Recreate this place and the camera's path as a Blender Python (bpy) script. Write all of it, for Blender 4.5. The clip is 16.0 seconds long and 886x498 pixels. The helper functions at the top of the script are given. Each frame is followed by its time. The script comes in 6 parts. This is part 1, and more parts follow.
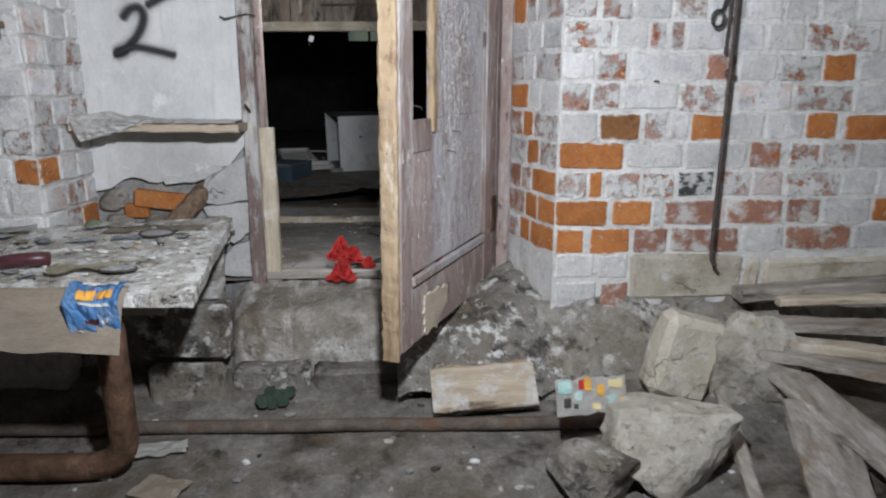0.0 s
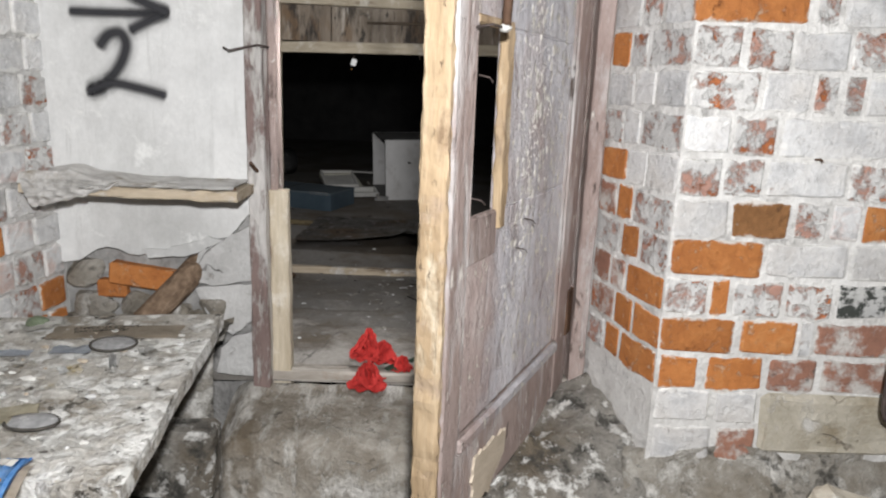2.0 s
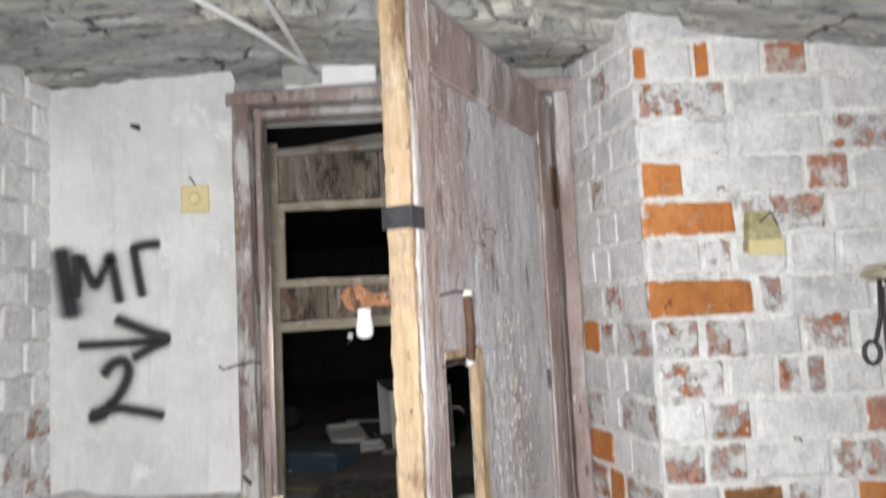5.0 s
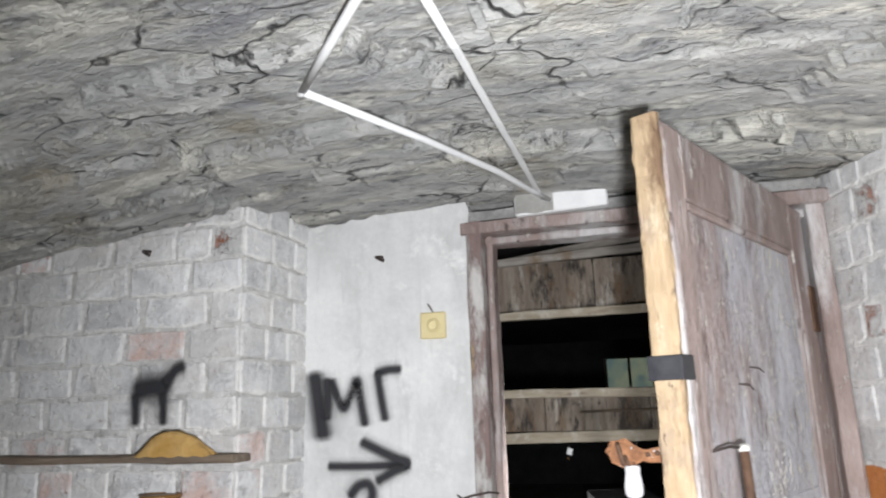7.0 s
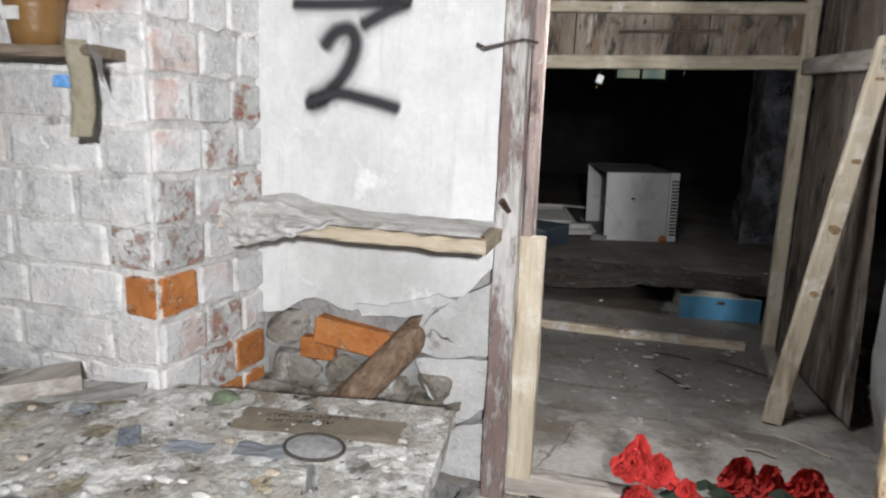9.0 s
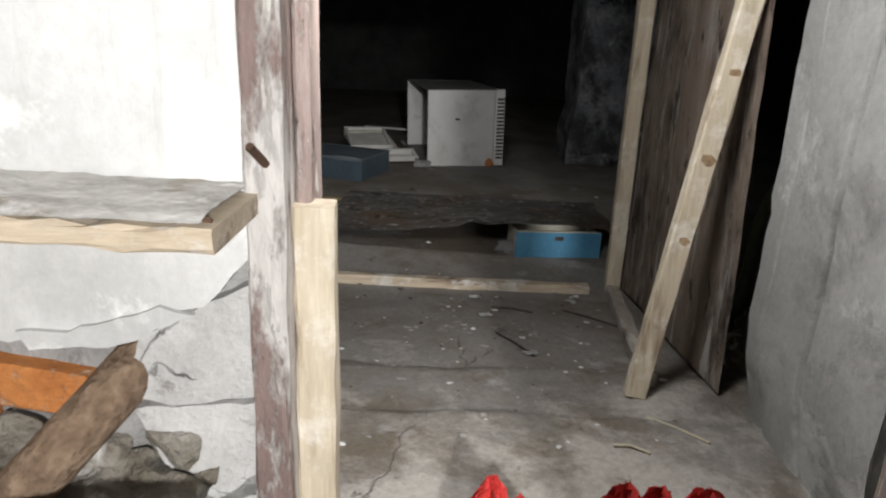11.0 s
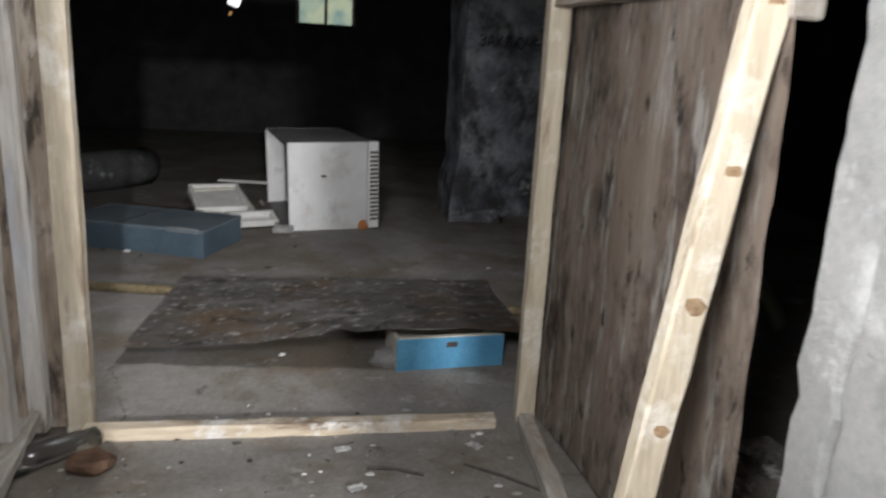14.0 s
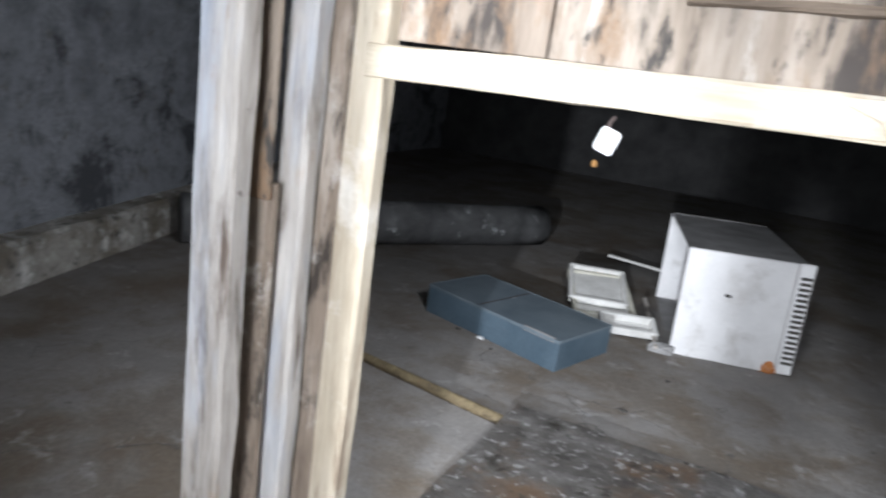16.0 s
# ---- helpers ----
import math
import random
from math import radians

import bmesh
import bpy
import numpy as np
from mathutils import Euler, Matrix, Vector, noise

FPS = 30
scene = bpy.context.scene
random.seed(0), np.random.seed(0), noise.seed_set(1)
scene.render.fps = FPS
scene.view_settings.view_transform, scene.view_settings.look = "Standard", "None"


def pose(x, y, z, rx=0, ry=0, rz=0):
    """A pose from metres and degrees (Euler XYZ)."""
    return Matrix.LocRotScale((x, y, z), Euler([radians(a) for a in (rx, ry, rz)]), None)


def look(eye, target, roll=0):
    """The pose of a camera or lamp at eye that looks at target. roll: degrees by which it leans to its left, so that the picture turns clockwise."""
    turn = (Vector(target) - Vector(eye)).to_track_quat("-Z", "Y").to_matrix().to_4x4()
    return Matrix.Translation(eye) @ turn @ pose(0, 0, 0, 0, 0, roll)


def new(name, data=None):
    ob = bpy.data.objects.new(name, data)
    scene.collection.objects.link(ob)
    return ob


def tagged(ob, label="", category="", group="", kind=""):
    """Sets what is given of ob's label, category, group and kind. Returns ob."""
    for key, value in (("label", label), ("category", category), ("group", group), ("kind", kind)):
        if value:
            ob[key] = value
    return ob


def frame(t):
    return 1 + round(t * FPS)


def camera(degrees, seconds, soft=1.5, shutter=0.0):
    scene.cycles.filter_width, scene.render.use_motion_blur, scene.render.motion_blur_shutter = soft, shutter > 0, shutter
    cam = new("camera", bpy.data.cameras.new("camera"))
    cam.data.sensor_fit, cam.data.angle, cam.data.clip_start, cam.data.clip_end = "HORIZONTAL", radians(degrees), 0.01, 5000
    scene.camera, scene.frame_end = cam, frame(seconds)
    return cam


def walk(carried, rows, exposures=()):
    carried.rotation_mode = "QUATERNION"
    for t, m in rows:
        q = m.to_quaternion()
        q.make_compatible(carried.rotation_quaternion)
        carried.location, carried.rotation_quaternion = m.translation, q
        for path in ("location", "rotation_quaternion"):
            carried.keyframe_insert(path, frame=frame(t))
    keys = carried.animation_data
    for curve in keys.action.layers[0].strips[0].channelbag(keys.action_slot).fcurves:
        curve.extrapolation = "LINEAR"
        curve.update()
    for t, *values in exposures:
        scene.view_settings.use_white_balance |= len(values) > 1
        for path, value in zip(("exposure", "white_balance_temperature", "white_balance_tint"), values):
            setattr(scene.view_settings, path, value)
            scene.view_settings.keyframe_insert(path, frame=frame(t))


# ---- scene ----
cam = camera(65.9, 16.0, soft=2.1, shutter=0.4)
PATH = [
    (0, (0.06, -0.002, 1.292), (0.228, 1.934, 0.819), 0.3),
    (0.5, (0.059, 0.253, 1.287), (0.15, 2.19, 0.796), 2.2),
    (1, (0.043, 0.589, 1.31), (0.067, 2.549, 0.911), 4.3),
    (1.5, (0.059, 0.754, 1.395), (0.065, 2.703, 0.947), 2.7),
    (2, (0.077, 0.77, 1.454), (0.105, 2.716, 0.991), 2.2),
    (2.5, (0.108, 0.745, 1.467), (0.203, 2.687, 0.997), 2.4),
    (3, (0.134, 0.725, 1.455), (0.215, 2.649, 0.916), 2.4),
    (3.5, (0.119, 0.72, 1.463), (0.161, 2.617, 0.832), 2.9),
    (4, (0.139, 0.709, 1.529), (0.184, 2.676, 1.171), 1.4),
    (4.5, (0.158, 0.698, 1.619), (0.183, 2.689, 1.434), -0.9),
    (5, (0.16, 0.698, 1.699), (0.161, 2.691, 1.871), -2.8),
    (5.2, (0.161, 0.689, 1.733), (0.144, 2.669, 2.014), -1.8),
    (7.3, (0.001, 0.681, 1.829), (-0.581, 2.541, 2.279), -1.7),
    (7.5, (-0.012, 0.692, 1.813), (-0.624, 2.548, 2.24), -1.4),
    (8, (-0.082, 0.86, 1.68), (-0.732, 2.746, 1.823), 1.6),
    (8.5, (-0.172, 1.095, 1.501), (-0.64, 3.025, 1.268), 3.8),
    (9, (-0.228, 1.377, 1.394), (-0.734, 3.271, 0.997), 2.3),
    (9.5, (-0.219, 1.628, 1.374), (-0.796, 3.484, 0.904), 1.9),
    (10, (-0.24, 1.779, 1.365), (-0.727, 3.63, 0.785), 2.5),
    (10.2, (-0.234, 1.849, 1.357), (-0.553, 3.736, 0.774), 1.5),
    (12.3, (-0.28, 2.198, 1.338), (-0.141, 4.079, 0.672), 4.3),
    (12.5, (-0.261, 2.239, 1.327), (-0.125, 4.111, 0.636), 5.3),
    (13, (-0.208, 2.439, 1.312), (0.105, 4.289, 0.619), 2.3),
    (13.5, (-0.199, 2.688, 1.406), (0.305, 4.581, 1.003), 3.7),
    (14, (-0.17, 2.803, 1.406), (0.173, 4.712, 0.915), 3.3),
    (14.5, (-0.107, 3.001, 1.457), (-0.042, 4.886, 0.791), 5.5),
    (15, (-0.103, 3.211, 1.561), (-0.257, 5.084, 0.876), 7.2),
    (15.5, (-0.141, 3.51, 1.588), (-0.574, 5.411, 1.142), 7.6),
    (16, (-0.184, 3.636, 1.635), (-0.958, 5.409, 1.129), 8.0),
]
walk(cam, [(t, look(eye, target, roll)) for t, eye, target, roll in PATH], exposures=[(0, -0.2, 6200, 10), (0.8, 0.05, 6300, 10), (1.5, 0.2, 6600, 10), (3.5, 0.1, 6750, 10), (4.5, 0.0, 6700, 10), (7.5, 0.2, 6450, 10), (8, 0.2, 6450, 10), (9, 0.5, 6550, 10), (9.5, 0.62, 6600, 10), (10.2, 0.65, 6700, 10), (12.3, 1.02, 6950, 10), (13.5, 1.4, 6550, 10), (14.5, 2.08, 6550, 10), (15.2, 2.25, 6200, 10), (16, 2.8, 6050, 10)])

# ---- light: fixed stand-ins for the carried hand torch, and a dim window at the far end ----
world = bpy.data.worlds.new("world")
scene.world = world
world.use_nodes = True
world.node_tree.nodes["Background"].inputs[0].default_value = (0.5, 0.6, 0.8, 1)
world.node_tree.nodes["Background"].inputs[1].default_value = 0.0


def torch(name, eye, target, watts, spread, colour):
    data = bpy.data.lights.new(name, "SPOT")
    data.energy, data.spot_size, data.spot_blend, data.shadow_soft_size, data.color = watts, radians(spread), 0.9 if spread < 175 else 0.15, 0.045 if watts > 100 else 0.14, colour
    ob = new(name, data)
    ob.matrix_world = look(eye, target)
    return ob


# stand-ins for the walker's torch: in cellar, doorway, and added fill past the portal
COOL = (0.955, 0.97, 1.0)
torch("torch_stand_in", (0.12, 0.64, 1.70), (0.22, 3.0, 1.46), 232, 172, COOL)
torch("torch_stand_in", (-0.20, 3.08, 1.62), (0.0, 6.0, 1.05), 28, 178, COOL)
torch("torch_stand_in", (-0.22, 4.98, 1.74), (-1.3, 7.1, 0.6), 20, 168, COOL)

# ---- materials ----


def mat(name, cols, scale=5.0, stretch=(1, 1, 1), rough=0.85, bump=0.25, grain=60.0, layers=(), vary=0.12, metal=0.0, dist=0.02, spec=0.3, detail=8.0, cracks=None, rg=0.6, edge=None):
    """A weathered surface: a ramp of colours along a noise, stained layers (colour, scale, threshold, softness, stretch) over it, grain and relief."""
    m = bpy.data.materials.new(name)
    m.use_nodes = True
    t = m.node_tree
    n, link = t.nodes, t.links.new
    bsdf = n["Principled BSDF"]
    geo, info = n.new("ShaderNodeNewGeometry"), n.new("ShaderNodeObjectInfo")

    def coords(st):
        mul = n.new("ShaderNodeVectorMath")
        mul.operation = "MULTIPLY"
        link(geo.outputs["Position"], mul.inputs[0])
        mul.inputs[1].default_value = st
        return mul.outputs[0]

    def noise_tex(sc, st, det=detail, rg=rg, distort=0.15):
        tex = n.new("ShaderNodeTexNoise")
        tex.inputs["Scale"].default_value, tex.inputs["Detail"].default_value = sc, det
        tex.inputs["Roughness"].default_value, tex.inputs["Distortion"].default_value = rg, distort
        link(coords(st), tex.inputs["Vector"])
        return tex.outputs["Fac"]

    base = noise_tex(scale, stretch)
    ramp = n.new("ShaderNodeValToRGB")
    els = ramp.color_ramp.elements
    while len(els) < len(cols):
        els.new(0.5)
    for e, (p, c) in zip(els, cols):
        e.position, e.color = p, (*c, 1)
    link(base, ramp.inputs[0])
    colour = ramp.outputs[0]
    height = base
    for c, sc, thr, soft, st, *lean in layers:
        f = noise_tex(sc, st, rg=0.68, distort=0.2)
        if lean:
            dot, plus = n.new("ShaderNodeVectorMath"), n.new("ShaderNodeMath")
            dot.operation = "DOT_PRODUCT"
            link(geo.outputs["Position"], dot.inputs[0])
            dot.inputs[1].default_value = lean[0]
            shift = n.new("ShaderNodeMath")
            link(dot.outputs["Value"], shift.inputs[0])
            shift.inputs[1].default_value = lean[1]
            link(shift.outputs[0], plus.inputs[0])
            link(f, plus.inputs[1])
            f = plus.outputs[0]
        mr = n.new("ShaderNodeMapRange")
        mr.inputs["From Min"].default_value, mr.inputs["From Max"].default_value = thr - soft, thr + soft
        link(f, mr.inputs["Value"])
        mix = n.new("ShaderNodeMix")
        mix.data_type = "RGBA"
        link(mr.outputs[0], mix.inputs[0])
        link(colour, mix.inputs[6])
        mix.inputs[7].default_value = (*c, 1)
        colour = mix.outputs[2]
        sub = n.new("ShaderNodeMath")
        sub.operation = "MULTIPLY_ADD"
        link(mr.outputs[0], sub.inputs[0])
        sub.inputs[1].default_value = -0.35
        link(height, sub.inputs[2])
        height = sub.outputs[0]
    if edge:
        # mortar and limewash smeared over the brick's ragged edges
        tc, ab, sep = n.new("ShaderNodeTexCoord"), n.new("ShaderNodeVectorMath"), n.new("ShaderNodeSeparateXYZ")
        ab.operation = "ABSOLUTE"
        link(tc.outputs["Object"], ab.inputs[0])
        link(ab.outputs[0], sep.inputs[0])
        ex, ez, near_, jag, rim = (n.new("ShaderNodeMath") for _ in range(5))
        ex.operation, ez.operation, near_.operation, jag.operation = "MULTIPLY_ADD", "MULTIPLY_ADD", "MINIMUM", "MULTIPLY_ADD"
        link(sep.outputs["X"], ex.inputs[0])
        ex.inputs[1].default_value, ex.inputs[2].default_value = -2.1, 1.05
        link(sep.outputs["Z"], ez.inputs[0])
        ez.inputs[1].default_value, ez.inputs[2].default_value = -1.0, 0.5
        link(ex.outputs[0], near_.inputs[0])
        link(ez.outputs[0], near_.inputs[1])
        link(noise_tex(26, ONE, 6.0, 0.7), jag.inputs[0])
        jag.inputs[1].default_value = 0.55
        link(near_.outputs[0], jag.inputs[2])
        mr = n.new("ShaderNodeMapRange")
        mr.inputs["From Min"].default_value, mr.inputs["From Max"].default_value = edge[1] + 0.05, edge[1] - 0.03
        link(jag.outputs[0], mr.inputs["Value"])
        mix = n.new("ShaderNodeMix")
        mix.data_type = "RGBA"
        link(mr.outputs[0], mix.inputs[0])
        link(colour, mix.inputs[6])
        mix.inputs[7].default_value = (*edge[0], 1)
        colour = mix.outputs[2]
    if cracks:
        csc, cw, cc, cst = cracks
        vor, off, addv = n.new("ShaderNodeTexVoronoi"), n.new("ShaderNodeTexNoise"), n.new("ShaderNodeVectorMath")
        vor.feature = "DISTANCE_TO_EDGE"
        vor.inputs["Scale"].default_value = csc
        off.inputs["Scale"].default_value, off.inputs["Detail"].default_value = 7.0, 6.0
        link(coords(ONE), off.inputs["Vector"])
        addv.operation = "MULTIPLY_ADD"
        link(off.outputs["Color"], addv.inputs[0])
        addv.inputs[1].default_value = (0.13, 0.13, 0.13)
        link(coords(cst), addv.inputs[2])
        link(addv.outputs[0], vor.inputs["Vector"])
        lim = n.new("ShaderNodeMapRange")
        lim.inputs["From Min"].default_value, lim.inputs["From Max"].default_value = 0.0, cw
        lim.inputs["To Min"].default_value, lim.inputs["To Max"].default_value = 1.0, 0.0
        link(vor.outputs["Distance"], lim.inputs["Value"])
        patch = n.new("ShaderNodeMath")
        patch.operation = "MULTIPLY"
        some = n.new("ShaderNodeMapRange")
        some.inputs["From Min"].default_value, some.inputs["From Max"].default_value = 0.46, 0.56
        link(noise_tex(2.5, ONE, 4.0), some.inputs["Value"])
        link(lim.outputs[0], patch.inputs[0])
        link(some.outputs[0], patch.inputs[1])
        mix = n.new("ShaderNodeMix")
        mix.data_type = "RGBA"
        link(patch.outputs[0], mix.inputs[0])
        link(colour, mix.inputs[6])
        mix.inputs[7].default_value = (*cc, 1)
        colour = mix.outputs[2]
        sub = n.new("ShaderNodeMath")
        sub.operation = "MULTIPLY_ADD"
        link(patch.outputs[0], sub.inputs[0])
        sub.inputs[1].default_value = -0.6
        link(height, sub.inputs[2])
        height = sub.outputs[0]
    fine = noise_tex(grain, stretch, 4.0)
    amount = n.new("ShaderNodeMapRange")
    amount.inputs["To Min"].default_value, amount.inputs["To Max"].default_value = 1 - vary * 2, 1 + vary * 2
    link(fine, amount.inputs["Value"])
    each = n.new("ShaderNodeMath")
    each.operation = "MULTIPLY_ADD"
    link(info.outputs["Random"], each.inputs[0])
    each.inputs[1].default_value, each.inputs[2].default_value = 0.24, 0.88
    both = n.new("ShaderNodeMath")
    both.operation = "MULTIPLY"
    link(amount.outputs[0], both.inputs[0])
    link(each.outputs[0], both.inputs[1])
    hsv = n.new("ShaderNodeHueSaturation")
    link(both.outputs[0], hsv.inputs["Value"])
    link(colour, hsv.inputs["Color"])
    link(hsv.outputs[0], bsdf.inputs["Base Color"])
    add = n.new("ShaderNodeMath")
    add.operation = "MULTIPLY_ADD"
    link(fine, add.inputs[0])
    add.inputs[1].default_value = 0.35
    link(height, add.inputs[2])
    bmp = n.new("ShaderNodeBump")
    bmp.inputs["Strength"].default_value, bmp.inputs["Distance"].default_value = bump, dist
    link(add.outputs[0], bmp.inputs["Height"])
    link(bmp.outputs[0], bsdf.inputs["Normal"])
    rr = n.new("ShaderNodeMapRange")
    rr.inputs["To Min"].default_value, rr.inputs["To Max"].default_value = max(0.05, rough - 0.15), min(1, rough + 0.12)
    link(base, rr.inputs["Value"])
    link(rr.outputs[0], bsdf.inputs["Roughness"])
    bsdf.inputs["Metallic"].default_value = metal
    bsdf.inputs["Specular IOR Level"].default_value = spec
    return m


ONE = (1, 1, 1)
WASH = [(0.3, (0.40, 0.40, 0.405)), (0.5, (0.62, 0.62, 0.62)), (0.7, (0.77, 0.765, 0.75))]
M_WASH = mat("whitewashed_brick", WASH, 8, rg=0.7, layers=[((0.50, 0.47, 0.44), 4, 0.60, 0.14, ONE), ((0.34, 0.34, 0.345), 11, 0.66, 0.08, ONE), ((0.46, 0.33, 0.28), 19, 0.69, 0.04, ONE), ((0.76, 0.755, 0.74), 27, 0.61, 0.05, ONE)], bump=0.55, dist=0.025, edge=((0.70, 0.69, 0.665), 0.29))
M_MORTAR = mat("whitewashed_mortar", [(0.3, (0.44, 0.43, 0.41)), (0.5, (0.64, 0.63, 0.61)), (0.72, (0.77, 0.765, 0.745))], 10, rg=0.7, bump=0.7, dist=0.03, layers=[((0.36, 0.35, 0.34), 9, 0.66, 0.07, ONE)])
M_PATCHY = mat("patchy_brick", [(0.3, (0.46, 0.455, 0.45)), (0.7, (0.68, 0.67, 0.65))], 8, rg=0.7, layers=[((0.42, 0.24, 0.19), 12, 0.55, 0.04, ONE), ((0.44, 0.15, 0.06), 17, 0.60, 0.025, ONE), ((0.70, 0.69, 0.67), 30, 0.60, 0.05, ONE)], bump=0.8, edge=((0.69, 0.68, 0.655), 0.30))
M_ORANGE = mat("bare_orange_brick", [(0.3, (0.34, 0.118, 0.034)), (0.55, (0.465, 0.178, 0.054)), (0.8, (0.54, 0.26, 0.10))], 11, rg=0.7, layers=[((0.64, 0.58, 0.52), 12, 0.67, 0.03, ONE), ((0.60, 0.44, 0.31), 32, 0.64, 0.06, ONE), ((0.24, 0.085, 0.03), 24, 0.66, 0.04, ONE)], bump=0.7, edge=((0.66, 0.62, 0.57), 0.265))
M_BROWN = mat("bare_brown_brick", [(0.3, (0.17, 0.08, 0.03)), (0.7, (0.30, 0.145, 0.06))], 14, rg=0.72, layers=[((0.5, 0.44, 0.38), 30, 0.68, 0.04, ONE), ((0.10, 0.055, 0.03), 26, 0.62, 0.05, ONE)], bump=0.7, edge=((0.64, 0.61, 0.57), 0.265))
M_DULL = mat("dull_red_brick", [(0.3, (0.24, 0.12, 0.085)), (0.7, (0.40, 0.20, 0.14))], 11, rg=0.7, layers=[((0.56, 0.53, 0.50), 10, 0.54, 0.06, ONE), ((0.46, 0.15, 0.05), 9, 0.62, 0.04, ONE), ((0.12, 0.11, 0.105), 16, 0.67, 0.05, ONE)], bump=0.6, edge=((0.60, 0.58, 0.55), 0.30))
M_POLE = mat("sooty_pole", [(0.3, (0.05, 0.05, 0.05)), (0.6, (0.13, 0.13, 0.13)), (0.8, (0.24, 0.24, 0.24))], 5, bump=0.6, layers=[((0.55, 0.56, 0.56), 8, 0.66, 0.05, ONE)])
M_SOOT = mat("soot_marked_brick", [(0.3, (0.40, 0.40, 0.40)), (0.7, (0.56, 0.56, 0.54))], 10, rg=0.7, layers=[((0.05, 0.055, 0.05), 20, 0.5, 0.03, ONE)], bump=0.5, edge=((0.64, 0.63, 0.61), 0.29))
M_PINK = mat("rosy_limewash", WASH, 8, rg=0.7, layers=[((0.60, 0.44, 0.39), 6, 0.53, 0.08, ONE), ((0.40, 0.39, 0.385), 14, 0.64, 0.06, ONE), ((0.44, 0.23, 0.17), 21, 0.66, 0.04, ONE)], bump=0.6, edge=((0.68, 0.66, 0.64), 0.30))
M_PLASTER = mat("white_plaster", [(0.3, (0.54, 0.54, 0.535)), (0.6, (0.69, 0.69, 0.68))], 2.2, rg=0.66, layers=[((0.42, 0.42, 0.41), 2.0, 0.57, 0.12, (1, 1, 0.6)), ((0.55, 0.55, 0.54), 12, 0.62, 0.08, (2.5, 1, 0.2)), ((0.72, 0.72, 0.705), 7, 0.62, 0.05, ONE), ((0.34, 0.32, 0.3), 34, 0.77, 0.03, ONE)], bump=0.22, vary=0.05)
M_OLDPL = mat("cracked_old_plaster", [(0.3, (0.40, 0.395, 0.385)), (0.6, (0.54, 0.535, 0.525)), (0.8, (0.64, 0.635, 0.62))], 7, rg=0.7, bump=0.6, layers=[((0.26, 0.24, 0.22), 9, 0.64, 0.05, ONE)], cracks=(3.4, 0.010, (0.08, 0.075, 0.07), ONE))
M_PLGREY = mat("grey_plaster", [(0.3, (0.34, 0.34, 0.335)), (0.55, (0.46, 0.46, 0.45)), (0.75, (0.56, 0.56, 0.55))], 2.5, rg=0.7, layers=[((0.64, 0.64, 0.63), 2.6, 0.60, 0.03, ONE), ((0.28, 0.275, 0.26), 4, 0.59, 0.07, ONE), ((0.20, 0.19, 0.18), 20, 0.7, 0.04, ONE)], bump=0.4)
M_RUBBLE = mat("broken_masonry", [(0.3, (0.16, 0.155, 0.15)), (0.6, (0.30, 0.295, 0.285)), (0.8, (0.45, 0.44, 0.43))], 8, bump=0.8, dist=0.03)
M_VAULT = mat("flaking_vault", [(0.30, (0.22, 0.22, 0.218)), (0.45, (0.39, 0.39, 0.378)), (0.58, (0.52, 0.515, 0.49)), (0.75, (0.68, 0.67, 0.63))], 5.5, (0.6, 1.5, 1.5), rg=0.74, bump=1.0, dist=0.05, layers=[((0.68, 0.66, 0.59), 5, 0.555, 0.05, (0.45, 1.8, 1)), ((0.20, 0.20, 0.215), 3.4, 0.62, 0.07, (0.5, 1.5, 1)), ((0.36, 0.33, 0.27), 2.2, 0.60, 0.06, ONE), ((0.40, 0.19, 0.08), 5, 0.75, 0.02, ONE), ((0.72, 0.71, 0.66), 14, 0.60, 0.04, (0.6, 1.5, 1)), ((0.11, 0.11, 0.115), 18, 0.64, 0.04, (0.7, 1.3, 1))], cracks=(4.6, 0.024, (0.05, 0.05, 0.05), (0.6, 1.4, 1)))
M_DIRT = mat("damp_dirt", [(0.3, (0.085, 0.078, 0.068)), (0.5, (0.17, 0.158, 0.141)), (0.72, (0.30, 0.282, 0.252))], 9, rg=0.74, bump=0.55, dist=0.03, layers=[((0.36, 0.345, 0.32), 14, 0.65, 0.04, ONE), ((0.10, 0.075, 0.05), 3, 0.57, 0.1, ONE), ((0.03, 0.028, 0.025), 6, 0.62, 0.06, ONE)], vary=0.25)
M_STEP = mat("stained_concrete", [(0.3, (0.24, 0.215, 0.18)), (0.5, (0.40, 0.37, 0.325)), (0.7, (0.58, 0.555, 0.51))], 9, rg=0.74, bump=0.8, dist=0.03, layers=[((0.16, 0.13, 0.095), 3.0, 0.54, 0.10, ONE), ((0.64, 0.62, 0.58), 8, 0.56, 0.06, (1, 0.3, 0.6)), ((0.08, 0.072, 0.06), 13, 0.67, 0.05, ONE), ((0.66, 0.65, 0.62), 32, 0.66, 0.05, ONE)])
M_SLIME = mat("mouldy_concrete", [(0.3, (0.12, 0.11, 0.095)), (0.5, (0.26, 0.245, 0.22)), (0.7, (0.44, 0.425, 0.395))], 9, rg=0.75, bump=0.7, dist=0.03, layers=[((0.14, 0.115, 0.085), 3.2, 0.55, 0.1, ONE), ((0.06, 0.057, 0.05), 9, 0.56, 0.05, ONE), ((0.66, 0.65, 0.62), 17, 0.575, 0.04, ONE), ((0.08, 0.075, 0.065), 30, 0.64, 0.04, ONE)])
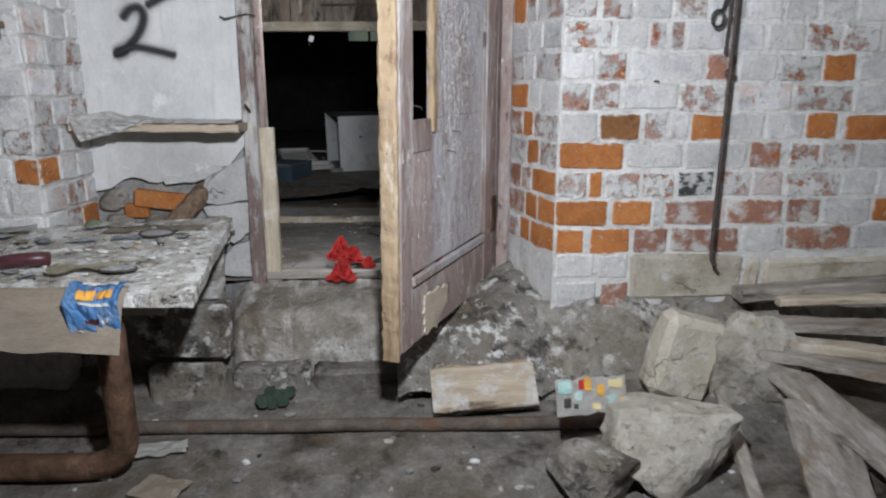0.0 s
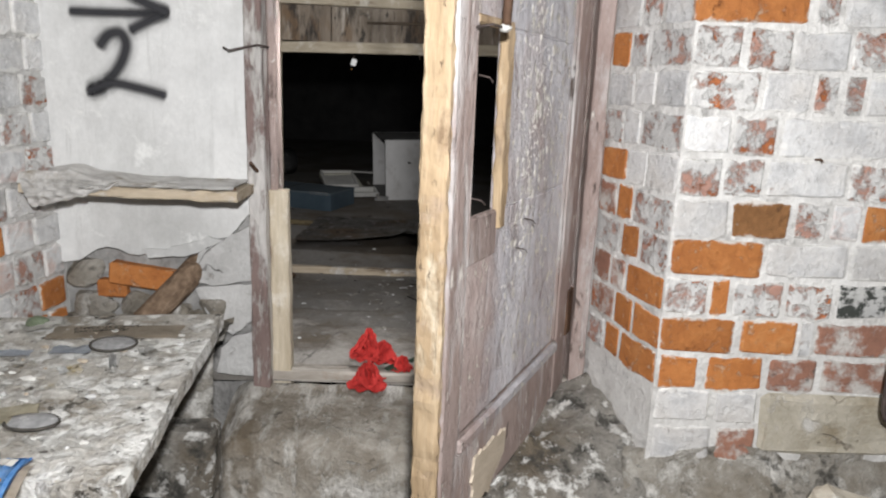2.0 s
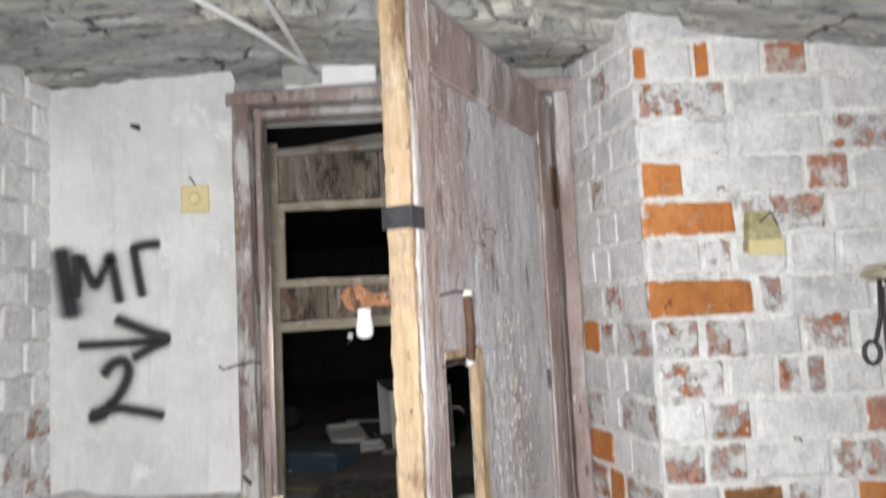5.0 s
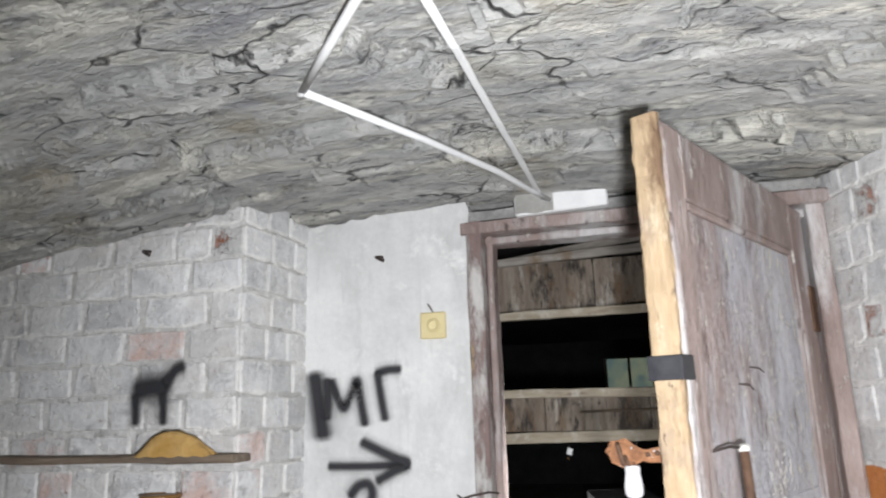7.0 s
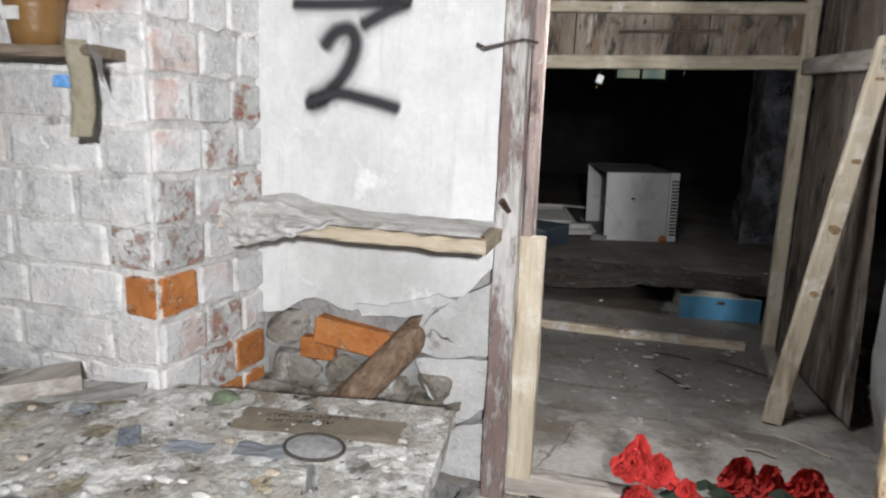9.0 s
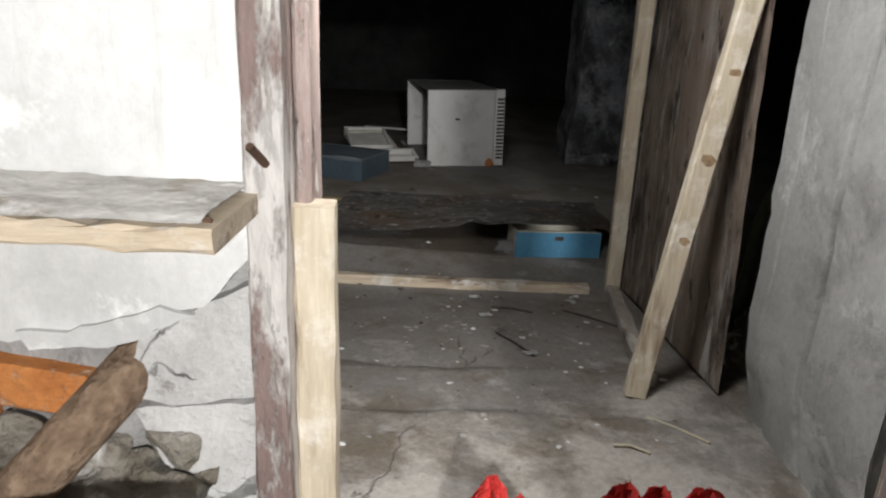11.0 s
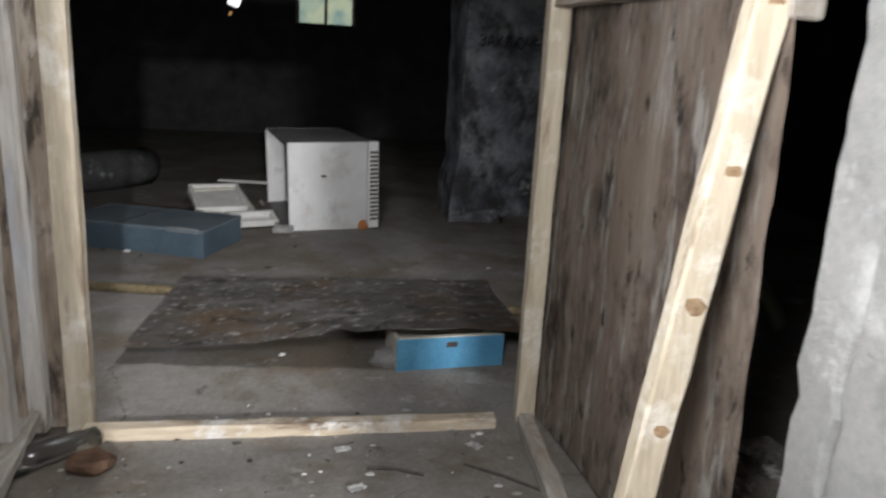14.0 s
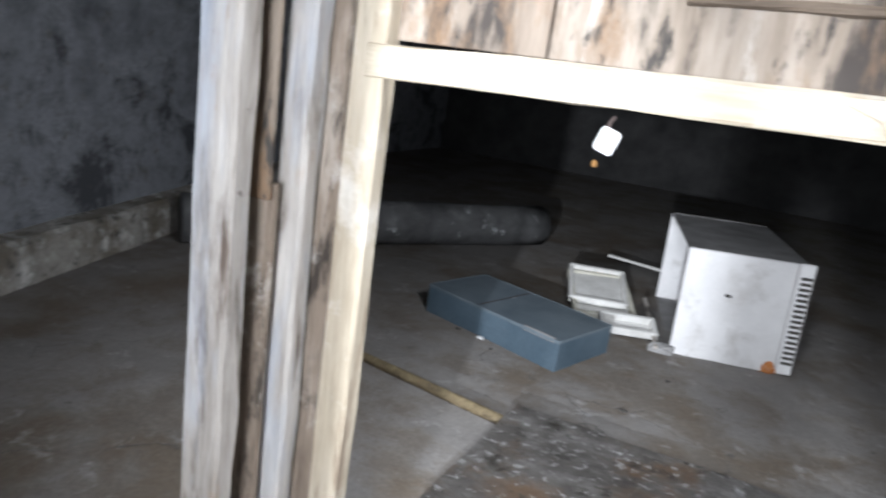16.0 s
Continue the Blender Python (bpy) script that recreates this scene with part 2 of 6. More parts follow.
M_PLINTH = mat("old_plinth", [(0.3, (0.19, 0.175, 0.15)), (0.55, (0.34, 0.32, 0.285)), (0.8, (0.52, 0.505, 0.47))], 8, rg=0.74, bump=0.8, dist=0.03, layers=[((0.15, 0.125, 0.09), 2.6, 0.54, 0.1, ONE), ((0.62, 0.605, 0.57), 7, 0.58, 0.06, ONE), ((0.08, 0.075, 0.065), 13, 0.61, 0.05, ONE), ((0.66, 0.65, 0.62), 34, 0.68, 0.04, ONE)])
# dust layer leaning to the threshold also paints in the torch's brighter near floor
M_FLOOR = mat("dusty_concrete_floor", [(0.3, (0.17, 0.158, 0.145)), (0.55, (0.225, 0.212, 0.197)), (0.75, (0.29, 0.277, 0.26))], 3.2, rg=0.7, bump=0.45, dist=0.015, layers=[((0.145, 0.118, 0.09), 1.9, 0.54, 0.08, ONE), ((0.36, 0.35, 0.335), 7, 0.66, 0.07, ONE), ((0.12, 0.105, 0.09), 26, 0.70, 0.03, ONE), ((0.42, 0.41, 0.39), 30, 0.73, 0.03, ONE), ((0.38, 0.355, 0.325), 4, 0.55, 0.08, ONE, (0.06, -0.28, 0), 1.02), ((0.155, 0.135, 0.113), 3.2, 0.58, 0.07, ONE), ((0.11, 0.10, 0.088), 15, 0.66, 0.04, ONE)], vary=0.2, cracks=(1.1, 0.004, (0.10, 0.092, 0.085), ONE))
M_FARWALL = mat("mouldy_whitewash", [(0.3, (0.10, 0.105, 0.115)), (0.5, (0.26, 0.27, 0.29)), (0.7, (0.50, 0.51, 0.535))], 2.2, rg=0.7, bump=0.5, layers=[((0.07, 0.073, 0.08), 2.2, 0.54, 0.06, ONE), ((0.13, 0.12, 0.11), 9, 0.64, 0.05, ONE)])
M_PIER = mat("sooty_whitewash", [(0.3, (0.09, 0.095, 0.105)), (0.5, (0.20, 0.21, 0.23)), (0.72, (0.38, 0.39, 0.40))], 4, rg=0.7, bump=0.6, layers=[((0.05, 0.05, 0.052), 3, 0.52, 0.08, ONE), ((0.36, 0.36, 0.35), 7, 0.64, 0.05, ONE)])
# near-black: the darkness of the unlit room is put into this colour
M_DARKWALL = mat("shade_dark_masonry", [(0.3, (0.02, 0.02, 0.02)), (0.7, (0.055, 0.054, 0.053))], 3, bump=0.6)
M_STONE = mat("yellowish_stone", [(0.3, (0.40, 0.36, 0.28)), (0.55, (0.53, 0.49, 0.41)), (0.8, (0.66, 0.63, 0.56))], 7, rg=0.72, bump=0.6, layers=[((0.30, 0.25, 0.17), 5, 0.60, 0.08, ONE), ((0.66, 0.64, 0.60), 14, 0.62, 0.05, ONE), ((0.24, 0.21, 0.17), 22, 0.67, 0.04, ONE)], cracks=(4, 0.012, (0.22, 0.19, 0.15), ONE))
M_ROCK = mat("pale_rock", [(0.3, (0.34, 0.31, 0.26)), (0.55, (0.52, 0.485, 0.42)), (0.8, (0.68, 0.655, 0.60))], 9, rg=0.74, bump=0.9, layers=[((0.22, 0.19, 0.145), 4, 0.63, 0.1, ONE), ((0.46, 0.36, 0.20), 5, 0.66, 0.06, ONE), ((0.68, 0.66, 0.62), 22, 0.62, 0.05, ONE), ((0.13, 0.12, 0.10), 24, 0.67, 0.04, ONE)])


def wood(name, cols, axis, **kw):
    st = {"x": (0.12, 1, 1), "y": (1, 0.12, 1), "z": (1, 1, 0.12)}[axis]
    return mat(name, cols, kw.pop("scale", 22), st, grain=kw.pop("grain", 90), bump=kw.pop("bump", 0.3), dist=0.01, **kw)


PALE = [(0.3, (0.36, 0.30, 0.215)), (0.55, (0.50, 0.435, 0.335)), (0.75, (0.62, 0.56, 0.455))]
GREYW = [(0.3, (0.19, 0.165, 0.14)), (0.5, (0.32, 0.29, 0.255)), (0.72, (0.46, 0.43, 0.39))]
KNOT = ((0.22, 0.13, 0.07), 5, 0.74, 0.03, (1, 1, 1))
M_PALE = {a: wood("pale_timber_" + a, PALE, a, layers=[KNOT, ((0.26, 0.20, 0.145), 13, 0.63, 0.05, {"x": (0.15, 1, 1), "y": (1, 0.15, 1), "z": (1, 1, 0.15)}[a]), ((0.66, 0.62, 0.55), 9, 0.60, 0.08, ONE)], vary=0.1, rg=0.68) for a in "xyz"}
M_GREYPALE = wood("dusty_pale_board", [(0.3, (0.33, 0.265, 0.185)), (0.55, (0.47, 0.395, 0.30)), (0.8, (0.58, 0.515, 0.42))], "x", rg=0.7, layers=[((0.14, 0.10, 0.07), 9, 0.62, 0.05, (0.2, 1, 1)), ((0.56, 0.54, 0.51), 10, 0.58, 0.06, ONE)], bump=0.5)
M_RAW = wood("raw_edge_timber", [(0.3, (0.24, 0.165, 0.095)), (0.5, (0.40, 0.295, 0.185)), (0.75, (0.54, 0.435, 0.31))], "z", scale=14, layers=[((0.16, 0.10, 0.06), 9, 0.62, 0.06, (1, 1, 0.35)), ((0.58, 0.50, 0.38), 7, 0.60, 0.05, (1, 1, 0.4)), ((0.12, 0.08, 0.055), 40, 0.66, 0.04, (1, 1, 0.4)), ((0.34, 0.26, 0.20), 5, 0.62, 0.07, ONE)], bump=0.8, rg=0.7)
M_GREY = {a: wood("weathered_timber_" + a, GREYW, a, rg=0.68, layers=[((0.08, 0.07, 0.06), 9, 0.62, 0.05, {"x": (0.2, 1, 1), "y": (1, 0.2, 1), "z": (1, 1, 0.2)}[a]), ((0.50, 0.48, 0.45), 12, 0.62, 0.06, {"x": (0.2, 1, 1), "y": (1, 0.2, 1), "z": (1, 1, 0.2)}[a]), ((0.22, 0.155, 0.10), 5, 0.62, 0.08, ONE)]) for a in "xyz"}
M_POST = wood("silvered_post_timber", [(0.3, (0.22, 0.195, 0.17)), (0.5, (0.36, 0.335, 0.305)), (0.72, (0.49, 0.47, 0.44))], "z", scale=16, rg=0.7, layers=[((0.11, 0.085, 0.068), 13, 0.565, 0.05, (1, 1, 0.14)), ((0.33, 0.36, 0.41), 6, 0.55, 0.08, (1, 1, 0.15)), ((0.32, 0.22, 0.14), 9, 0.64, 0.06, (1, 1, 0.3)), ((0.10, 0.08, 0.065), 34, 0.69, 0.03, ONE)], bump=0.6)
M_SPLIT = wood("dark_splintered_board", [(0.3, (0.10, 0.075, 0.055)), (0.5, (0.25, 0.20, 0.155)), (0.72, (0.50, 0.45, 0.39))], "z", scale=14, rg=0.7, layers=[((0.05, 0.04, 0.032), 10, 0.56, 0.05, (1, 1, 0.3)), ((0.56, 0.52, 0.47), 18, 0.61, 0.05, (0.4, 1, 0.3))], bump=0.7)
M_SHELFW = wood("dark_shelf_wood", [(0.3, (0.09, 0.068, 0.05)), (0.55, (0.18, 0.14, 0.105)), (0.8, (0.30, 0.25, 0.20))], "x", rg=0.7, layers=[((0.42, 0.40, 0.37), 9, 0.64, 0.06, ONE)])
M_PANEL = wood("stained_plywood", [(0.3, (0.20, 0.148, 0.115)), (0.55, (0.34, 0.272, 0.222)), (0.75, (0.47, 0.40, 0.345))], "z", scale=9, rg=0.7, layers=[((0.055, 0.042, 0.034), 5, 0.58, 0.08, (1, 1, 0.5)), ((0.55, 0.52, 0.48), 20, 0.585, 0.05, (1, 1, 0.16)), ((0.36, 0.32, 0.28), 9, 0.62, 0.06, (1, 1, 0.3)), ((0.06, 0.05, 0.042), 22, 0.63, 0.04, (1, 1, 0.4))], bump=0.6)
M_HEADER = wood("weathered_header_board", [(0.3, (0.12, 0.092, 0.07)), (0.5, (0.23, 0.19, 0.15)), (0.72, (0.37, 0.325, 0.275))], "z", scale=12, rg=0.7, layers=[((0.05, 0.042, 0.036), 9, 0.545, 0.05, (1, 1, 0.25)), ((0.50, 0.46, 0.41), 10, 0.62, 0.05, (1, 1, 0.2)), ((0.18, 0.12, 0.075), 6, 0.57, 0.05, (1, 1, 0.4)), ((0.05, 0.045, 0.04), 26, 0.61, 0.04, (1, 1, 0.3)), ((0.04, 0.037, 0.035), 4, 0.66, 0.04, ONE)], bump=0.5)
M_DOOR = mat("peeling_purple_paint", [(0.3, (0.27, 0.205, 0.19)), (0.55, (0.39, 0.315, 0.295)), (0.75, (0.50, 0.435, 0.415))], 6, (1, 1, 0.45), rg=0.72, layers=[((0.47, 0.46, 0.49), 3.5, 0.52, 0.10, (1, 1, 0.5), (0, 0.42, 0), -1.02), ((0.60, 0.59, 0.61), 5, 0.60, 0.10, (1, 1, 0.35), (0, 0.30, 0), -0.72), ((0.72, 0.69, 0.61), 34, 0.60, 0.04, (1, 1, 0.7), (0, 0.10, 0), -0.26), ((0.16, 0.11, 0.10), 9, 0.64, 0.06, (1, 1, 0.4)), ((0.10, 0.075, 0.065), 40, 0.68, 0.03, ONE)], bump=0.8, rough=0.78)
M_DOORSTILE = mat("worn_purple_paint", [(0.3, (0.19, 0.14, 0.125)), (0.55, (0.31, 0.243, 0.222)), (0.8, (0.44, 0.375, 0.35))], 7, (1, 1, 0.3), rg=0.72, layers=[((0.50, 0.48, 0.475), 6, 0.57, 0.07, (1, 1, 0.25)), ((0.64, 0.61, 0.56), 30, 0.63, 0.04, (1, 1, 0.4)), ((0.44, 0.31, 0.18), 8, 0.69, 0.03, (1, 1, 0.3)), ((0.09, 0.065, 0.055), 22, 0.65, 0.04, (1, 1, 0.4))], bump=0.7, rough=0.72)
M_FRAME = mat("flaking_frame_paint", [(0.3, (0.15, 0.105, 0.095)), (0.6, (0.24, 0.175, 0.16)), (0.8, (0.34, 0.275, 0.255))], 7, (1, 1, 0.3), rg=0.72, layers=[((0.50, 0.48, 0.46), 8, 0.535, 0.04, (1, 1, 0.3)), ((0.54, 0.52, 0.49), 34, 0.60, 0.05, (1, 1, 0.2)), ((0.44, 0.32, 0.18), 7, 0.66, 0.03, (1, 1, 0.3)), ((0.10, 0.075, 0.065), 18, 0.64, 0.04, (1, 1, 0.4))], bump=0.7, rough=0.75)
M_TABLE = mat("littered_tabletop", [(0.3, (0.26, 0.235, 0.20)), (0.5, (0.46, 0.435, 0.395)), (0.7, (0.66, 0.64, 0.60))], 9, ONE, rg=0.75, bump=0.8, dist=0.03, layers=[((0.22, 0.185, 0.14), 4, 0.56, 0.07, ONE), ((0.74, 0.73, 0.70), 13, 0.515, 0.05, ONE), ((0.46, 0.37, 0.20), 6, 0.66, 0.05, ONE), ((0.24, 0.27, 0.32), 7, 0.69, 0.04, ONE), ((0.09, 0.08, 0.065), 24, 0.62, 0.03, ONE)], vary=0.25)
M_CRUST = mat("cream_paint_flakes", [(0.3, (0.40, 0.38, 0.355)), (0.7, (0.58, 0.555, 0.51))], 30, bump=0.4)
M_CARD = mat("cardboard", [(0.3, (0.40, 0.335, 0.26)), (0.7, (0.54, 0.47, 0.38))], 10, (1, 1, 3), bump=0.15)
M_RUST = mat("rusty_iron", [(0.3, (0.06, 0.035, 0.024)), (0.55, (0.135, 0.078, 0.05)), (0.75, (0.23, 0.14, 0.09))], 14, bump=0.6, rough=0.8, metal=0.25)
M_KNOT = mat("timber_knot", [(0.3, (0.22, 0.14, 0.075)), (0.7, (0.38, 0.27, 0.17))], 60, bump=0.2)
M_PIPE = mat("dusty_iron_pipe", [(0.3, (0.075, 0.06, 0.05)), (0.55, (0.14, 0.115, 0.095)), (0.8, (0.23, 0.20, 0.175))], 12, bump=0.6, rough=0.85, layers=[((0.16, 0.09, 0.055), 9, 0.6, 0.06, ONE)])
M_RUSTLIGHT = mat("scaly_rust", [(0.3, (0.13, 0.085, 0.055)), (0.6, (0.25, 0.175, 0.12)), (0.8, (0.38, 0.30, 0.225))], 30, bump=0.8, rough=0.85, metal=0.1)
M_RUSTORANGE = mat("orange_rust", [(0.3, (0.11, 0.05, 0.028)), (0.55, (0.27, 0.125, 0.06)), (0.8, (0.42, 0.25, 0.14))], 40, rg=0.7, bump=0.7, layers=[((0.52, 0.50, 0.47), 34, 0.61, 0.03, ONE), ((0.07, 0.04, 0.03), 22, 0.64, 0.04, ONE)])
M_DARKIRON = mat("dark_iron", [(0.3, (0.045, 0.037, 0.034)), (0.7, (0.11, 0.085, 0.078))], 20, bump=0.5, rough=0.6, metal=0.5)
M_ENAMEL = mat("scuffed_white_enamel", [(0.3, (0.60, 0.59, 0.58)), (0.7, (0.72, 0.71, 0.70))], 4, bump=0.08, rough=0.5, vary=0.03, layers=[((0.20, 0.17, 0.14), 14, 0.70, 0.025, ONE), ((0.50, 0.48, 0.46), 6, 0.60, 0.08, ONE)])
M_INSIDE = mat("dull_box_inside", [(0.3, (0.22, 0.22, 0.22)), (0.7, (0.34, 0.34, 0.33))], 5, bump=0.1)
M_BOXTOP = mat("dusty_grey_lid", [(0.3, (0.15, 0.145, 0.14)), (0.7, (0.27, 0.265, 0.26))], 6, bump=0.1)
M_BLUE = mat("light_blue_paint", [(0.3, (0.06, 0.20, 0.33)), (0.7, (0.09, 0.27, 0.42))], 6, bump=0.12, rough=0.6, layers=[((0.05, 0.12, 0.2), 9, 0.7, 0.05, ONE)])
M_CREAM = mat("cream_paint", [(0.3, (0.46, 0.44, 0.36)), (0.7, (0.60, 0.58, 0.50))], 8, bump=0.2)
M_SLATE = mat("slate_blue_paint", [(0.3, (0.045, 0.068, 0.088)), (0.7, (0.075, 0.105, 0.13))], 4, bump=0.12, rough=0.5, layers=[((0.35, 0.37, 0.38), 6, 0.73, 0.03, ONE)])
M_SHEET = mat("sooty_sheet", [(0.3, (0.075, 0.067, 0.06)), (0.5, (0.16, 0.148, 0.135)), (0.72, (0.34, 0.33, 0.315))], 8, (0.7, 1, 1), rg=0.75, bump=0.6, rough=0.7, layers=[((0.17, 0.115, 0.075), 3, 0.57, 0.07, ONE), ((0.055, 0.05, 0.04), 9, 0.60, 0.05, ONE), ((0.52, 0.51, 0.495), 22, 0.61, 0.05, ONE)])
# dusty slate paint, lightened to make up for grazing light on the lid
M_SLATELID = mat("lightened_dusty_slate", [(0.3, (0.085, 0.11, 0.13)), (0.7, (0.145, 0.175, 0.195))], 5, rg=0.7, bump=0.12, rough=0.7, layers=[((0.35, 0.37, 0.38), 7, 0.68, 0.04, ONE)])
M_BAR = mat("weathered_bar", [(0.3, (0.065, 0.048, 0.028)), (0.55, (0.16, 0.125, 0.07)), (0.8, (0.30, 0.255, 0.165))], 24, rg=0.7, bump=0.6, layers=[((0.08, 0.06, 0.04), 9, 0.6, 0.05, ONE)])
M_RED = mat("red_cloth_petals", [(0.3, (0.34, 0.018, 0.015)), (0.6, (0.56, 0.045, 0.04)), (0.8, (0.66, 0.12, 0.10))], 40, bump=0.4, rough=0.85)
M_LEAF = mat("dark_green_leaf", [(0.3, (0.015, 0.027, 0.018)), (0.7, (0.038, 0.060, 0.040))], 20, bump=0.2, rough=0.6)
M_PVC = mat("white_conduit", [(0.3, (0.62, 0.62, 0.62)), (0.7, (0.76, 0.76, 0.75))], 6, bump=0.08, rough=0.55, vary=0.03)
M_PAPER = mat("dirty_paper", [(0.3, (0.48, 0.47, 0.44)), (0.7, (0.64, 0.63, 0.60))], 8, bump=0.15)
M_GREYPAPER = mat("printed_scrap", [(0.3, (0.28, 0.31, 0.36)), (0.7, (0.44, 0.46, 0.49))], 14, bump=0.1)
M_YELLOW = mat("aged_cream_plastic", [(0.3, (0.60, 0.50, 0.26)), (0.7, (0.70, 0.61, 0.36))], 8, bump=0.06, rough=0.45, vary=0.03)
M_OLIVE = mat("broken_socket", [(0.3, (0.24, 0.21, 0.08)), (0.7, (0.50, 0.48, 0.30))], 22, bump=0.4)
M_SPRAY = mat("black_spray_paint", [(0.3, (0.018, 0.018, 0.02)), (0.7, (0.032, 0.032, 0.036))], 20, bump=0.05)
M_TAPE = mat("black_tape", [(0.3, (0.03, 0.03, 0.035)), (0.7, (0.05, 0.05, 0.055))], 20, bump=0.1, rough=0.5)
M_BLUEPACK = mat("blue_wrapper", [(0.3, (0.06, 0.24, 0.62)), (0.5, (0.18, 0.40, 0.74)), (0.7, (0.45, 0.58, 0.80))], 13, rg=0.7, bump=0.5, rough=0.3)
M_ORPACK = mat("orange_print", [(0.3, (0.62, 0.26, 0.04)), (0.7, (0.72, 0.45, 0.10))], 10, bump=0.05, rough=0.35)
M_TEAL = mat("pale_teal_print", [(0.3, (0.20, 0.42, 0.38)), (0.7, (0.55, 0.60, 0.60))], 12, bump=0.05)
M_TAN = mat("amber_pot", [(0.3, (0.17, 0.085, 0.025)), (0.7, (0.26, 0.15, 0.06))], 10, (1, 1, 0.4), bump=0.2, rough=0.4)
M_OCHRE = mat("ochre_cloth", [(0.3, (0.34, 0.19, 0.045)), (0.7, (0.48, 0.32, 0.13))], 12, bump=0.4)
M_RAG = mat("yellowed_rag", [(0.3, (0.36, 0.32, 0.23)), (0.7, (0.52, 0.48, 0.38))], 14, bump=0.5)
M_DARKRED = mat("maroon_plastic", [(0.3, (0.05, 0.018, 0.022)), (0.7, (0.09, 0.035, 0.04))], 8, bump=0.05, rough=0.35)
M_HOSE = mat("dull_green_hose", [(0.3, (0.10, 0.13, 0.085)), (0.7, (0.18, 0.21, 0.14))], 9, bump=0.1, rough=0.5)
M_WHITEBITS = mat("glass_and_paint_crumbs", [(0.3, (0.42, 0.42, 0.41)), (0.7, (0.68, 0.68, 0.67))], 30, bump=0.1, rough=0.4)
M_BLACKBITS = mat("dark_crumbs", [(0.3, (0.03, 0.028, 0.025)), (0.7, (0.08, 0.072, 0.062))], 30, bump=0.2)
M_FILM = mat("dusty_plastic_film", [(0.3, (0.32, 0.31, 0.29)), (0.5, (0.52, 0.505, 0.485)), (0.7, (0.71, 0.70, 0.675))], 16, (0.6, 1, 1), rg=0.74, bump=0.7, dist=0.015, rough=0.6, layers=[((0.30, 0.26, 0.21), 8, 0.62, 0.06, ONE)])


def glass(name, colour, rough=0.1):
    m = bpy.data.materials.new(name)
    m.use_nodes = True
    b = m.node_tree.nodes["Principled BSDF"]
    b.inputs["Base Color"].default_value = (*colour, 1)
    b.inputs["Roughness"].default_value = rough
    b.inputs["Transmission Weight"].default_value = 1.0
    b.inputs["IOR"].default_value = 1.45
    return m


M_LENS = glass("smoky_glass", (0.55, 0.56, 0.57), 0.15)
M_LENSGREY = mat("dusty_lens", [(0.3, (0.20, 0.20, 0.205)), (0.7, (0.36, 0.36, 0.36))], 30, bump=0.05, rough=0.25, spec=0.5)
M_BULB = mat("white_padlock_plastic", [(0.3, (0.46, 0.46, 0.47)), (0.7, (0.60, 0.60, 0.61))], 8, bump=0.03, rough=0.3, vary=0.02)

M_PANE = bpy.data.materials.new("dim_green_window_light")
M_PANE.use_nodes = True
_b = M_PANE.node_tree.nodes["Principled BSDF"]
_b.inputs["Base Color"].default_value = (0.3, 0.4, 0.35, 1)
_n = M_PANE.node_tree.nodes
_geo, _tex, _ramp = _n.new("ShaderNodeNewGeometry"), _n.new("ShaderNodeTexNoise"), _n.new("ShaderNodeValToRGB")
_tex.inputs["Scale"].default_value, _tex.inputs["Detail"].default_value = 5.0, 4.0
_ramp.color_ramp.elements[0].position, _ramp.color_ramp.elements[0].color = 0.35, (0.30, 0.46, 0.44, 1)
_ramp.color_ramp.elements[1].position, _ramp.color_ramp.elements[1].color = 0.65, (0.66, 0.74, 0.52, 1)
M_PANE.node_tree.links.new(_geo.outputs["Position"], _tex.inputs["Vector"])
M_PANE.node_tree.links.new(_tex.outputs["Fac"], _ramp.inputs[0])
M_PANE.node_tree.links.new(_ramp.outputs[0], _b.inputs["Emission Color"])
_b.inputs["Emission Strength"].default_value = 0.17

# ---- mesh helpers ----


def part(name, bm, material, parent=None, label="", smooth=False, wobble=0.0):
    """Links a bmesh, drawn in world metres, as one mesh object under a thing or a part."""
    if wobble:
        for v in bm.verts:
            v.co += wobble * noise.noise_vector(v.co * 23.0)
    bmesh.ops.recalc_face_normals(bm, faces=bm.faces)
    me = bpy.data.meshes.new(name)
    bm.to_mesh(me)
    bm.free()
    me.materials.append(material)
    if smooth:
        me.shade_smooth()
    ob = new(name, me)
    if parent is not None:
        ob.parent = parent
        ob.matrix_parent_inverse = BASE[parent].inverted()
    BASE[ob] = Matrix.Identity(4)
    if label:
        ob["label"] = label
    return ob


BASE = {}


def thing(name, at, label, category, group="", kind=""):
    """An Empty at the base of a thing with parts."""
    ob = new(name)
    ob.empty_display_size = 0.05
    ob.location = at
    BASE[ob] = Matrix.Translation(at)
    return tagged(ob, label, category, group, kind)


def bm_new():
    return bmesh.new()


def add_box(bm, x0, x1, y0, y1, z0, z1, bevel=0.004, m=None):
    r = bmesh.ops.create_cube(bm, size=1)
    vs = r["verts"]
    for v in vs:
        v.co = Vector(((x0 + x1) / 2 + v.co.x * (x1 - x0), (y0 + y1) / 2 + v.co.y * (y1 - y0), (z0 + z1) / 2 + v.co.z * (z1 - z0)))
        if m is not None:
            v.co = m @ v.co
    if bevel:
        es = list({e for v in vs for e in v.link_edges})
        bmesh.ops.bevel(bm, geom=es, offset=bevel, segments=1, affect="EDGES")
    return bm


def box(*a, **k):
    return add_box(bm_new(), *a, **k)


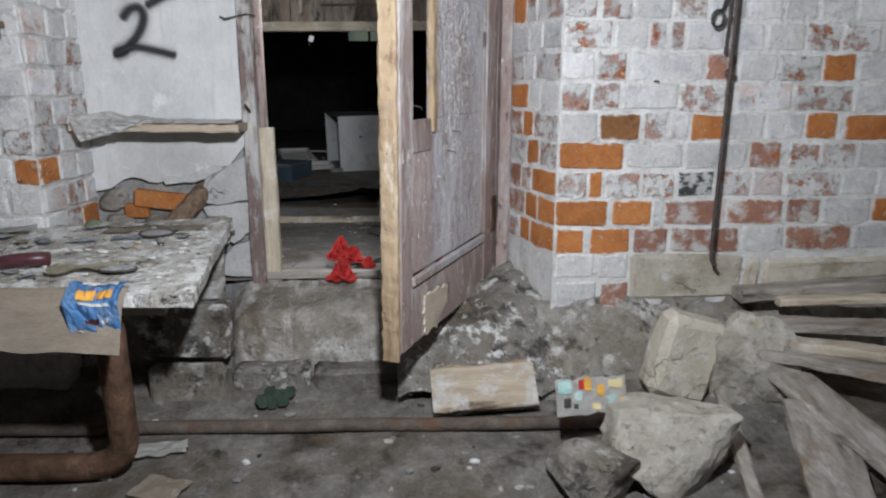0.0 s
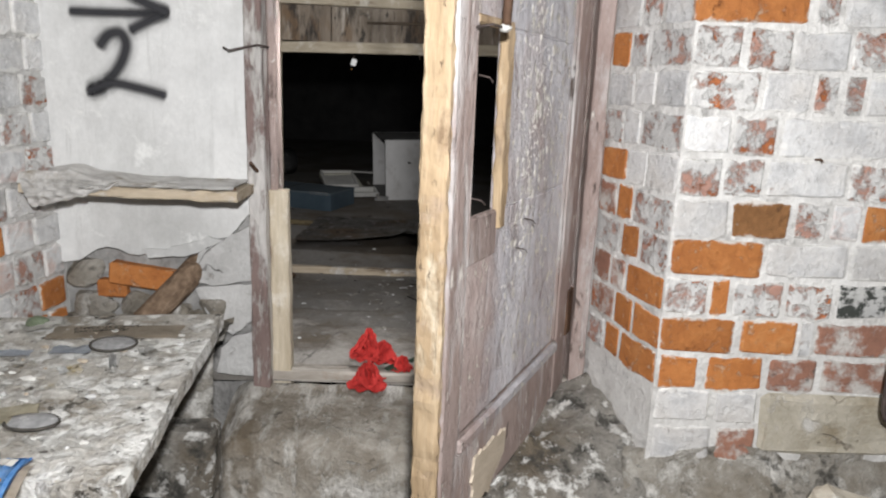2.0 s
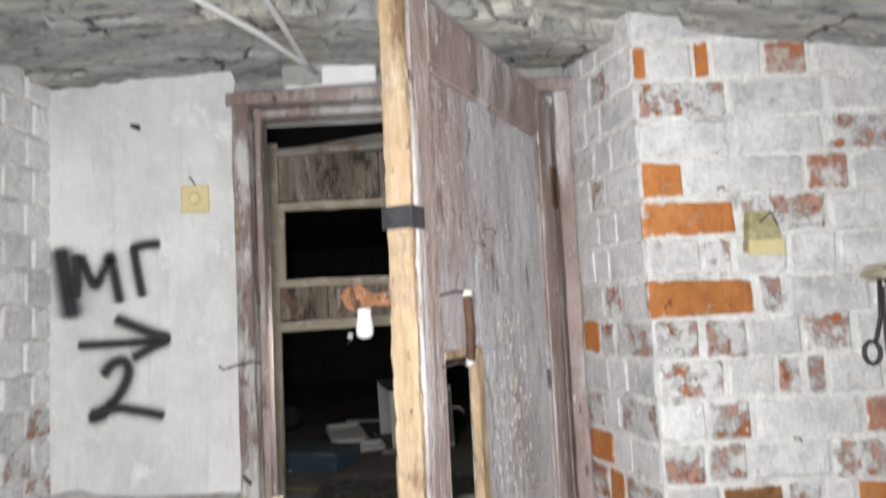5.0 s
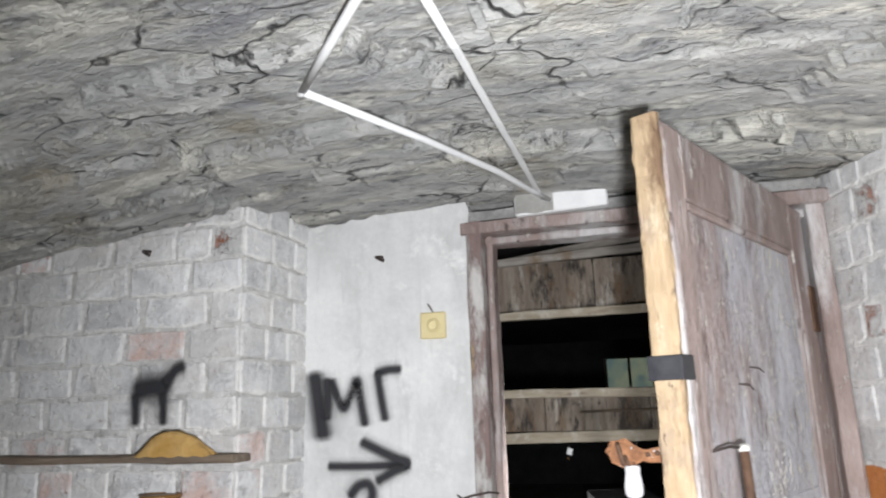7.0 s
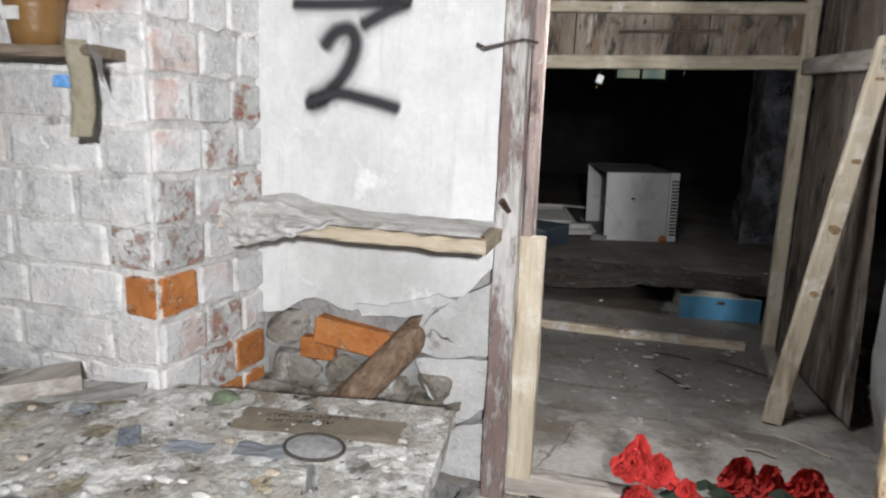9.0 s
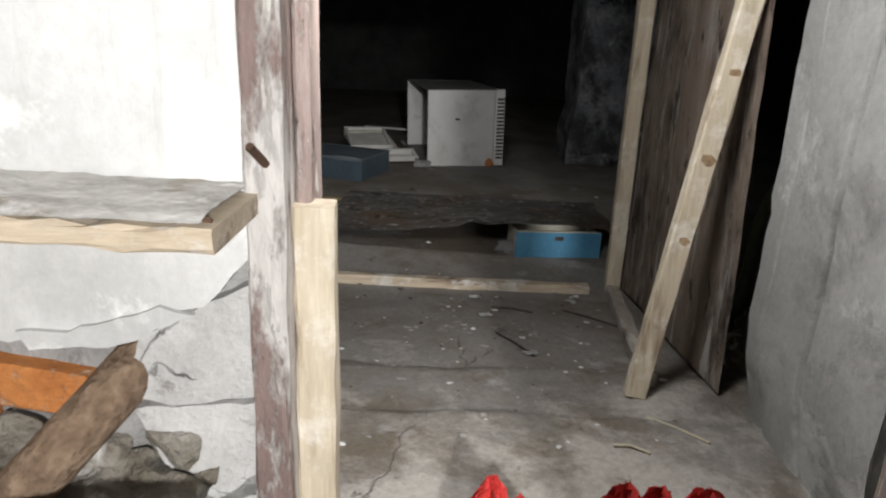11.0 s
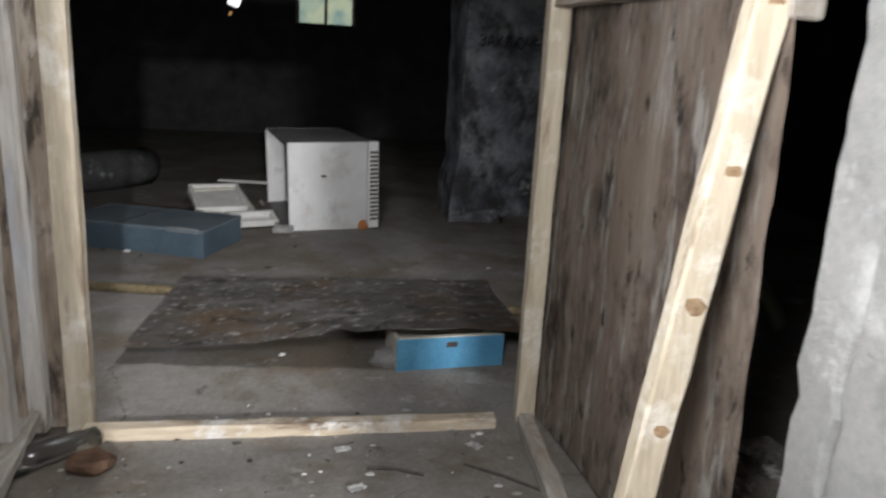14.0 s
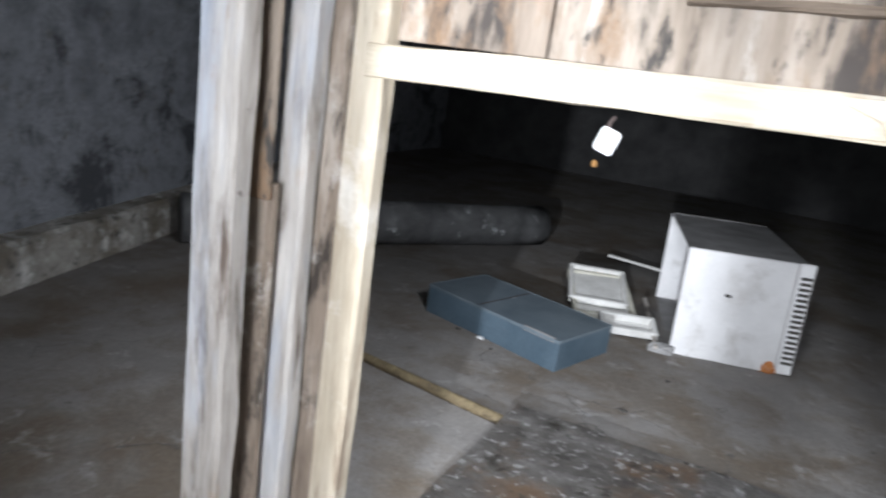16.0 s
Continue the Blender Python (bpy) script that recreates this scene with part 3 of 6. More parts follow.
def beam(a, b, w, h, up=(0, 0, 1), segs=7, jit=0.0015, bev=0.005, bm=None, seed=0):
    """A sawn timber from a to b, w wide across and h thick along up, with worn edges."""
    bm = bm or bm_new()
    rnd = random.Random(seed * 7 + 3)
    a, b = Vector(a), Vector(b)
    d = (b - a).normalized()
    s = d.cross(Vector(up)).normalized()
    u = s.cross(d).normalized()
    c = min(bev, w / 3, h / 3)
    sec = [(-w / 2 + c, -h / 2), (w / 2 - c, -h / 2), (w / 2, -h / 2 + c), (w / 2, h / 2 - c), (w / 2 - c, h / 2), (-w / 2 + c, h / 2), (-w / 2, h / 2 - c), (-w / 2, -h / 2 + c)]
    rings = []
    for i in range(segs + 1):
        p = a.lerp(b, i / segs)
        rings.append([bm.verts.new(p + s * (x + rnd.uniform(-jit, jit)) + u * (y + rnd.uniform(-jit, jit))) for x, y in sec])
    for r0, r1 in zip(rings, rings[1:]):
        for i in range(8):
            bm.faces.new((r0[i], r0[(i + 1) % 8], r1[(i + 1) % 8], r1[i]))
    bm.faces.new(rings[0])
    bm.faces.new(rings[-1][::-1])
    return bm


def tube(pts, r, n=10, bm=None, taper=1.0):
    bm = bm or bm_new()
    pts = [Vector(p) for p in pts]
    rings, side = [], None
    for i, p in enumerate(pts):
        d = (pts[min(i + 1, len(pts) - 1)] - pts[max(i - 1, 0)]).normalized()
        if side is None:
            side = d.orthogonal().normalized()
        side = (side - d * side.dot(d)).normalized()
        o = d.cross(side)
        rr = r * (1 + (taper - 1) * i / max(1, len(pts) - 1))
        rings.append([bm.verts.new(p + rr * (math.cos(2 * math.pi * k / n) * side + math.sin(2 * math.pi * k / n) * o)) for k in range(n)])
    for r0, r1 in zip(rings, rings[1:]):
        for k in range(n):
            bm.faces.new((r0[k], r0[(k + 1) % n], r1[(k + 1) % n], r1[k]))
    bm.faces.new(rings[0])
    bm.faces.new(rings[-1][::-1])
    return bm


def bend(a, b, c, n=8):
    """A soft bend from a by way of b to c."""
    a, b, c = Vector(a), Vector(b), Vector(c)
    return [(1 - t) ** 2 * a + 2 * t * (1 - t) * b + t * t * c for t in (i / n for i in range(n + 1))]


def surf(nu, nv, f, bm=None):
    bm = bm or bm_new()
    g = [[bm.verts.new(f(i / nu, j / nv)) for i in range(nu + 1)] for j in range(nv + 1)]
    for j in range(nv):
        for i in range(nu):
            bm.faces.new((g[j][i], g[j][i + 1], g[j + 1][i + 1], g[j + 1][i]))
    return bm


def sheet(nu, nv, f, thick, down=(0, 0, -1)):
    """A thin sheet with both faces and edges."""
    bm = surf(nu, nv, f)
    r = bmesh.ops.solidify(bm, geom=list(bm.faces), thickness=thick)
    return bm


def prism(poly, y0, y1, bm=None):
    """A jagged plate in the x, z plane, from y0 (front) to y1."""
    bm = bm or bm_new()
    f = [bm.verts.new((x, y0, z)) for x, z in poly]
    b = [bm.verts.new((x, y1, z)) for x, z in poly]
    bm.faces.new(f)
    bm.faces.new(b[::-1])
    for i in range(len(poly)):
        k = (i + 1) % len(poly)
        bm.faces.new((f[i], b[i], b[k], f[k]))
    return bm


def ragged(poly, step=0.035, amp=0.008, seed=1):
    """The same outline with broken, uneven edges."""
    rnd = random.Random(seed)
    out = []
    for i, p in enumerate(poly):
        a, b = Vector(p), Vector(poly[(i + 1) % len(poly)])
        n = max(1, int((b - a).length / step))
        nrm = Vector((-(b - a).y, (b - a).x)).normalized() if (b - a).length else Vector((0, 0))
        for k in range(n):
            q = a.lerp(b, k / n) + nrm * rnd.uniform(-amp, amp)
            out.append((q.x, q.y))
    return out


def lump(centre, size, seed=0, rough=0.35, sub=3, flat=0.0, bm=None, turn=0.0):
    """A broken stone: angular facets with chipped edges."""
    bm = bm or bm_new()
    rnd = random.Random(seed)
    r = bmesh.ops.create_icosphere(bm, subdivisions=sub, radius=0.5)
    for v in r["verts"]:
        v.co = v.co * (0.5 / max(abs(v.co.x), abs(v.co.y), abs(v.co.z))) ** 0.75
    planes = [(Vector((rnd.uniform(-1, 1), rnd.uniform(-1, 1), rnd.uniform(-1, 1))).normalized(), rnd.uniform(0.34, 0.48)) for _ in range(10)]
    rot = Matrix.Rotation(radians(turn), 3, "Z")
    for v in r["verts"]:
        p = v.co.copy()
        for n_, d in planes:
            e = p.dot(n_) - d
            if e > 0:
                p -= n_ * e * 0.9
        p += noise.noise_vector(p * 3 + Vector((seed, 0, 0))) * rough * 0.14 + noise.noise_vector(p * 8 + Vector((0, seed, 0))) * rough * 0.08 + noise.noise_vector(p * 21 + Vector((0, seed, 2))) * rough * 0.04
        q = rot @ Vector((p.x * size[0], p.y * size[1], p.z * size[2]))
        v.co = Vector(centre) + q
    return bm


def solo(name, bm, material, label, category, group="", kind="", smooth=False, wobble=0.0):
    """A thing that is one mesh; its origin is moved to its base."""
    ob = part(name, bm, material, smooth=smooth, wobble=wobble)
    me = ob.data
    co = np.array([v.co for v in me.vertices])
    c = Vector((float(co[:, 0].mean()), float(co[:, 1].mean()), float(co[:, 2].min())))
    me.transform(Matrix.Translation(-c))
    ob.location = c
    BASE[ob] = Matrix.Translation(c)
    return tagged(ob, label, category, group, kind)


def revolve(centre, profile, n=16, bm=None):
    """A turned shape about a vertical axis: (radius, z) pairs from the bottom up."""
    bm = bm or bm_new()
    rings = [[bm.verts.new((centre[0] + r * math.cos(2 * math.pi * k / n), centre[1] + r * math.sin(2 * math.pi * k / n), centre[2] + z)) for k in range(n)] for r, z in profile]
    for r0, r1 in zip(rings, rings[1:]):
        for k in range(n):
            bm.faces.new((r0[k], r0[(k + 1) % n], r1[(k + 1) % n], r1[k]))
    bm.faces.new(rings[0][::-1])
    bm.faces.new(rings[-1])
    return bm


def smoothstep(a, b, x):
    t = min(1, max(0, (x - a) / (b - a)))
    return t * t * (3 - 2 * t)


def lerp_table(table, x):
    for (x0, y0), (x1, y1) in zip(table, table[1:]):
        if x <= x1:
            return y0 + (y1 - y0) * max(0, (x - x0) / (x1 - x0))
    return table[-1][1]

# ---- large structure ----
WALL_Y = 2.60          # the face of the brick wall on either side of the niche
NICHE_Y = 2.97         # the back of the niche with the door in it
BASE_Z, PITCH = 0.624, 0.1125   # brick courses
FLOOR_A = [(-3, 0.0), (1.2, 0.0), (1.85, 0.015), (2.3, 0.045), (2.45, 0.08), (2.65, 0.13), (3.2, 0.16)]
FLOOR_B = [(2.9, 0.435), (3.58, 0.428), (3.60, 0.412), (3.87, 0.407), (3.89, 0.392), (4.6, 0.352), (5.05, 0.382), (7.2, 0.385), (15, 0.37)]


def floor_a(x, y):
    p = Vector((x, y, 0))
    z = lerp_table(FLOOR_A, y) + 0.016 * noise.noise(p * 2.3) + 0.010 * noise.noise(p * 7) + 0.004 * noise.noise(p * 22)
    return z + 0.10 * smoothstep(0.75, 1.4, x) * smoothstep(1.6, 2.4, y)


def floor_b(x, y):
    p = Vector((x, y, 3))
    return lerp_table(FLOOR_B, y + 0.035 * noise.noise(p * 3.1) + 0.015 * noise.noise(p * 11)) + 0.006 * noise.noise(p * 1.7) + 0.003 * noise.noise(p * 9)


def vault(x):
    return 2.555 - 0.058 * (x + 0.25) ** 2


def structure(name, bm, material, label, smooth=False):
    return tagged(part(name, bm, material, smooth=smooth), label, name.split("_")[0], kind="structure")


XL, XR, YB = -3.0, 2.6, -1.6
bm = surf(140, 120, lambda u, v: Vector((XL - 0.1 + u * (XR - XL + 0.2), YB + v * (3.2 - YB), floor_a(XL + u * (XR - XL), YB + v * (3.2 - YB)))))
structure("floor_cellar", bm, M_DIRT, "uneven damp dirt floor strewn with crumbs", True)

bm = surf(190, 300, lambda u, v: (lambda x, y: Vector((x, y, floor_b(x, y))))(-5.2 + u * 9.2, 2.98 + v ** 1.7 * 11.5))
structure("floor_back_room", bm, M_FLOOR, "dusty brown concrete floor of the back room", True)

# the vault, flaking in slabs
rnd = random.Random(5)
SLAB = {}


def slab_off(x, y):
    row = math.floor(y / 0.15 + 0.35 * noise.noise(Vector((x * 1.3, y * 2, 1))) + 0.22 * noise.noise(Vector((x * 8, y * 8, 1))) + 0.1 * noise.noise(Vector((x * 23, y * 23, 1))))
    col = math.floor(x / (0.32 + 0.12 * ((row * 7) % 3)) + row * 0.37 + 0.3 * noise.noise(Vector((x * 3, y * 3, 5))) + 0.12 * noise.noise(Vector((x * 11, y * 17, 5))))
    if (row, col) not in SLAB:
        SLAB[(row, col)] = rnd.uniform(-0.034, 0.034)
    return 1.25 * SLAB[(row, col)]


def ceil_pt(u, v):
    x, y = XL - 0.1 + u * (XR - XL + 0.2), YB + v * (3.05 - YB)
    p = Vector((x, y, 0))
    near = smoothstep(2.62, 3.0, y)
    z = vault(x) + slab_off(x, y) * (0.85 - 0.45 * near) + 0.03 * noise.noise(p * 1.5) + 0.006 * noise.noise(Vector((x * 4, y * 9, 0))) + 0.005 * noise.noise(Vector((x * 12, y * 22, 0))) + 0.003 * noise.noise(Vector((x * 40, y * 50, 0)))
    return Vector((x, y, z))


structure("ceiling", surf(300, 260, ceil_pt), M_VAULT, "low vault of flaking grey plaster and stone")
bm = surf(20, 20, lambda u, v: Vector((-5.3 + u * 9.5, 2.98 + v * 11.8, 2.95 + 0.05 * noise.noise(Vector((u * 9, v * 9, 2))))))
structure("ceiling_back_room", bm, M_DARKWALL, "near-black ceiling of the back room, shade put into its colour")


def wall_profile(x0, x1, y0, y1, top, name, label, material):
    """A wall of the cellar whose top follows the vault."""
    n = 24
    bm = bm_new()
    for ya, yb in ((y0, y1),):
        f = [[], []]
        for k, y in enumerate((ya, yb)):
            lo = [bm.verts.new((x0 + (x1 - x0) * i / n, y, -0.1)) for i in range(n + 1)]
            hi = [bm.verts.new((x0 + (x1 - x0) * i / n, y, top(x0 + (x1 - x0) * i / n))) for i in range(n + 1)]
            f[k] = (lo, hi)
            for i in range(n):
                bm.faces.new((lo[i], lo[i + 1], hi[i + 1], hi[i]))
        for i in range(n):
            bm.faces.new((f[0][1][i], f[0][1][i + 1], f[1][1][i + 1], f[1][1][i]))
        for i in (0, n):
            bm.faces.new((f[0][0][i], f[0][1][i], f[1][1][i], f[1][0][i]))
    return structure(name, bm, material, label)




def ext_wall(poly, z0, z1):
    bm = bm_new()
    lo, hi = [bm.verts.new((x, y, z0)) for x, y in poly], [bm.verts.new((x, y, z1)) for x, y in poly]
    for i in range(len(poly)):
        k = (i + 1) % len(poly)
        bm.faces.new((lo[i], lo[k], hi[k], hi[i]))
    bm.faces.new(hi)
    bm.faces.new(lo[::-1])
    return bm


D = 0.004  # joints lie this deep behind the bricks' faces
wall_l = structure("wall_left", ext_wall([(-3.1, WALL_Y + D), (-1.19 - D, WALL_Y + D), (-1.158 - D, NICHE_Y + D), (-1.158 - D, 3.45), (-3.1, 3.45)], -0.1, 2.66), M_MORTAR, "whitewashed brick wall with peeling patches")
wall_r = structure("wall_right", ext_wall([(2.7, WALL_Y + D), (0.725 + D, WALL_Y + D), (0.607 + D, 3.02 + D), (0.607 + D, 3.20), (2.7, 3.20)], -0.1, 2.66), M_MORTAR, "whitewashed brick wall with bare orange bricks")
structure("wall_west", box(-3.2, -3.0, YB - 0.2, 3.4, -0.1, 2.7, bevel=0), M_WASH, "whitewashed cellar side wall")
structure("wall_east", box(2.6, 2.8, YB - 0.2, 3.2, -0.1, 2.7, bevel=0), M_WASH, "whitewashed cellar side wall")
structure("wall_south", box(-3.2, 2.8, YB - 0.2, YB, -0.1, 2.7, bevel=0), M_WASH, "whitewashed cellar back wall")

# the back of the niche: rough masonry, with a broken skin of plaster
niche_pts = lambda u, v: Vector((-1.17 + u * 0.64, 3.012 + 0.020 * noise.noise(Vector((u * 6, v * 16, 2))) + 0.035 * smoothstep(0.5, 0.3, abs(u - 0.5)) * smoothstep(0.24, 0.16, v) * smoothstep(0.02, 0.1, v), 0.1 + v * 2.46))
bm = surf(30, 110, niche_pts)
structure("wall_niche", bm, M_RUBBLE, "broken masonry behind the plaster of the niche")
structure("wall_niche_core", box(-1.16, -0.56, 3.075, 3.45, 0.0, 2.95, bevel=0), M_RUBBLE, "masonry core beside the door")
structure("wall_over_door", box(-0.56, 0.64, 3.10, 3.45, 2.47, 2.95, bevel=0), M_RUBBLE, "masonry over the door")
poly = ragged([(-1.185, 2.50), (-0.85, 2.525), (-0.525, 2.54), (-0.525, 1.02), (-0.60, 0.95), (-0.69, 0.90), (-0.76, 0.885), (-0.86, 0.885), (-0.93, 0.875), (-1.0, 0.90), (-1.09, 0.85), (-1.17, 0.84)], 0.03, 0.007, 3)
structure("plaster_niche", prism(poly, NICHE_Y, 3.03), M_PLASTER, "smooth white plaster with a broken lower edge")
for k, (pl, y) in enumerate((([(-0.70, 0.885), (-0.63, 0.93), (-0.525, 0.985), (-0.525, 0.80), (-0.66, 0.775), (-0.73, 0.79)], 2.974),
                             ([(-0.72, 0.765), (-0.525, 0.785), (-0.525, 0.66), (-0.60, 0.60), (-0.67, 0.64)], 2.978),
                             ([(-0.60, 0.59), (-0.525, 0.62), (-0.525, 0.45), (-0.66, 0.46), (-0.64, 0.55)], 2.982),
                             ([(-0.86, 0.868), (-0.72, 0.882), (-0.61, 0.935), (-0.66, 0.945), (-0.80, 0.90), (-0.88, 0.895)], 2.96))):
    solo("plaster_flake", prism(ragged(pl, 0.02, 0.003, k), y, 3.03), M_OLDPL if k != 3 else M_PLASTER, "cracked piece of pale plaster hanging on the niche wall", "plaster", group="plaster flakes in the niche")
structure("wall_niche_footing", surf(40, 30, lambda u, v: Vector((-1.20 + u * 0.61, 2.99 - 0.30 * v ** 1.1 + 0.015 * noise.noise(Vector((u * 5, v * 5, 8))), 0.668 - 0.05 * v - 0.52 * smoothstep(0.82, 1.0, v) + 0.03 * noise.noise(Vector((u * 7, v * 5, 1))) + 0.012 * noise.noise(Vector((u * 19, v * 13, 1)))))), M_PLINTH, "rough broken footing below the niche", True)

# concrete step below the door, and the mouldy lump beside it


STEP_Y = [(0, 2.985), (0.29, 2.69), (0.32, 2.663), (0.36, 2.65), (0.54, 2.64), (0.60, 2.655), (0.70, 2.67)]
STEP_Z = [(0, 0.428), (0.15, 0.412), (0.29, 0.390), (0.32, 0.376), (0.36, 0.338), (0.54, 0.165), (0.60, 0.12), (0.70, 0.02)]


def step_pt(u, v):
    x, s = -0.585 + u * 0.98, v * 0.7
    side = 0.06 * smoothstep(0.06, 0.0, u)
    y, z = lerp_table(STEP_Y, s) + side, lerp_table(STEP_Z, s) + 0.010 * noise.noise(Vector((x * 8, s * 8, 2))) - side * 0.5
    return Vector((x + 0.015 * noise.noise(Vector((s * 4, x * 3, 0))), y + 0.016 * noise.noise(Vector((x * 6, s * 6, 4))), z))


def mound_pt(u, v):
    x, q = 0.10 + u * 0.66, v
    z = 0.15 + 0.34 * (1 - q ** 2.2) * (0.75 + 0.3 * u) + 0.035 * noise.noise(Vector((x * 7, q * 7, 6))) + 0.012 * noise.noise(Vector((x * 25, q * 25, 6)))
    return Vector((x, 3.02 - 0.62 * q - 0.05 * math.sin(u * 3.1) + 0.03 * noise.noise(Vector((x * 6, q * 6, 1))), z))


bm = surf(70, 60, step_pt)
structure("step_concrete", bm, M_STEP, "worn stained concrete step below the door", True)
bm = surf(40, 30, mound_pt)
structure("rubble_mound", bm, M_SLIME, "mould-blotched black and white rubble behind the door", True)
bm = surf(60, 16, lambda u, v: Vector((0.66 + u * 1.95, WALL_Y + 0.0 - 0.17 * smoothstep(0.05, 0.75, v) + 0.02 * noise.noise(Vector((u * 14, v * 4, 3))), 0.44 - 0.38 * v + 0.02 * noise.noise(Vector((u * 9, v * 3, 9))))))
structure("plinth_right", bm, M_PLINTH, "bulging damp concrete plinth under the brick wall", True)

# the deep reveal behind the door on the right, plastered grey
bm = surf(130, 60, lambda u, v: Vector((0.528 + 0.01 * noise.noise(Vector((u * 4, v * 9, 2))) + 0.014 * smoothstep(0.80, 0.86, u + 0.012 * noise.noise(Vector((v * 17, 1, 1)))) + 0.022 * math.exp(-((u - 0.84 + 0.02 * noise.noise(Vector((v * 7, 2, 5)))) / 0.014) ** 2) + 0.020 * math.exp(-((u - 0.47 + 0.02 * noise.noise(Vector((v * 6, 7, 5)))) / 0.014) ** 2) + 0.05 * smoothstep(0.12, 0.0, v), 3.09 + u * (0.565 + 0.018 * noise.noise(Vector((v * 9, 3, 1))) + 0.016 * noise.noise(Vector((v * 41, 3, 1))) + 0.01 * noise.noise(Vector((v * 97, 3, 1)))), 0.36 + v * 2.6)))
bmesh.ops.solidify(bm, geom=list(bm.faces), thickness=-0.035)
structure("reveal_right", bm, M_PLGREY, "grey plastered reveal of the doorway with a pale patch")
structure("wall_back_right", box(0.60, 4.2, 3.21, 3.66, 0.2, 2.95, bevel=0.01), M_PLGREY, "grey plastered masonry wall of the back room")
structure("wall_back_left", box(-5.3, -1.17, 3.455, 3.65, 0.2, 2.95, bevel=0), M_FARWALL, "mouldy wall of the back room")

# far walls of the back room
def side_x(y):
    return max(-5.0, -3.33 - 0.276 * (y - 5.62))


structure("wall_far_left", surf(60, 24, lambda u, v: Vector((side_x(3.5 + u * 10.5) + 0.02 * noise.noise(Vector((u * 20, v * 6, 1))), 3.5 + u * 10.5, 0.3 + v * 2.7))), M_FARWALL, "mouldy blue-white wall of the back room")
LEDGE = [(-0.3, 0.60), (0.13, 0.60), (0.16, 0.575), (0.19, 0.36)]
structure("ledge_left", surf(60, 3, lambda u, v: Vector((side_x(3.6 + u * 8.0) + LEDGE[round(v * 3)][0] + 0.012 * noise.noise(Vector((u * 30, v, 4))), 3.6 + u * 8.0, LEDGE[round(v * 3)][1] + 0.01 * noise.noise(Vector((u * 25, v, 9)))))), M_PLINTH, "low concrete ledge along the far side wall")
structure("wall_far_right", box(4.0, 4.2, 3.5, 14.2, 0.2, 3.0, bevel=0), M_DARKWALL, "near-black side wall of the back room, shade put into its colour")
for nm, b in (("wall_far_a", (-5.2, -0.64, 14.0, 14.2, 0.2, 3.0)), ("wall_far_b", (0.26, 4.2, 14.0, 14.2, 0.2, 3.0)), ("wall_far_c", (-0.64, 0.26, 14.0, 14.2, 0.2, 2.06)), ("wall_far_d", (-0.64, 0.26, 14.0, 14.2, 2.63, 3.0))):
    structure(nm, box(*b, bevel=0), M_DARKWALL, "near-black far wall of the back room, shade put into its colour")
win = thing("window_1", (-0.19, 14.05, 2.06), "small two-paned window glowing dim green", "window", kind="structure")
for x0, x1 in ((-0.64, -0.59), (-0.215, -0.165), (0.21, 0.26)):
    part("window_frame", box(x0, x1, 14.02, 14.10, 2.06, 2.63), M_GREY["z"], win)
for x0, x1 in ((-0.59, -0.215), (-0.165, 0.21)):
    part("pane", box(x0, x1, 14.09, 14.10, 2.08, 2.61, bevel=0), M_PANE, win, "dim green lit pane")



def pier_pt(u, v):
    s = u * 1.7 - 0.7
    p = Vector((0.72 + 0.95 * max(0, s), 7.55 + 0.42 * max(0, s) + 0.9 * max(0, -s), 0.3 + v * 2.7))
    return p + Vector((0.05 * smoothstep(0.12, 0.2, v), 0.06 * smoothstep(0.17, 0.24, v), 0)) + 0.02 * noise.noise_vector(Vector((u * 9, v * 14, 3)))


bm = surf(34, 40, pier_pt)
structure("pier_masonry", bm, M_PIER, "crumbling whitewashed masonry pier")
pipe = solo("log", tube([Vector((-3.27, 6.68, 0.55)).lerp(Vector((-1.66, 8.85, 0.53)), i / 8) + 0.01 * noise.noise_vector(Vector((i, 2, 3))) for i in range(9)], 0.155, 20), M_POLE, "thick soot-blotched pole lying along the floor", "pole", smooth=True)

solo("pale_lump", lump((0.95, 7.60, 0.42), (0.30, 0.16, 0.14), 44), M_PIER, "fallen lump of whitewash at the pier's foot", "rubble")
cu = bpy.data.curves.new("wall_letters", "FONT")
cu.body, cu.size, cu.extrude = "ЗАКЛЮЧЕ", 0.11, 0.001
ob = new("wall_letters", cu)
ob.data.materials.append(M_SPRAY)
ob.matrix_world = Matrix.Translation((0.86, 7.60, 1.62)) @ Matrix.Rotation(radians(23.8), 4, "Z") @ Matrix.Rotation(radians(90), 4, "X")
tagged(ob, "dark stencilled capitals on the masonry pier", "writing")

# ---- the door and its frame ----
frame_1 = thing("door_frame", (0.04, 3.0, 0.43), "door frame with flaking maroon and white paint", "door frame", kind="structure")
part("post", beam((-0.494, 3.0, 0.40), (-0.504, 3.01, 2.46), 0.056, 0.11, up=(0, 1, 0), segs=22, jit=0.0025), M_FRAME, frame_1)
part("post", beam((-0.454, 3.06, 0.40), (-0.462, 3.06, 2.42), 0.024, 0.09, up=(0, 1, 0), segs=18, jit=0.0015), M_DOORSTILE, frame_1)
part("post", beam((0.588, 3.03, 0.36), (0.588, 3.03, 2.45), 0.052, 0.11, up=(0, 1, 0), segs=22, jit=0.0025), M_DOORSTILE, frame_1)
part("lintel", beam((-0.55, 3.01, 2.438), (0.64, 3.01, 2.438), 0.11, 0.045, segs=12), M_DOORSTILE, frame_1)
part("lintel", beam((-0.475, 3.06, 2.40), (0.57, 3.06, 2.40), 0.09, 0.028, segs=12), M_DOORSTILE, frame_1)
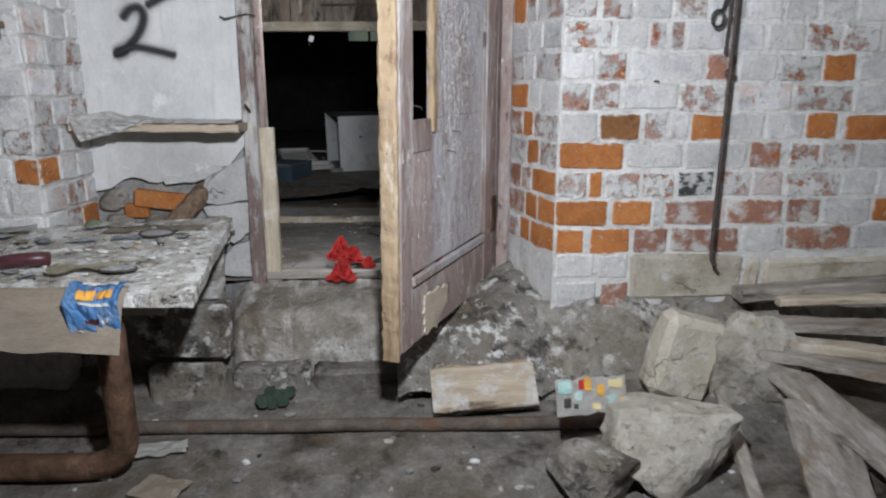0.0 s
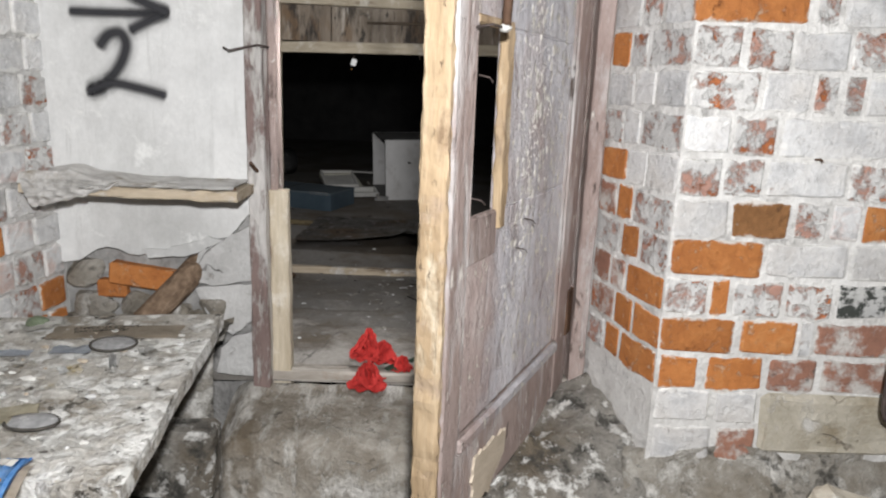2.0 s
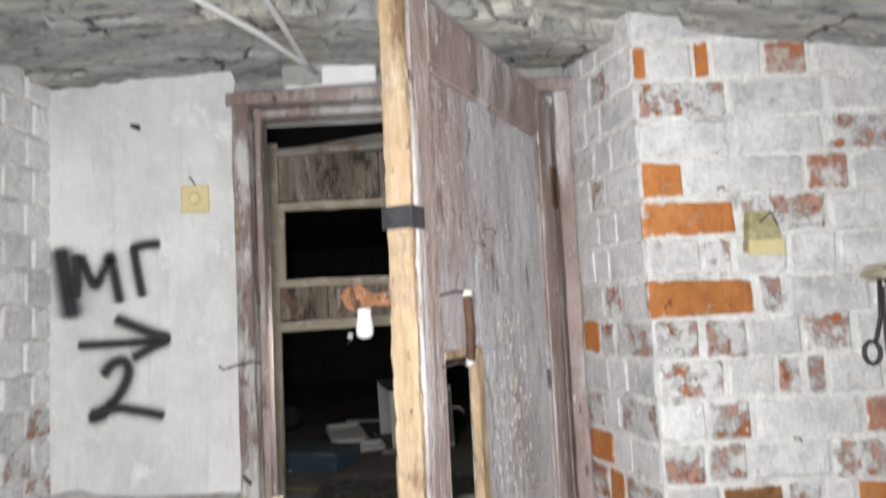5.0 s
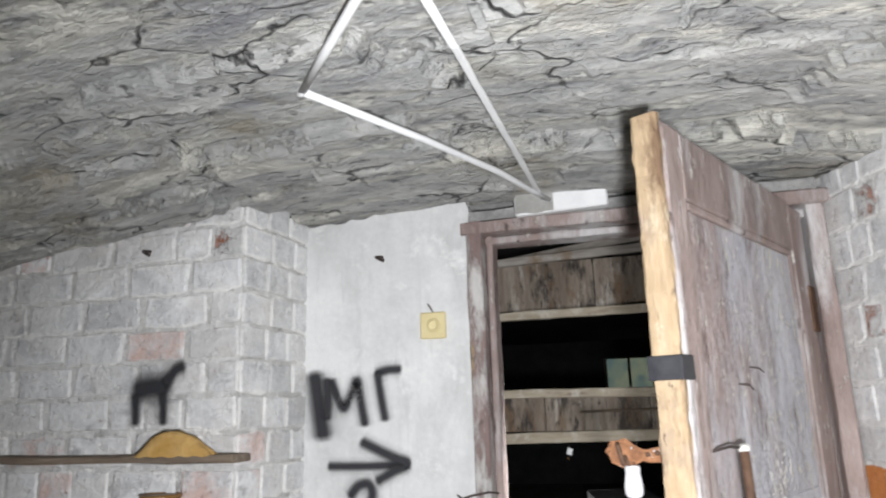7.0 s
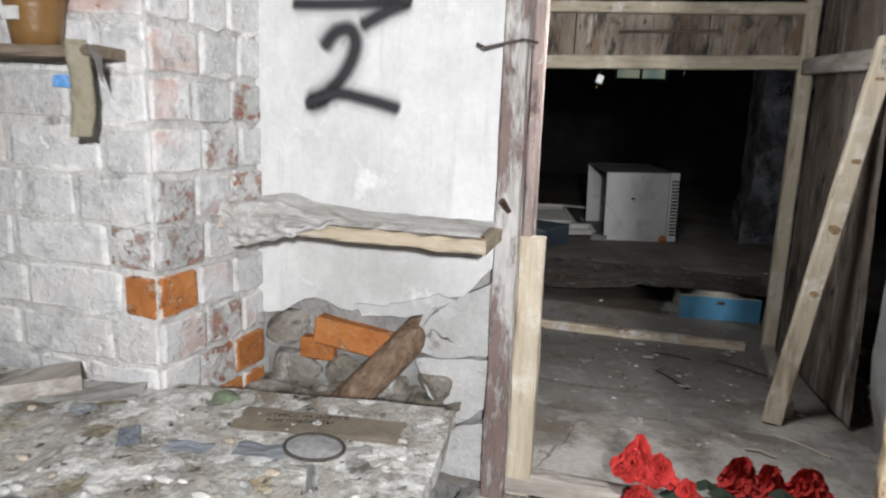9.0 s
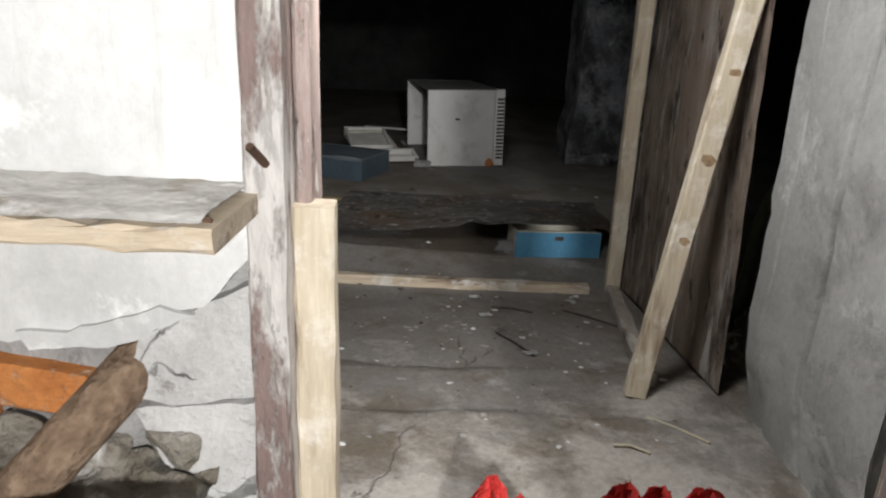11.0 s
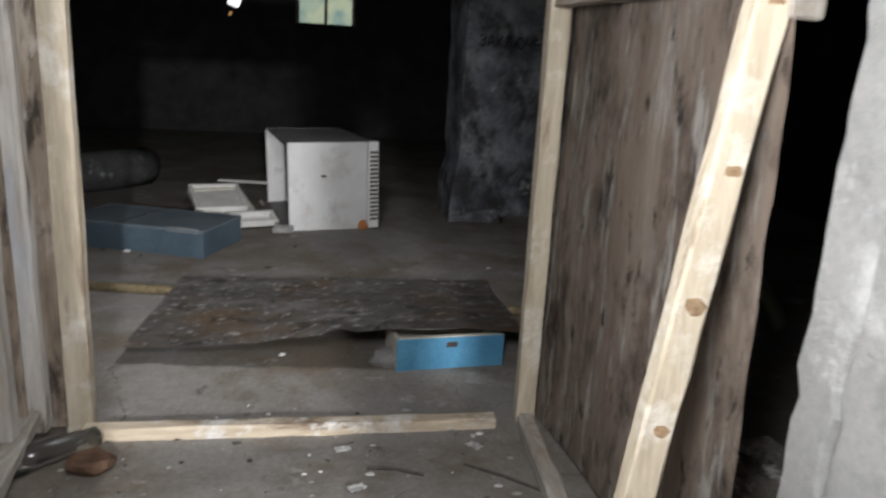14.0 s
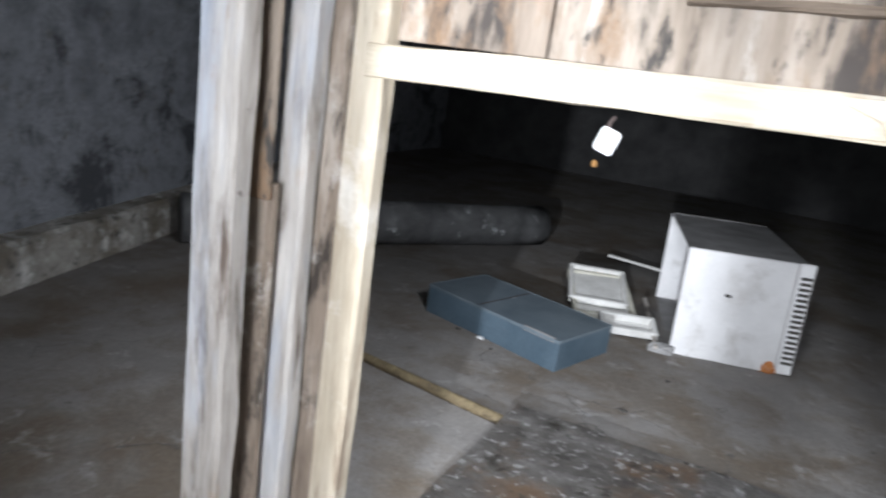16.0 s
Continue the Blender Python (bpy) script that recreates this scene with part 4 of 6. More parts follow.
part("lintel", beam((-0.56, 3.02, 2.485), (0.60, 3.02, 2.485), 0.09, 0.04, segs=12, jit=0.004), M_RUBBLE, frame_1, "crumbling mortar over the frame")
part("threshold", beam((-0.47, 3.03, 0.452), (0.57, 3.03, 0.452), 0.07, 0.035, segs=12, jit=0.003), M_GREY["x"], frame_1)

# leaf, hinged at the right and standing open towards the cellar
E0, DU, NU = Vector((0.092, 2.09, 0)), Vector((0.447, 0.8945, 0)), Vector((0.8945, -0.447, 0))
LEAF = Matrix(((DU.x, -NU.x, 0, E0.x), (DU.y, -NU.y, 0, E0.y), (0, 0, 1, 0), (0, 0, 0, 1)))  # u along the leaf, depth behind its face, z
door = thing("door_1", (0.35, 2.62, 0.39), "open wooden door with peeling purple-brown paint", "door", kind="structure")


def leaf(u0, u1, d0, d1, z0, z1, bevel=0.004):
    return box(u0, u1, d0, d1, z0, z1, bevel=bevel, m=LEAF)


part("edge_strip", beam(LEAF @ Vector((0.010, 0.024, 0.40)), LEAF @ Vector((0.010, 0.024, 2.42)), 0.024, 0.060, up=NU, segs=90, jit=0.0024, bev=0.006), M_RAW, door, "raw yellow timber edge")
part("stile", leaf(0.022, 0.128, 0.0, 0.050, 0.41, 2.415), M_DOORSTILE, door)
part("bead", leaf(0.030, 0.044, -0.006, 0.004, 0.42, 2.40, bevel=0.003), M_DOORSTILE, door)
part("stile", leaf(0.890, 1.025, 0.0, 0.050, 0.41, 2.40), M_DOORSTILE, door)
part("bead", leaf(0.128, 0.146, 0.004, 0.045, 0.655, 2.255), M_DOORSTILE, door)
part("bead", leaf(0.872, 0.890, 0.004, 0.045, 0.655, 2.255), M_DOORSTILE, door)
part("bead", leaf(0.146, 0.872, 0.004, 0.045, 2.237, 2.255), M_DOORSTILE, door)
part("rail", leaf(0.128, 0.890, 0.0, 0.050, 2.255, 2.41), M_DOORSTILE, door)
part("rail", leaf(0.128, 0.890, 0.003, 0.048, 0.41, 0.615), M_DOORSTILE, door)
part("bead", leaf(0.128, 0.890, -0.008, 0.012, 0.618, 0.655, bevel=0.008), M_DOOR, door)
part("panel", leaf(0.146, 0.872, 0.012, 0.030, 1.59, 2.237), M_DOOR, door)
part("panel", leaf(0.318, 0.872, 0.012, 0.030, 1.172, 1.59), M_DOOR, door)
part("panel", leaf(0.146, 0.872, 0.012, 0.030, 0.655, 1.172), M_DOOR, door)
part("batten", beam(LEAF @ Vector((0.330, 0.010, 1.13)), LEAF @ Vector((0.322, 0.010, 1.60)), 0.044, 0.024, up=NU, segs=14, jit=0.0025), M_RAW, door, "raw timber strip beside the hole")
part("batten", leaf(0.146, 0.156, 0.006, 0.034, 1.14, 1.60), M_DOORSTILE, door)
part("batten", leaf(0.15, 0.34, 0.004, 0.020, 1.582, 1.602), M_RAW, door, "thin raw strip over the hole")
part("patch", leaf(0.150, 0.315, 0.007, 0.02, 1.065, 1.174), M_DOORSTILE, door)
bm = prism(ragged([(0.235, 0.412), (0.222, 0.50), (0.232, 0.562), (0.33, 0.56), (0.445, 0.545), (0.44, 0.48), (0.38, 0.45), (0.34, 0.412), (0.29, 0.425)], 0.014, 0.007, 8), -0.004, 0.01)
for v in bm.verts:
    v.co = LEAF @ v.co
part("bare_patch", bm, M_CARD, door, "splintered bare patch at the foot of the door")
bm = tube([LEAF @ Vector((0.185, -0.040, 1.575)), LEAF @ Vector((0.186, -0.042, 1.65)), LEAF @ Vector((0.184, -0.040, 1.73))], 0.010, 10)
handle = part("handle", bm, M_RUST, door, "worn pull handle", smooth=True)
for z in (1.575, 1.73):
    part("handle_cap", lump(LEAF @ Vector((0.185, -0.040, z)), (0.026, 0.026, 0.018), seed=int(z * 10), sub=2), M_PAPER, handle)
    part("handle_nail", tube([LEAF @ Vector((0.120, -0.002, z - 0.004)), LEAF @ Vector((0.150, -0.025, z + 0.004)), LEAF @ Vector((0.185, -0.038, z))], 0.003, 6), M_DARKIRON, handle)
part("tape", box(-0.007, 0.052, -0.012, 0.060, 1.866, 1.914, bevel=0.002, m=LEAF), M_TAPE, door, "black tape wrapped round the edge")
for u, z in ((0.17, 1.48), (0.52, 1.12), (0.16, 1.22), (0.47, 1.05), (0.34, 1.86), (0.42, 1.90)):
    part("nail", tube([LEAF @ Vector((u, 0.01, z)), LEAF @ Vector((u + 0.008, -0.012, z - 0.004)), LEAF @ Vector((u + 0.018, -0.016, z - 0.014))], 0.002, 6), M_DARKIRON, door)
# a crust of peeling paint runs down the middle of the leaf
rnd = random.Random(31)
crust = bm_new()
for k in range(260):
    z = rnd.triangular(0.70, 1.80, 1.35)
    u = 0.47 + 0.11 * smoothstep(0.9, 1.5, z) + rnd.gauss(0, 0.05 + 0.03 * (z > 1.2))
    if not 0.44 < u + 0.3 * (z < 1.12) < 1.2:
        continue
    s_, turn = 0.0012 + 0.010 * rnd.random() ** 3, rnd.uniform(0, 6.28)
    ring_ = [crust.verts.new(LEAF @ Vector((u + s_ * rnd.uniform(0.5, 1.1) * math.cos(turn + q * 1.2566), 0.0118 - rnd.uniform(0.0003, 0.0025), z + 1.7 * s_ * rnd.uniform(0.5, 1.1) * math.sin(turn + q * 1.2566)))) for q in range(5)]
    crust.faces.new(ring_)
    base_ = [crust.verts.new(v.co + LEAF.to_3x3() @ Vector((0, 0.004, 0))) for v in ring_]
    for q in range(5):
        crust.faces.new((ring_[q], ring_[(q + 1) % 5], base_[(q + 1) % 5], base_[q]))
part("paint_flakes", crust, M_CRUST, door, "crust of cream paint flakes")
part("hinge", box(0.985, 1.05, -0.006, 0.02, 0.64, 0.80, m=LEAF), M_RUST, door, "rusty hinge")
part("hinge", box(0.985, 1.05, -0.006, 0.02, 2.02, 2.16, m=LEAF), M_RUST, door, "rusty hinge")
hasp = part("hasp", prism(ragged([(-0.062, 1.732), (-0.050, 1.752), (-0.022, 1.758), (-0.004, 1.742), (0.012, 1.734), (0.050, 1.742), (0.050, 1.712), (0.012, 1.712), (-0.004, 1.704), (-0.024, 1.700), (-0.048, 1.712)], 0.009, 0.0028, 4), 2.138, 2.144), M_RUSTORANGE, door, "rusty hasp sticking out")
part("staple", tube([(-0.036, 2.146, 1.748), (-0.034, 2.122, 1.742), (-0.030, 2.118, 1.728), (-0.027, 2.122, 1.712), (-0.027, 2.146, 1.706)], 0.005, 8), M_RUST, hasp)
for x, z in ((0.022, 1.726), (0.040, 1.728)):
    part("rivet", lump((x, 2.136, z), (0.010, 0.006, 0.010), 5, sub=2), M_RUST, hasp)
part("padlock_shackle", tube(bend((-0.022, 2.130, 1.722), (-0.018, 2.112, 1.712), (-0.012, 2.126, 1.700), 6), 0.004, 8), M_RUST, hasp)
part("padlock_body", revolve((-0.010, 2.130, 1.644), [(0.004, 0.0), (0.013, 0.002), (0.0175, 0.008), (0.0185, 0.018), (0.0170, 0.034), (0.0145, 0.046), (0.0150, 0.056), (0.0145, 0.061), (0.004, 0.062)], 22), M_BULB, hasp, "white plastic padlock cover", smooth=True)

# timber stub nailed to the frame
solo("timber_stub", beam((-0.436, 3.025, 0.40), (-0.440, 3.02, 1.10), 0.062, 0.055, up=(0, 1, 0), segs=10, jit=0.002, bev=0.006), M_PALE["z"], "short pale raw timber standing against the door frame", "timber")
solo("wire_hook", tube([(-0.585, 2.945, 1.545), (-0.565, 2.93, 1.535), (-0.53, 2.945, 1.545), (-0.48, 2.945, 1.555), (-0.45, 2.96, 1.55)], 0.0035, 6), M_DARKIRON, "bent iron wire nailed to the door frame", "wire")

# ---- timber vestibule behind the door ----
FY = 4.71
vest = thing("timber_portal", (-0.2, FY, 0.36), "rough timber portal with boarded header", "partition")
part("post", beam((-0.848, FY + 0.015, 0.35), (-0.828, FY, 2.72), 0.068, 0.05, up=(0, 1, 0), segs=20, jit=0.0018), M_PALE["z"], vest, "pale raw post")
part("post", beam((0.465, FY, 0.35), (0.452, FY, 2.72), 0.06, 0.05, up=(0, 1, 0), segs=20, jit=0.0018), M_PALE["z"], vest, "pale raw post")
part("sill", beam((-0.83, FY - 0.03, 0.372), (0.36, FY - 0.03, 0.368), 0.05, 0.045, segs=14, jit=0.002), M_GREYPALE, vest, "pale raw floor batten")
part("lath", beam((-0.33, FY + 0.002, 1.776), (0.095, FY + 0.002, 1.782), 0.02, 0.014, segs=8), M_SHELFW, vest, "thin dark lath nailed across the board")
part("lintel", beam((-0.835, FY - 0.005, 1.633), (0.43, FY - 0.005, 1.655), 0.045, 0.06, segs=14, jit=0.002), M_PALE["x"], vest)
part("lintel", beam((-0.835, FY - 0.005, 1.885), (0.43, FY - 0.005, 1.875), 0.045, 0.05, segs=14, jit=0.002), M_PALE["x"], vest)
part("lintel", beam((-0.835, FY - 0.005, 2.335), (0.43, FY - 0.005, 2.345), 0.045, 0.05, segs=14, jit=0.002), M_PALE["x"], vest)
part("lintel", beam((-0.835, FY - 0.005, 2.66), (0.43, FY - 0.005, 2.71), 0.045, 0.05, segs=14, jit=0.002), M_GREY["x"], vest)
part("post", beam((-0.79, FY, 1.9), (-0.79, FY, 2.33), 0.05, 0.04, up=(0, 1, 0), segs=6), M_PALE["z"], vest)
for z0, z1 in ((1.672, 1.86), (2.37, 2.655)):
    xs = [-0.84, -0.53, 0.055, 0.43] if z0 < 2 else [-0.84, -0.20, 0.43]
    for k, (a, b) in enumerate(zip(xs, xs[1:])):
        part("board", box(a + 0.002, b - 0.002, FY + 0.02 + 0.002 * (k % 2), FY + 0.035, z0, z1, bevel=0.002), M_HEADER, vest)
part("brace", beam((-0.80, FY + 0.1, 2.68), (0.55, FY - 0.05, 2.80), 0.05, 0.05), M_GREY["x"], vest)

left_w = thing("board_partition", (-1.1, 4.8, 0.36), "weathered grey post and board partition", "partition")
part("post", beam((-0.962, 4.49, 0.47), (-0.970, 4.50, 2.9), 0.085, 0.05, up=(0, 1, 0), segs=24, jit=0.0025), M_POST, left_w)
part("post", beam((-0.94, 4.66, 0.40), (-0.945, 4.67, 2.9), 0.062, 0.05, up=(0, 1, 0), segs=24, jit=0.0025), M_POST, left_w)
part("board", box(-0.93, -0.875, 4.70, 4.725, 0.38, 2.9, bevel=0.003), M_SPLIT, left_w)
part("board", box(-1.02, -0.937, 4.575, 4.587, 1.372, 2.9, bevel=0.003), M_HEADER, left_w, "dark upper plank")
part("board", box(-1.03, -0.940, 4.595, 4.612, 0.40, 1.40, bevel=0.003), M_SPLIT, left_w, "splintered lower plank")
part("sole_plate", beam((-0.975, 4.82, 0.45), (-0.86, 3.95, 0.44), 0.06, 0.04, segs=12, jit=0.002), M_GREY["y"], left_w)
part("board", beam((-0.985, 4.75, 0.40), (-0.885, 3.95, 0.40), 0.02, 0.07, segs=10, jit=0.002), M_PANEL, left_w)

right_w = thing("plywood_partition", (0.52, 4.25, 0.40), "dark streaked plywood sheet nailed to studs", "partition")
bm = surf(24, 40, lambda u, v: Vector((0.540 - 0.038 * u - 0.055 * v * (1 - u) + 0.010 * noise.noise(Vector((u * 2, v * 2, 4))), 3.745 + u * 0.96 + (0.014 * noise.noise(Vector((v * 13, 2, 2))) if u == 0 else 0), 0.425 - 0.05 * u + v * (1.50 + 0.03 * u))))
bmesh.ops.solidify(bm, geom=list(bm.faces), thickness=0.012)
part("sheet", bm, M_PANEL, right_w)
part("sole_plate", beam((0.46, 4.68, 0.372), (0.36, 3.80, 0.43), 0.05, 0.045, segs=12, jit=0.002), M_GREY["y"], right_w, "grey floor batten")
part("top_plate", beam((0.46, 4.68, 1.635), (0.49, 3.72, 1.60), 0.05, 0.065, segs=12, jit=0.002), M_GREY["y"], right_w)
part("stud", beam((0.305, 3.735, 0.415), (0.487, 3.78, 1.66), 0.06, 0.038, up=(0, 1, 0), segs=16, jit=0.0018), M_PALE["z"], right_w, "pale raw leaning stud")
for f, w in ((0.36, 0.030), (0.53, 0.042), (0.70, 0.030), (0.90, 0.040)):
    c = Vector((0.305, 3.735, 0.415)).lerp(Vector((0.487, 3.78, 1.66)), f)
    part("knot", lump((c.x + 0.006, c.y - 0.0185, c.z), (w, 0.004, w * 0.8), int(f * 99), sub=3), M_KNOT, right_w, "brown knot in the timber")
part("board_end", box(0.49, 0.548, 3.75, 3.775, 1.515, 1.70, bevel=0.004), M_GREY["z"], right_w)

tag = thing("hanging_tag", (-0.395, 4.69, 1.55), "small white switch plate dangling from the lintel", "switch plate")
part("plate", box(-0.415, -0.384, 4.675, 4.683, 1.545, 1.583, bevel=0.004, m=Matrix.Translation((-0.4, 4.68, 1.56)) @ Matrix.Rotation(radians(18), 4, "Y") @ Matrix.Translation((0.4, -4.68, -1.56))), M_PVC, tag)
part("wire", tube([(-0.395, 4.69, 1.60), (-0.40, 4.685, 1.59), (-0.40, 4.68, 1.57)], 0.003, 6), M_DARKIRON, tag)
part("screw", lump((-0.41, 4.676, 1.528), (0.008, 0.007, 0.011), 4, sub=2), M_TAN, tag)
solo("hanging_wire", tube([(-0.1, 4.675, 1.66), (-0.06, 4.665, 1.645), (-0.035, 4.668, 1.61), (-0.035, 4.67, 1.59)], 0.0011, 6), M_CARD, "thin wire hanging off the lintel", "wire")

# ---- things in the back room ----
# white appliance housing on its side, open towards the left
A, T = Vector((-0.39, 7.175, 0)), radians(12)
BX = Matrix.Translation((A.x, A.y, 0.375)) @ Matrix.Rotation(T, 4, "Z") @ Matrix.Rotation(radians(-1.5), 4, "Y")
case = thing("appliance_housing", (-0.1, 7.4, 0.38), "white scuffed metal appliance housing lying open", "appliance")


def cased(*a, bevel=0.006):
    return box(*a, bevel=bevel, m=BX)


part("front_sheet", cased(0, 0.515, 0, 0.012, 0.0, 0.575), M_ENAMEL, case)
part("top_sheet", cased(0, 0.57, 0.012, 1.02, 0.563, 0.575), M_BOXTOP, case, "dusty grey upper sheet")
part("bottom_sheet", cased(0, 0.57, 0.012, 1.02, 0.0, 0.012), M_BOXTOP, case)
part("back_sheet", cased(0, 0.57, 1.02, 1.032, 0.0, 0.575), M_ENAMEL, case)
part("end_sheet", cased(0.565, 0.577, 0.0, 1.02, 0.012, 0.563), M_ENAMEL, case)
vent = part("vent_strip", cased(0.517, 0.59, -0.008, 0.012, 0.005, 0.58), M_ENAMEL, case, "corner strip with slots")
for k in range(17):
    z = 0.06 + k * 0.0275
    part("slot", cased(0.530, 0.583, -0.0115, -0.0065, z, z + 0.015, bevel=0), M_BLACKBITS, vent)
part("rust_spot", lump(BX @ Vector((0.475, 0.0, 0.03)), (0.10, 0.012, 0.07), 3, sub=2), M_ORANGE, case, "orange rust spot")
part("scratch", lump(BX @ Vector((0.22, 0.0, 0.36)), (0.05, 0.006, 0.02), 9, sub=2), M_BLACKBITS, case)
solo("grey_rag", lump((-0.43, 7.16, 0.40), (0.13, 0.10, 0.06), 21, sub=3), M_RUBBLE, "grey crumpled rag beside the appliance", "rag")

SB = Matrix.Translation((-0.808, 6.50, 0.375)) @ Matrix.Rotation(radians(160.5), 4, "Z")
bm = bm_new()
add_box(bm, 0.0, 0.84, -0.44, 0.0, 0.0, 0.155, bevel=0.002, m=SB)
slate = thing("metal_chest", (-1.1, 6.7, 0.38), "slate-blue metal chest lying on the floor", "box")
part("body", bm, M_SLATE, slate)
part("lid", box(-0.003, 0.843, -0.443, 0.003, 0.148, 0.1585, bevel=0.002, m=SB), M_SLATELID, slate, "dusty worn lid, its top brightened in the colour")
part("lid_seam", box(0.50, 0.506, -0.435, -0.005, 0.158, 0.1605, bevel=0, m=SB), M_DARKIRON, slate)
part("worn_edge", box(0.03, 0.20, -0.006, 0.0015, 0.145, 0.1615, bevel=0.003, m=SB), M_BOXTOP, slate, "paint worn off the edge")

for k, (x, y, z, w, d, rz, rx) in enumerate(((-0.86, 7.60, 0.45, 0.36, 0.50, 22, 13), (-0.90, 7.66, 0.485, 0.34, 0.40, 17, 14), (-0.63, 7.27, 0.425, 0.30, 0.16, 20, 14))):
    m = Matrix.Translation((x, y, z)) @ Matrix.Rotation(radians(rz), 4, "Z") @ Matrix.Rotation(radians(rx), 4, "X")
    tr = thing("picture_frame", (x, y, z), "broken white-painted wooden frame leaning on the pile", "frame", "broken frames by the appliance")
    part("backing", box(-w / 2, w / 2, -d / 2, d / 2, 0, 0.006, bevel=0.001, m=m), M_PAPER, tr)
    for a in ((-w / 2, w / 2, -d / 2, -d / 2 + 0.025, 0, 0.04), (-w / 2, w / 2, d / 2 - 0.025, d / 2, 0, 0.04), (-w / 2, -w / 2 + 0.025, -d / 2, d / 2, 0, 0.038), (w / 2 - 0.025, w / 2, -d / 2, d / 2, 0, 0.038)):
        part("rail", box(*a, bevel=0.003, m=m), M_PAPER if k else M_CREAM, tr)
solo("stick", beam((-0.62, 7.75, 0.47), (-0.45, 7.12, 0.41), 0.02, 0.02), M_GREY["y"], "thin dark stick leaning by the appliance", "stick")
solo("lath", beam((-1.05, 8.75, 0.45), (-0.40, 8.55, 0.46), 0.03, 0.02), M_PAPER, "pale thin lath lying on the floor", "lath")

# sooty sheet, one edge propped on a blue drawer
def sheet_pt(u, v):
    x0, y0 = -0.845 + u * 1.37, 5.13 - 0.14 * u
    x, y = x0 + v * (0.04 + 0.06 * u), y0 + v * (0.84 + 0.12 * u)
    front = 0.448 + 0.100 * smoothstep(0.05, 0.8, u)
    z = front + (0.445 - front) * smoothstep(0, 0.9, v) + 0.012 * noise.noise(Vector((u * 5, v * 3, 1)))
    edge = 0.012 * noise.noise(Vector((u * 17, 0, 4))) if v == 0 else 0
    return Vector((x, y + edge, max(z, 0.418) + 0.02 * math.exp(-((u - 0.53) / 0.03) ** 2) * (v < 0.1)))


bm = surf(60, 16, sheet_pt)
bmesh.ops.solidify(bm, geom=list(bm.faces), thickness=0.012)
solo("dark_sheet", bm, M_SHEET, "sooty warped hardboard sheet lying on a drawer", "sheet", smooth=False)
dr_m = Matrix.Translation((0.088, 5.03, 0.378)) @ Matrix.Rotation(radians(6), 4, "Z") @ Matrix.Diagonal((1, 1, 1.25, 1))
drawer = thing("drawer", (0.3, 5.15, 0.38), "light blue wooden drawer with cream inside", "drawer")
for nm, a, mt in (("front_board", (0, 0.40, 0, 0.018, 0, 0.10), M_BLUE), ("back_board", (0, 0.40, 0.19, 0.205, 0, 0.095), M_CREAM), ("side_board", (0, 0.015, 0.018, 0.19, 0, 0.095), M_CREAM), ("side_board", (0.385, 0.40, 0.018, 0.19, 0, 0.095), M_CREAM), ("bottom_board", (0.015, 0.385, 0.018, 0.19, 0.004, 0.012), M_CREAM)):
    part(nm, box(*a, bevel=0.003, m=dr_m), mt, drawer)
part("top_edge", box(0.004, 0.396, 0.001, 0.017, 0.0995, 0.1035, bevel=0.001, m=dr_m), M_CREAM, drawer)
part("handle_slot", box(0.18, 0.22, -0.004, 0.002, 0.07, 0.085, bevel=0.001, m=dr_m), M_DARKIRON, drawer)
solo("crumpled_foil", lump((0.05, 5.10, 0.405), (0.10, 0.09, 0.07), 31, rough=0.9), M_BOXTOP, "grey crumpled scrap beside the drawer", "scrap")
solo("round_bar", tube([Vector((-1.75, 6.06, 0.40)).lerp(Vector((0.95, 5.56, 0.40)), i / 12) for i in range(13)], 0.022, 10), M_BAR, "rusty yellow round bar lying on the floor", "bar", smooth=True)

# red cloth flowers on the threshold
def rose(cx, cy, cz, s, seed):
    rnd = random.Random(seed)
    bm = bm_new()
    for k in range(34):
        a, r, tilt = k * 2.4, s * (0.05 + 0.38 * k / 34), 1.45 - 0.9 * k / 34 + rnd.uniform(-0.2, 0.2)
        w = s * rnd.uniform(0.42, 0.62)
        m = Matrix.Translation((cx + r * math.cos(a), cy + r * math.sin(a), cz + s * (0.34 - 0.5 * k / 34 + rnd.uniform(-0.08, 0.08)))) @ Matrix.Rotation(a, 4, "Z") @ Matrix.Rotation(tilt, 4, "Y")
        g = [[bm.verts.new(m @ Vector((1.15 * w * (i / 4 - 0.5) * math.sqrt(1 - 0.5 * (j / 2 - 1) ** 2), 1.15 * w * (j / 4 - 0.5) * math.sqrt(1 - 0.5 * (i / 2 - 1) ** 2), 0.25 * w * ((i - 2) ** 2 + (j - 2) ** 2) / 8 + rnd.uniform(-0.06, 0.06) * w))) for i in range(5)] for j in range(5)]
        for j in range(4):
            for i in range(4):
                bm.faces.new((g[j][i], g[j][i + 1], g[j + 1][i + 1], g[j + 1][i]))
    return bm


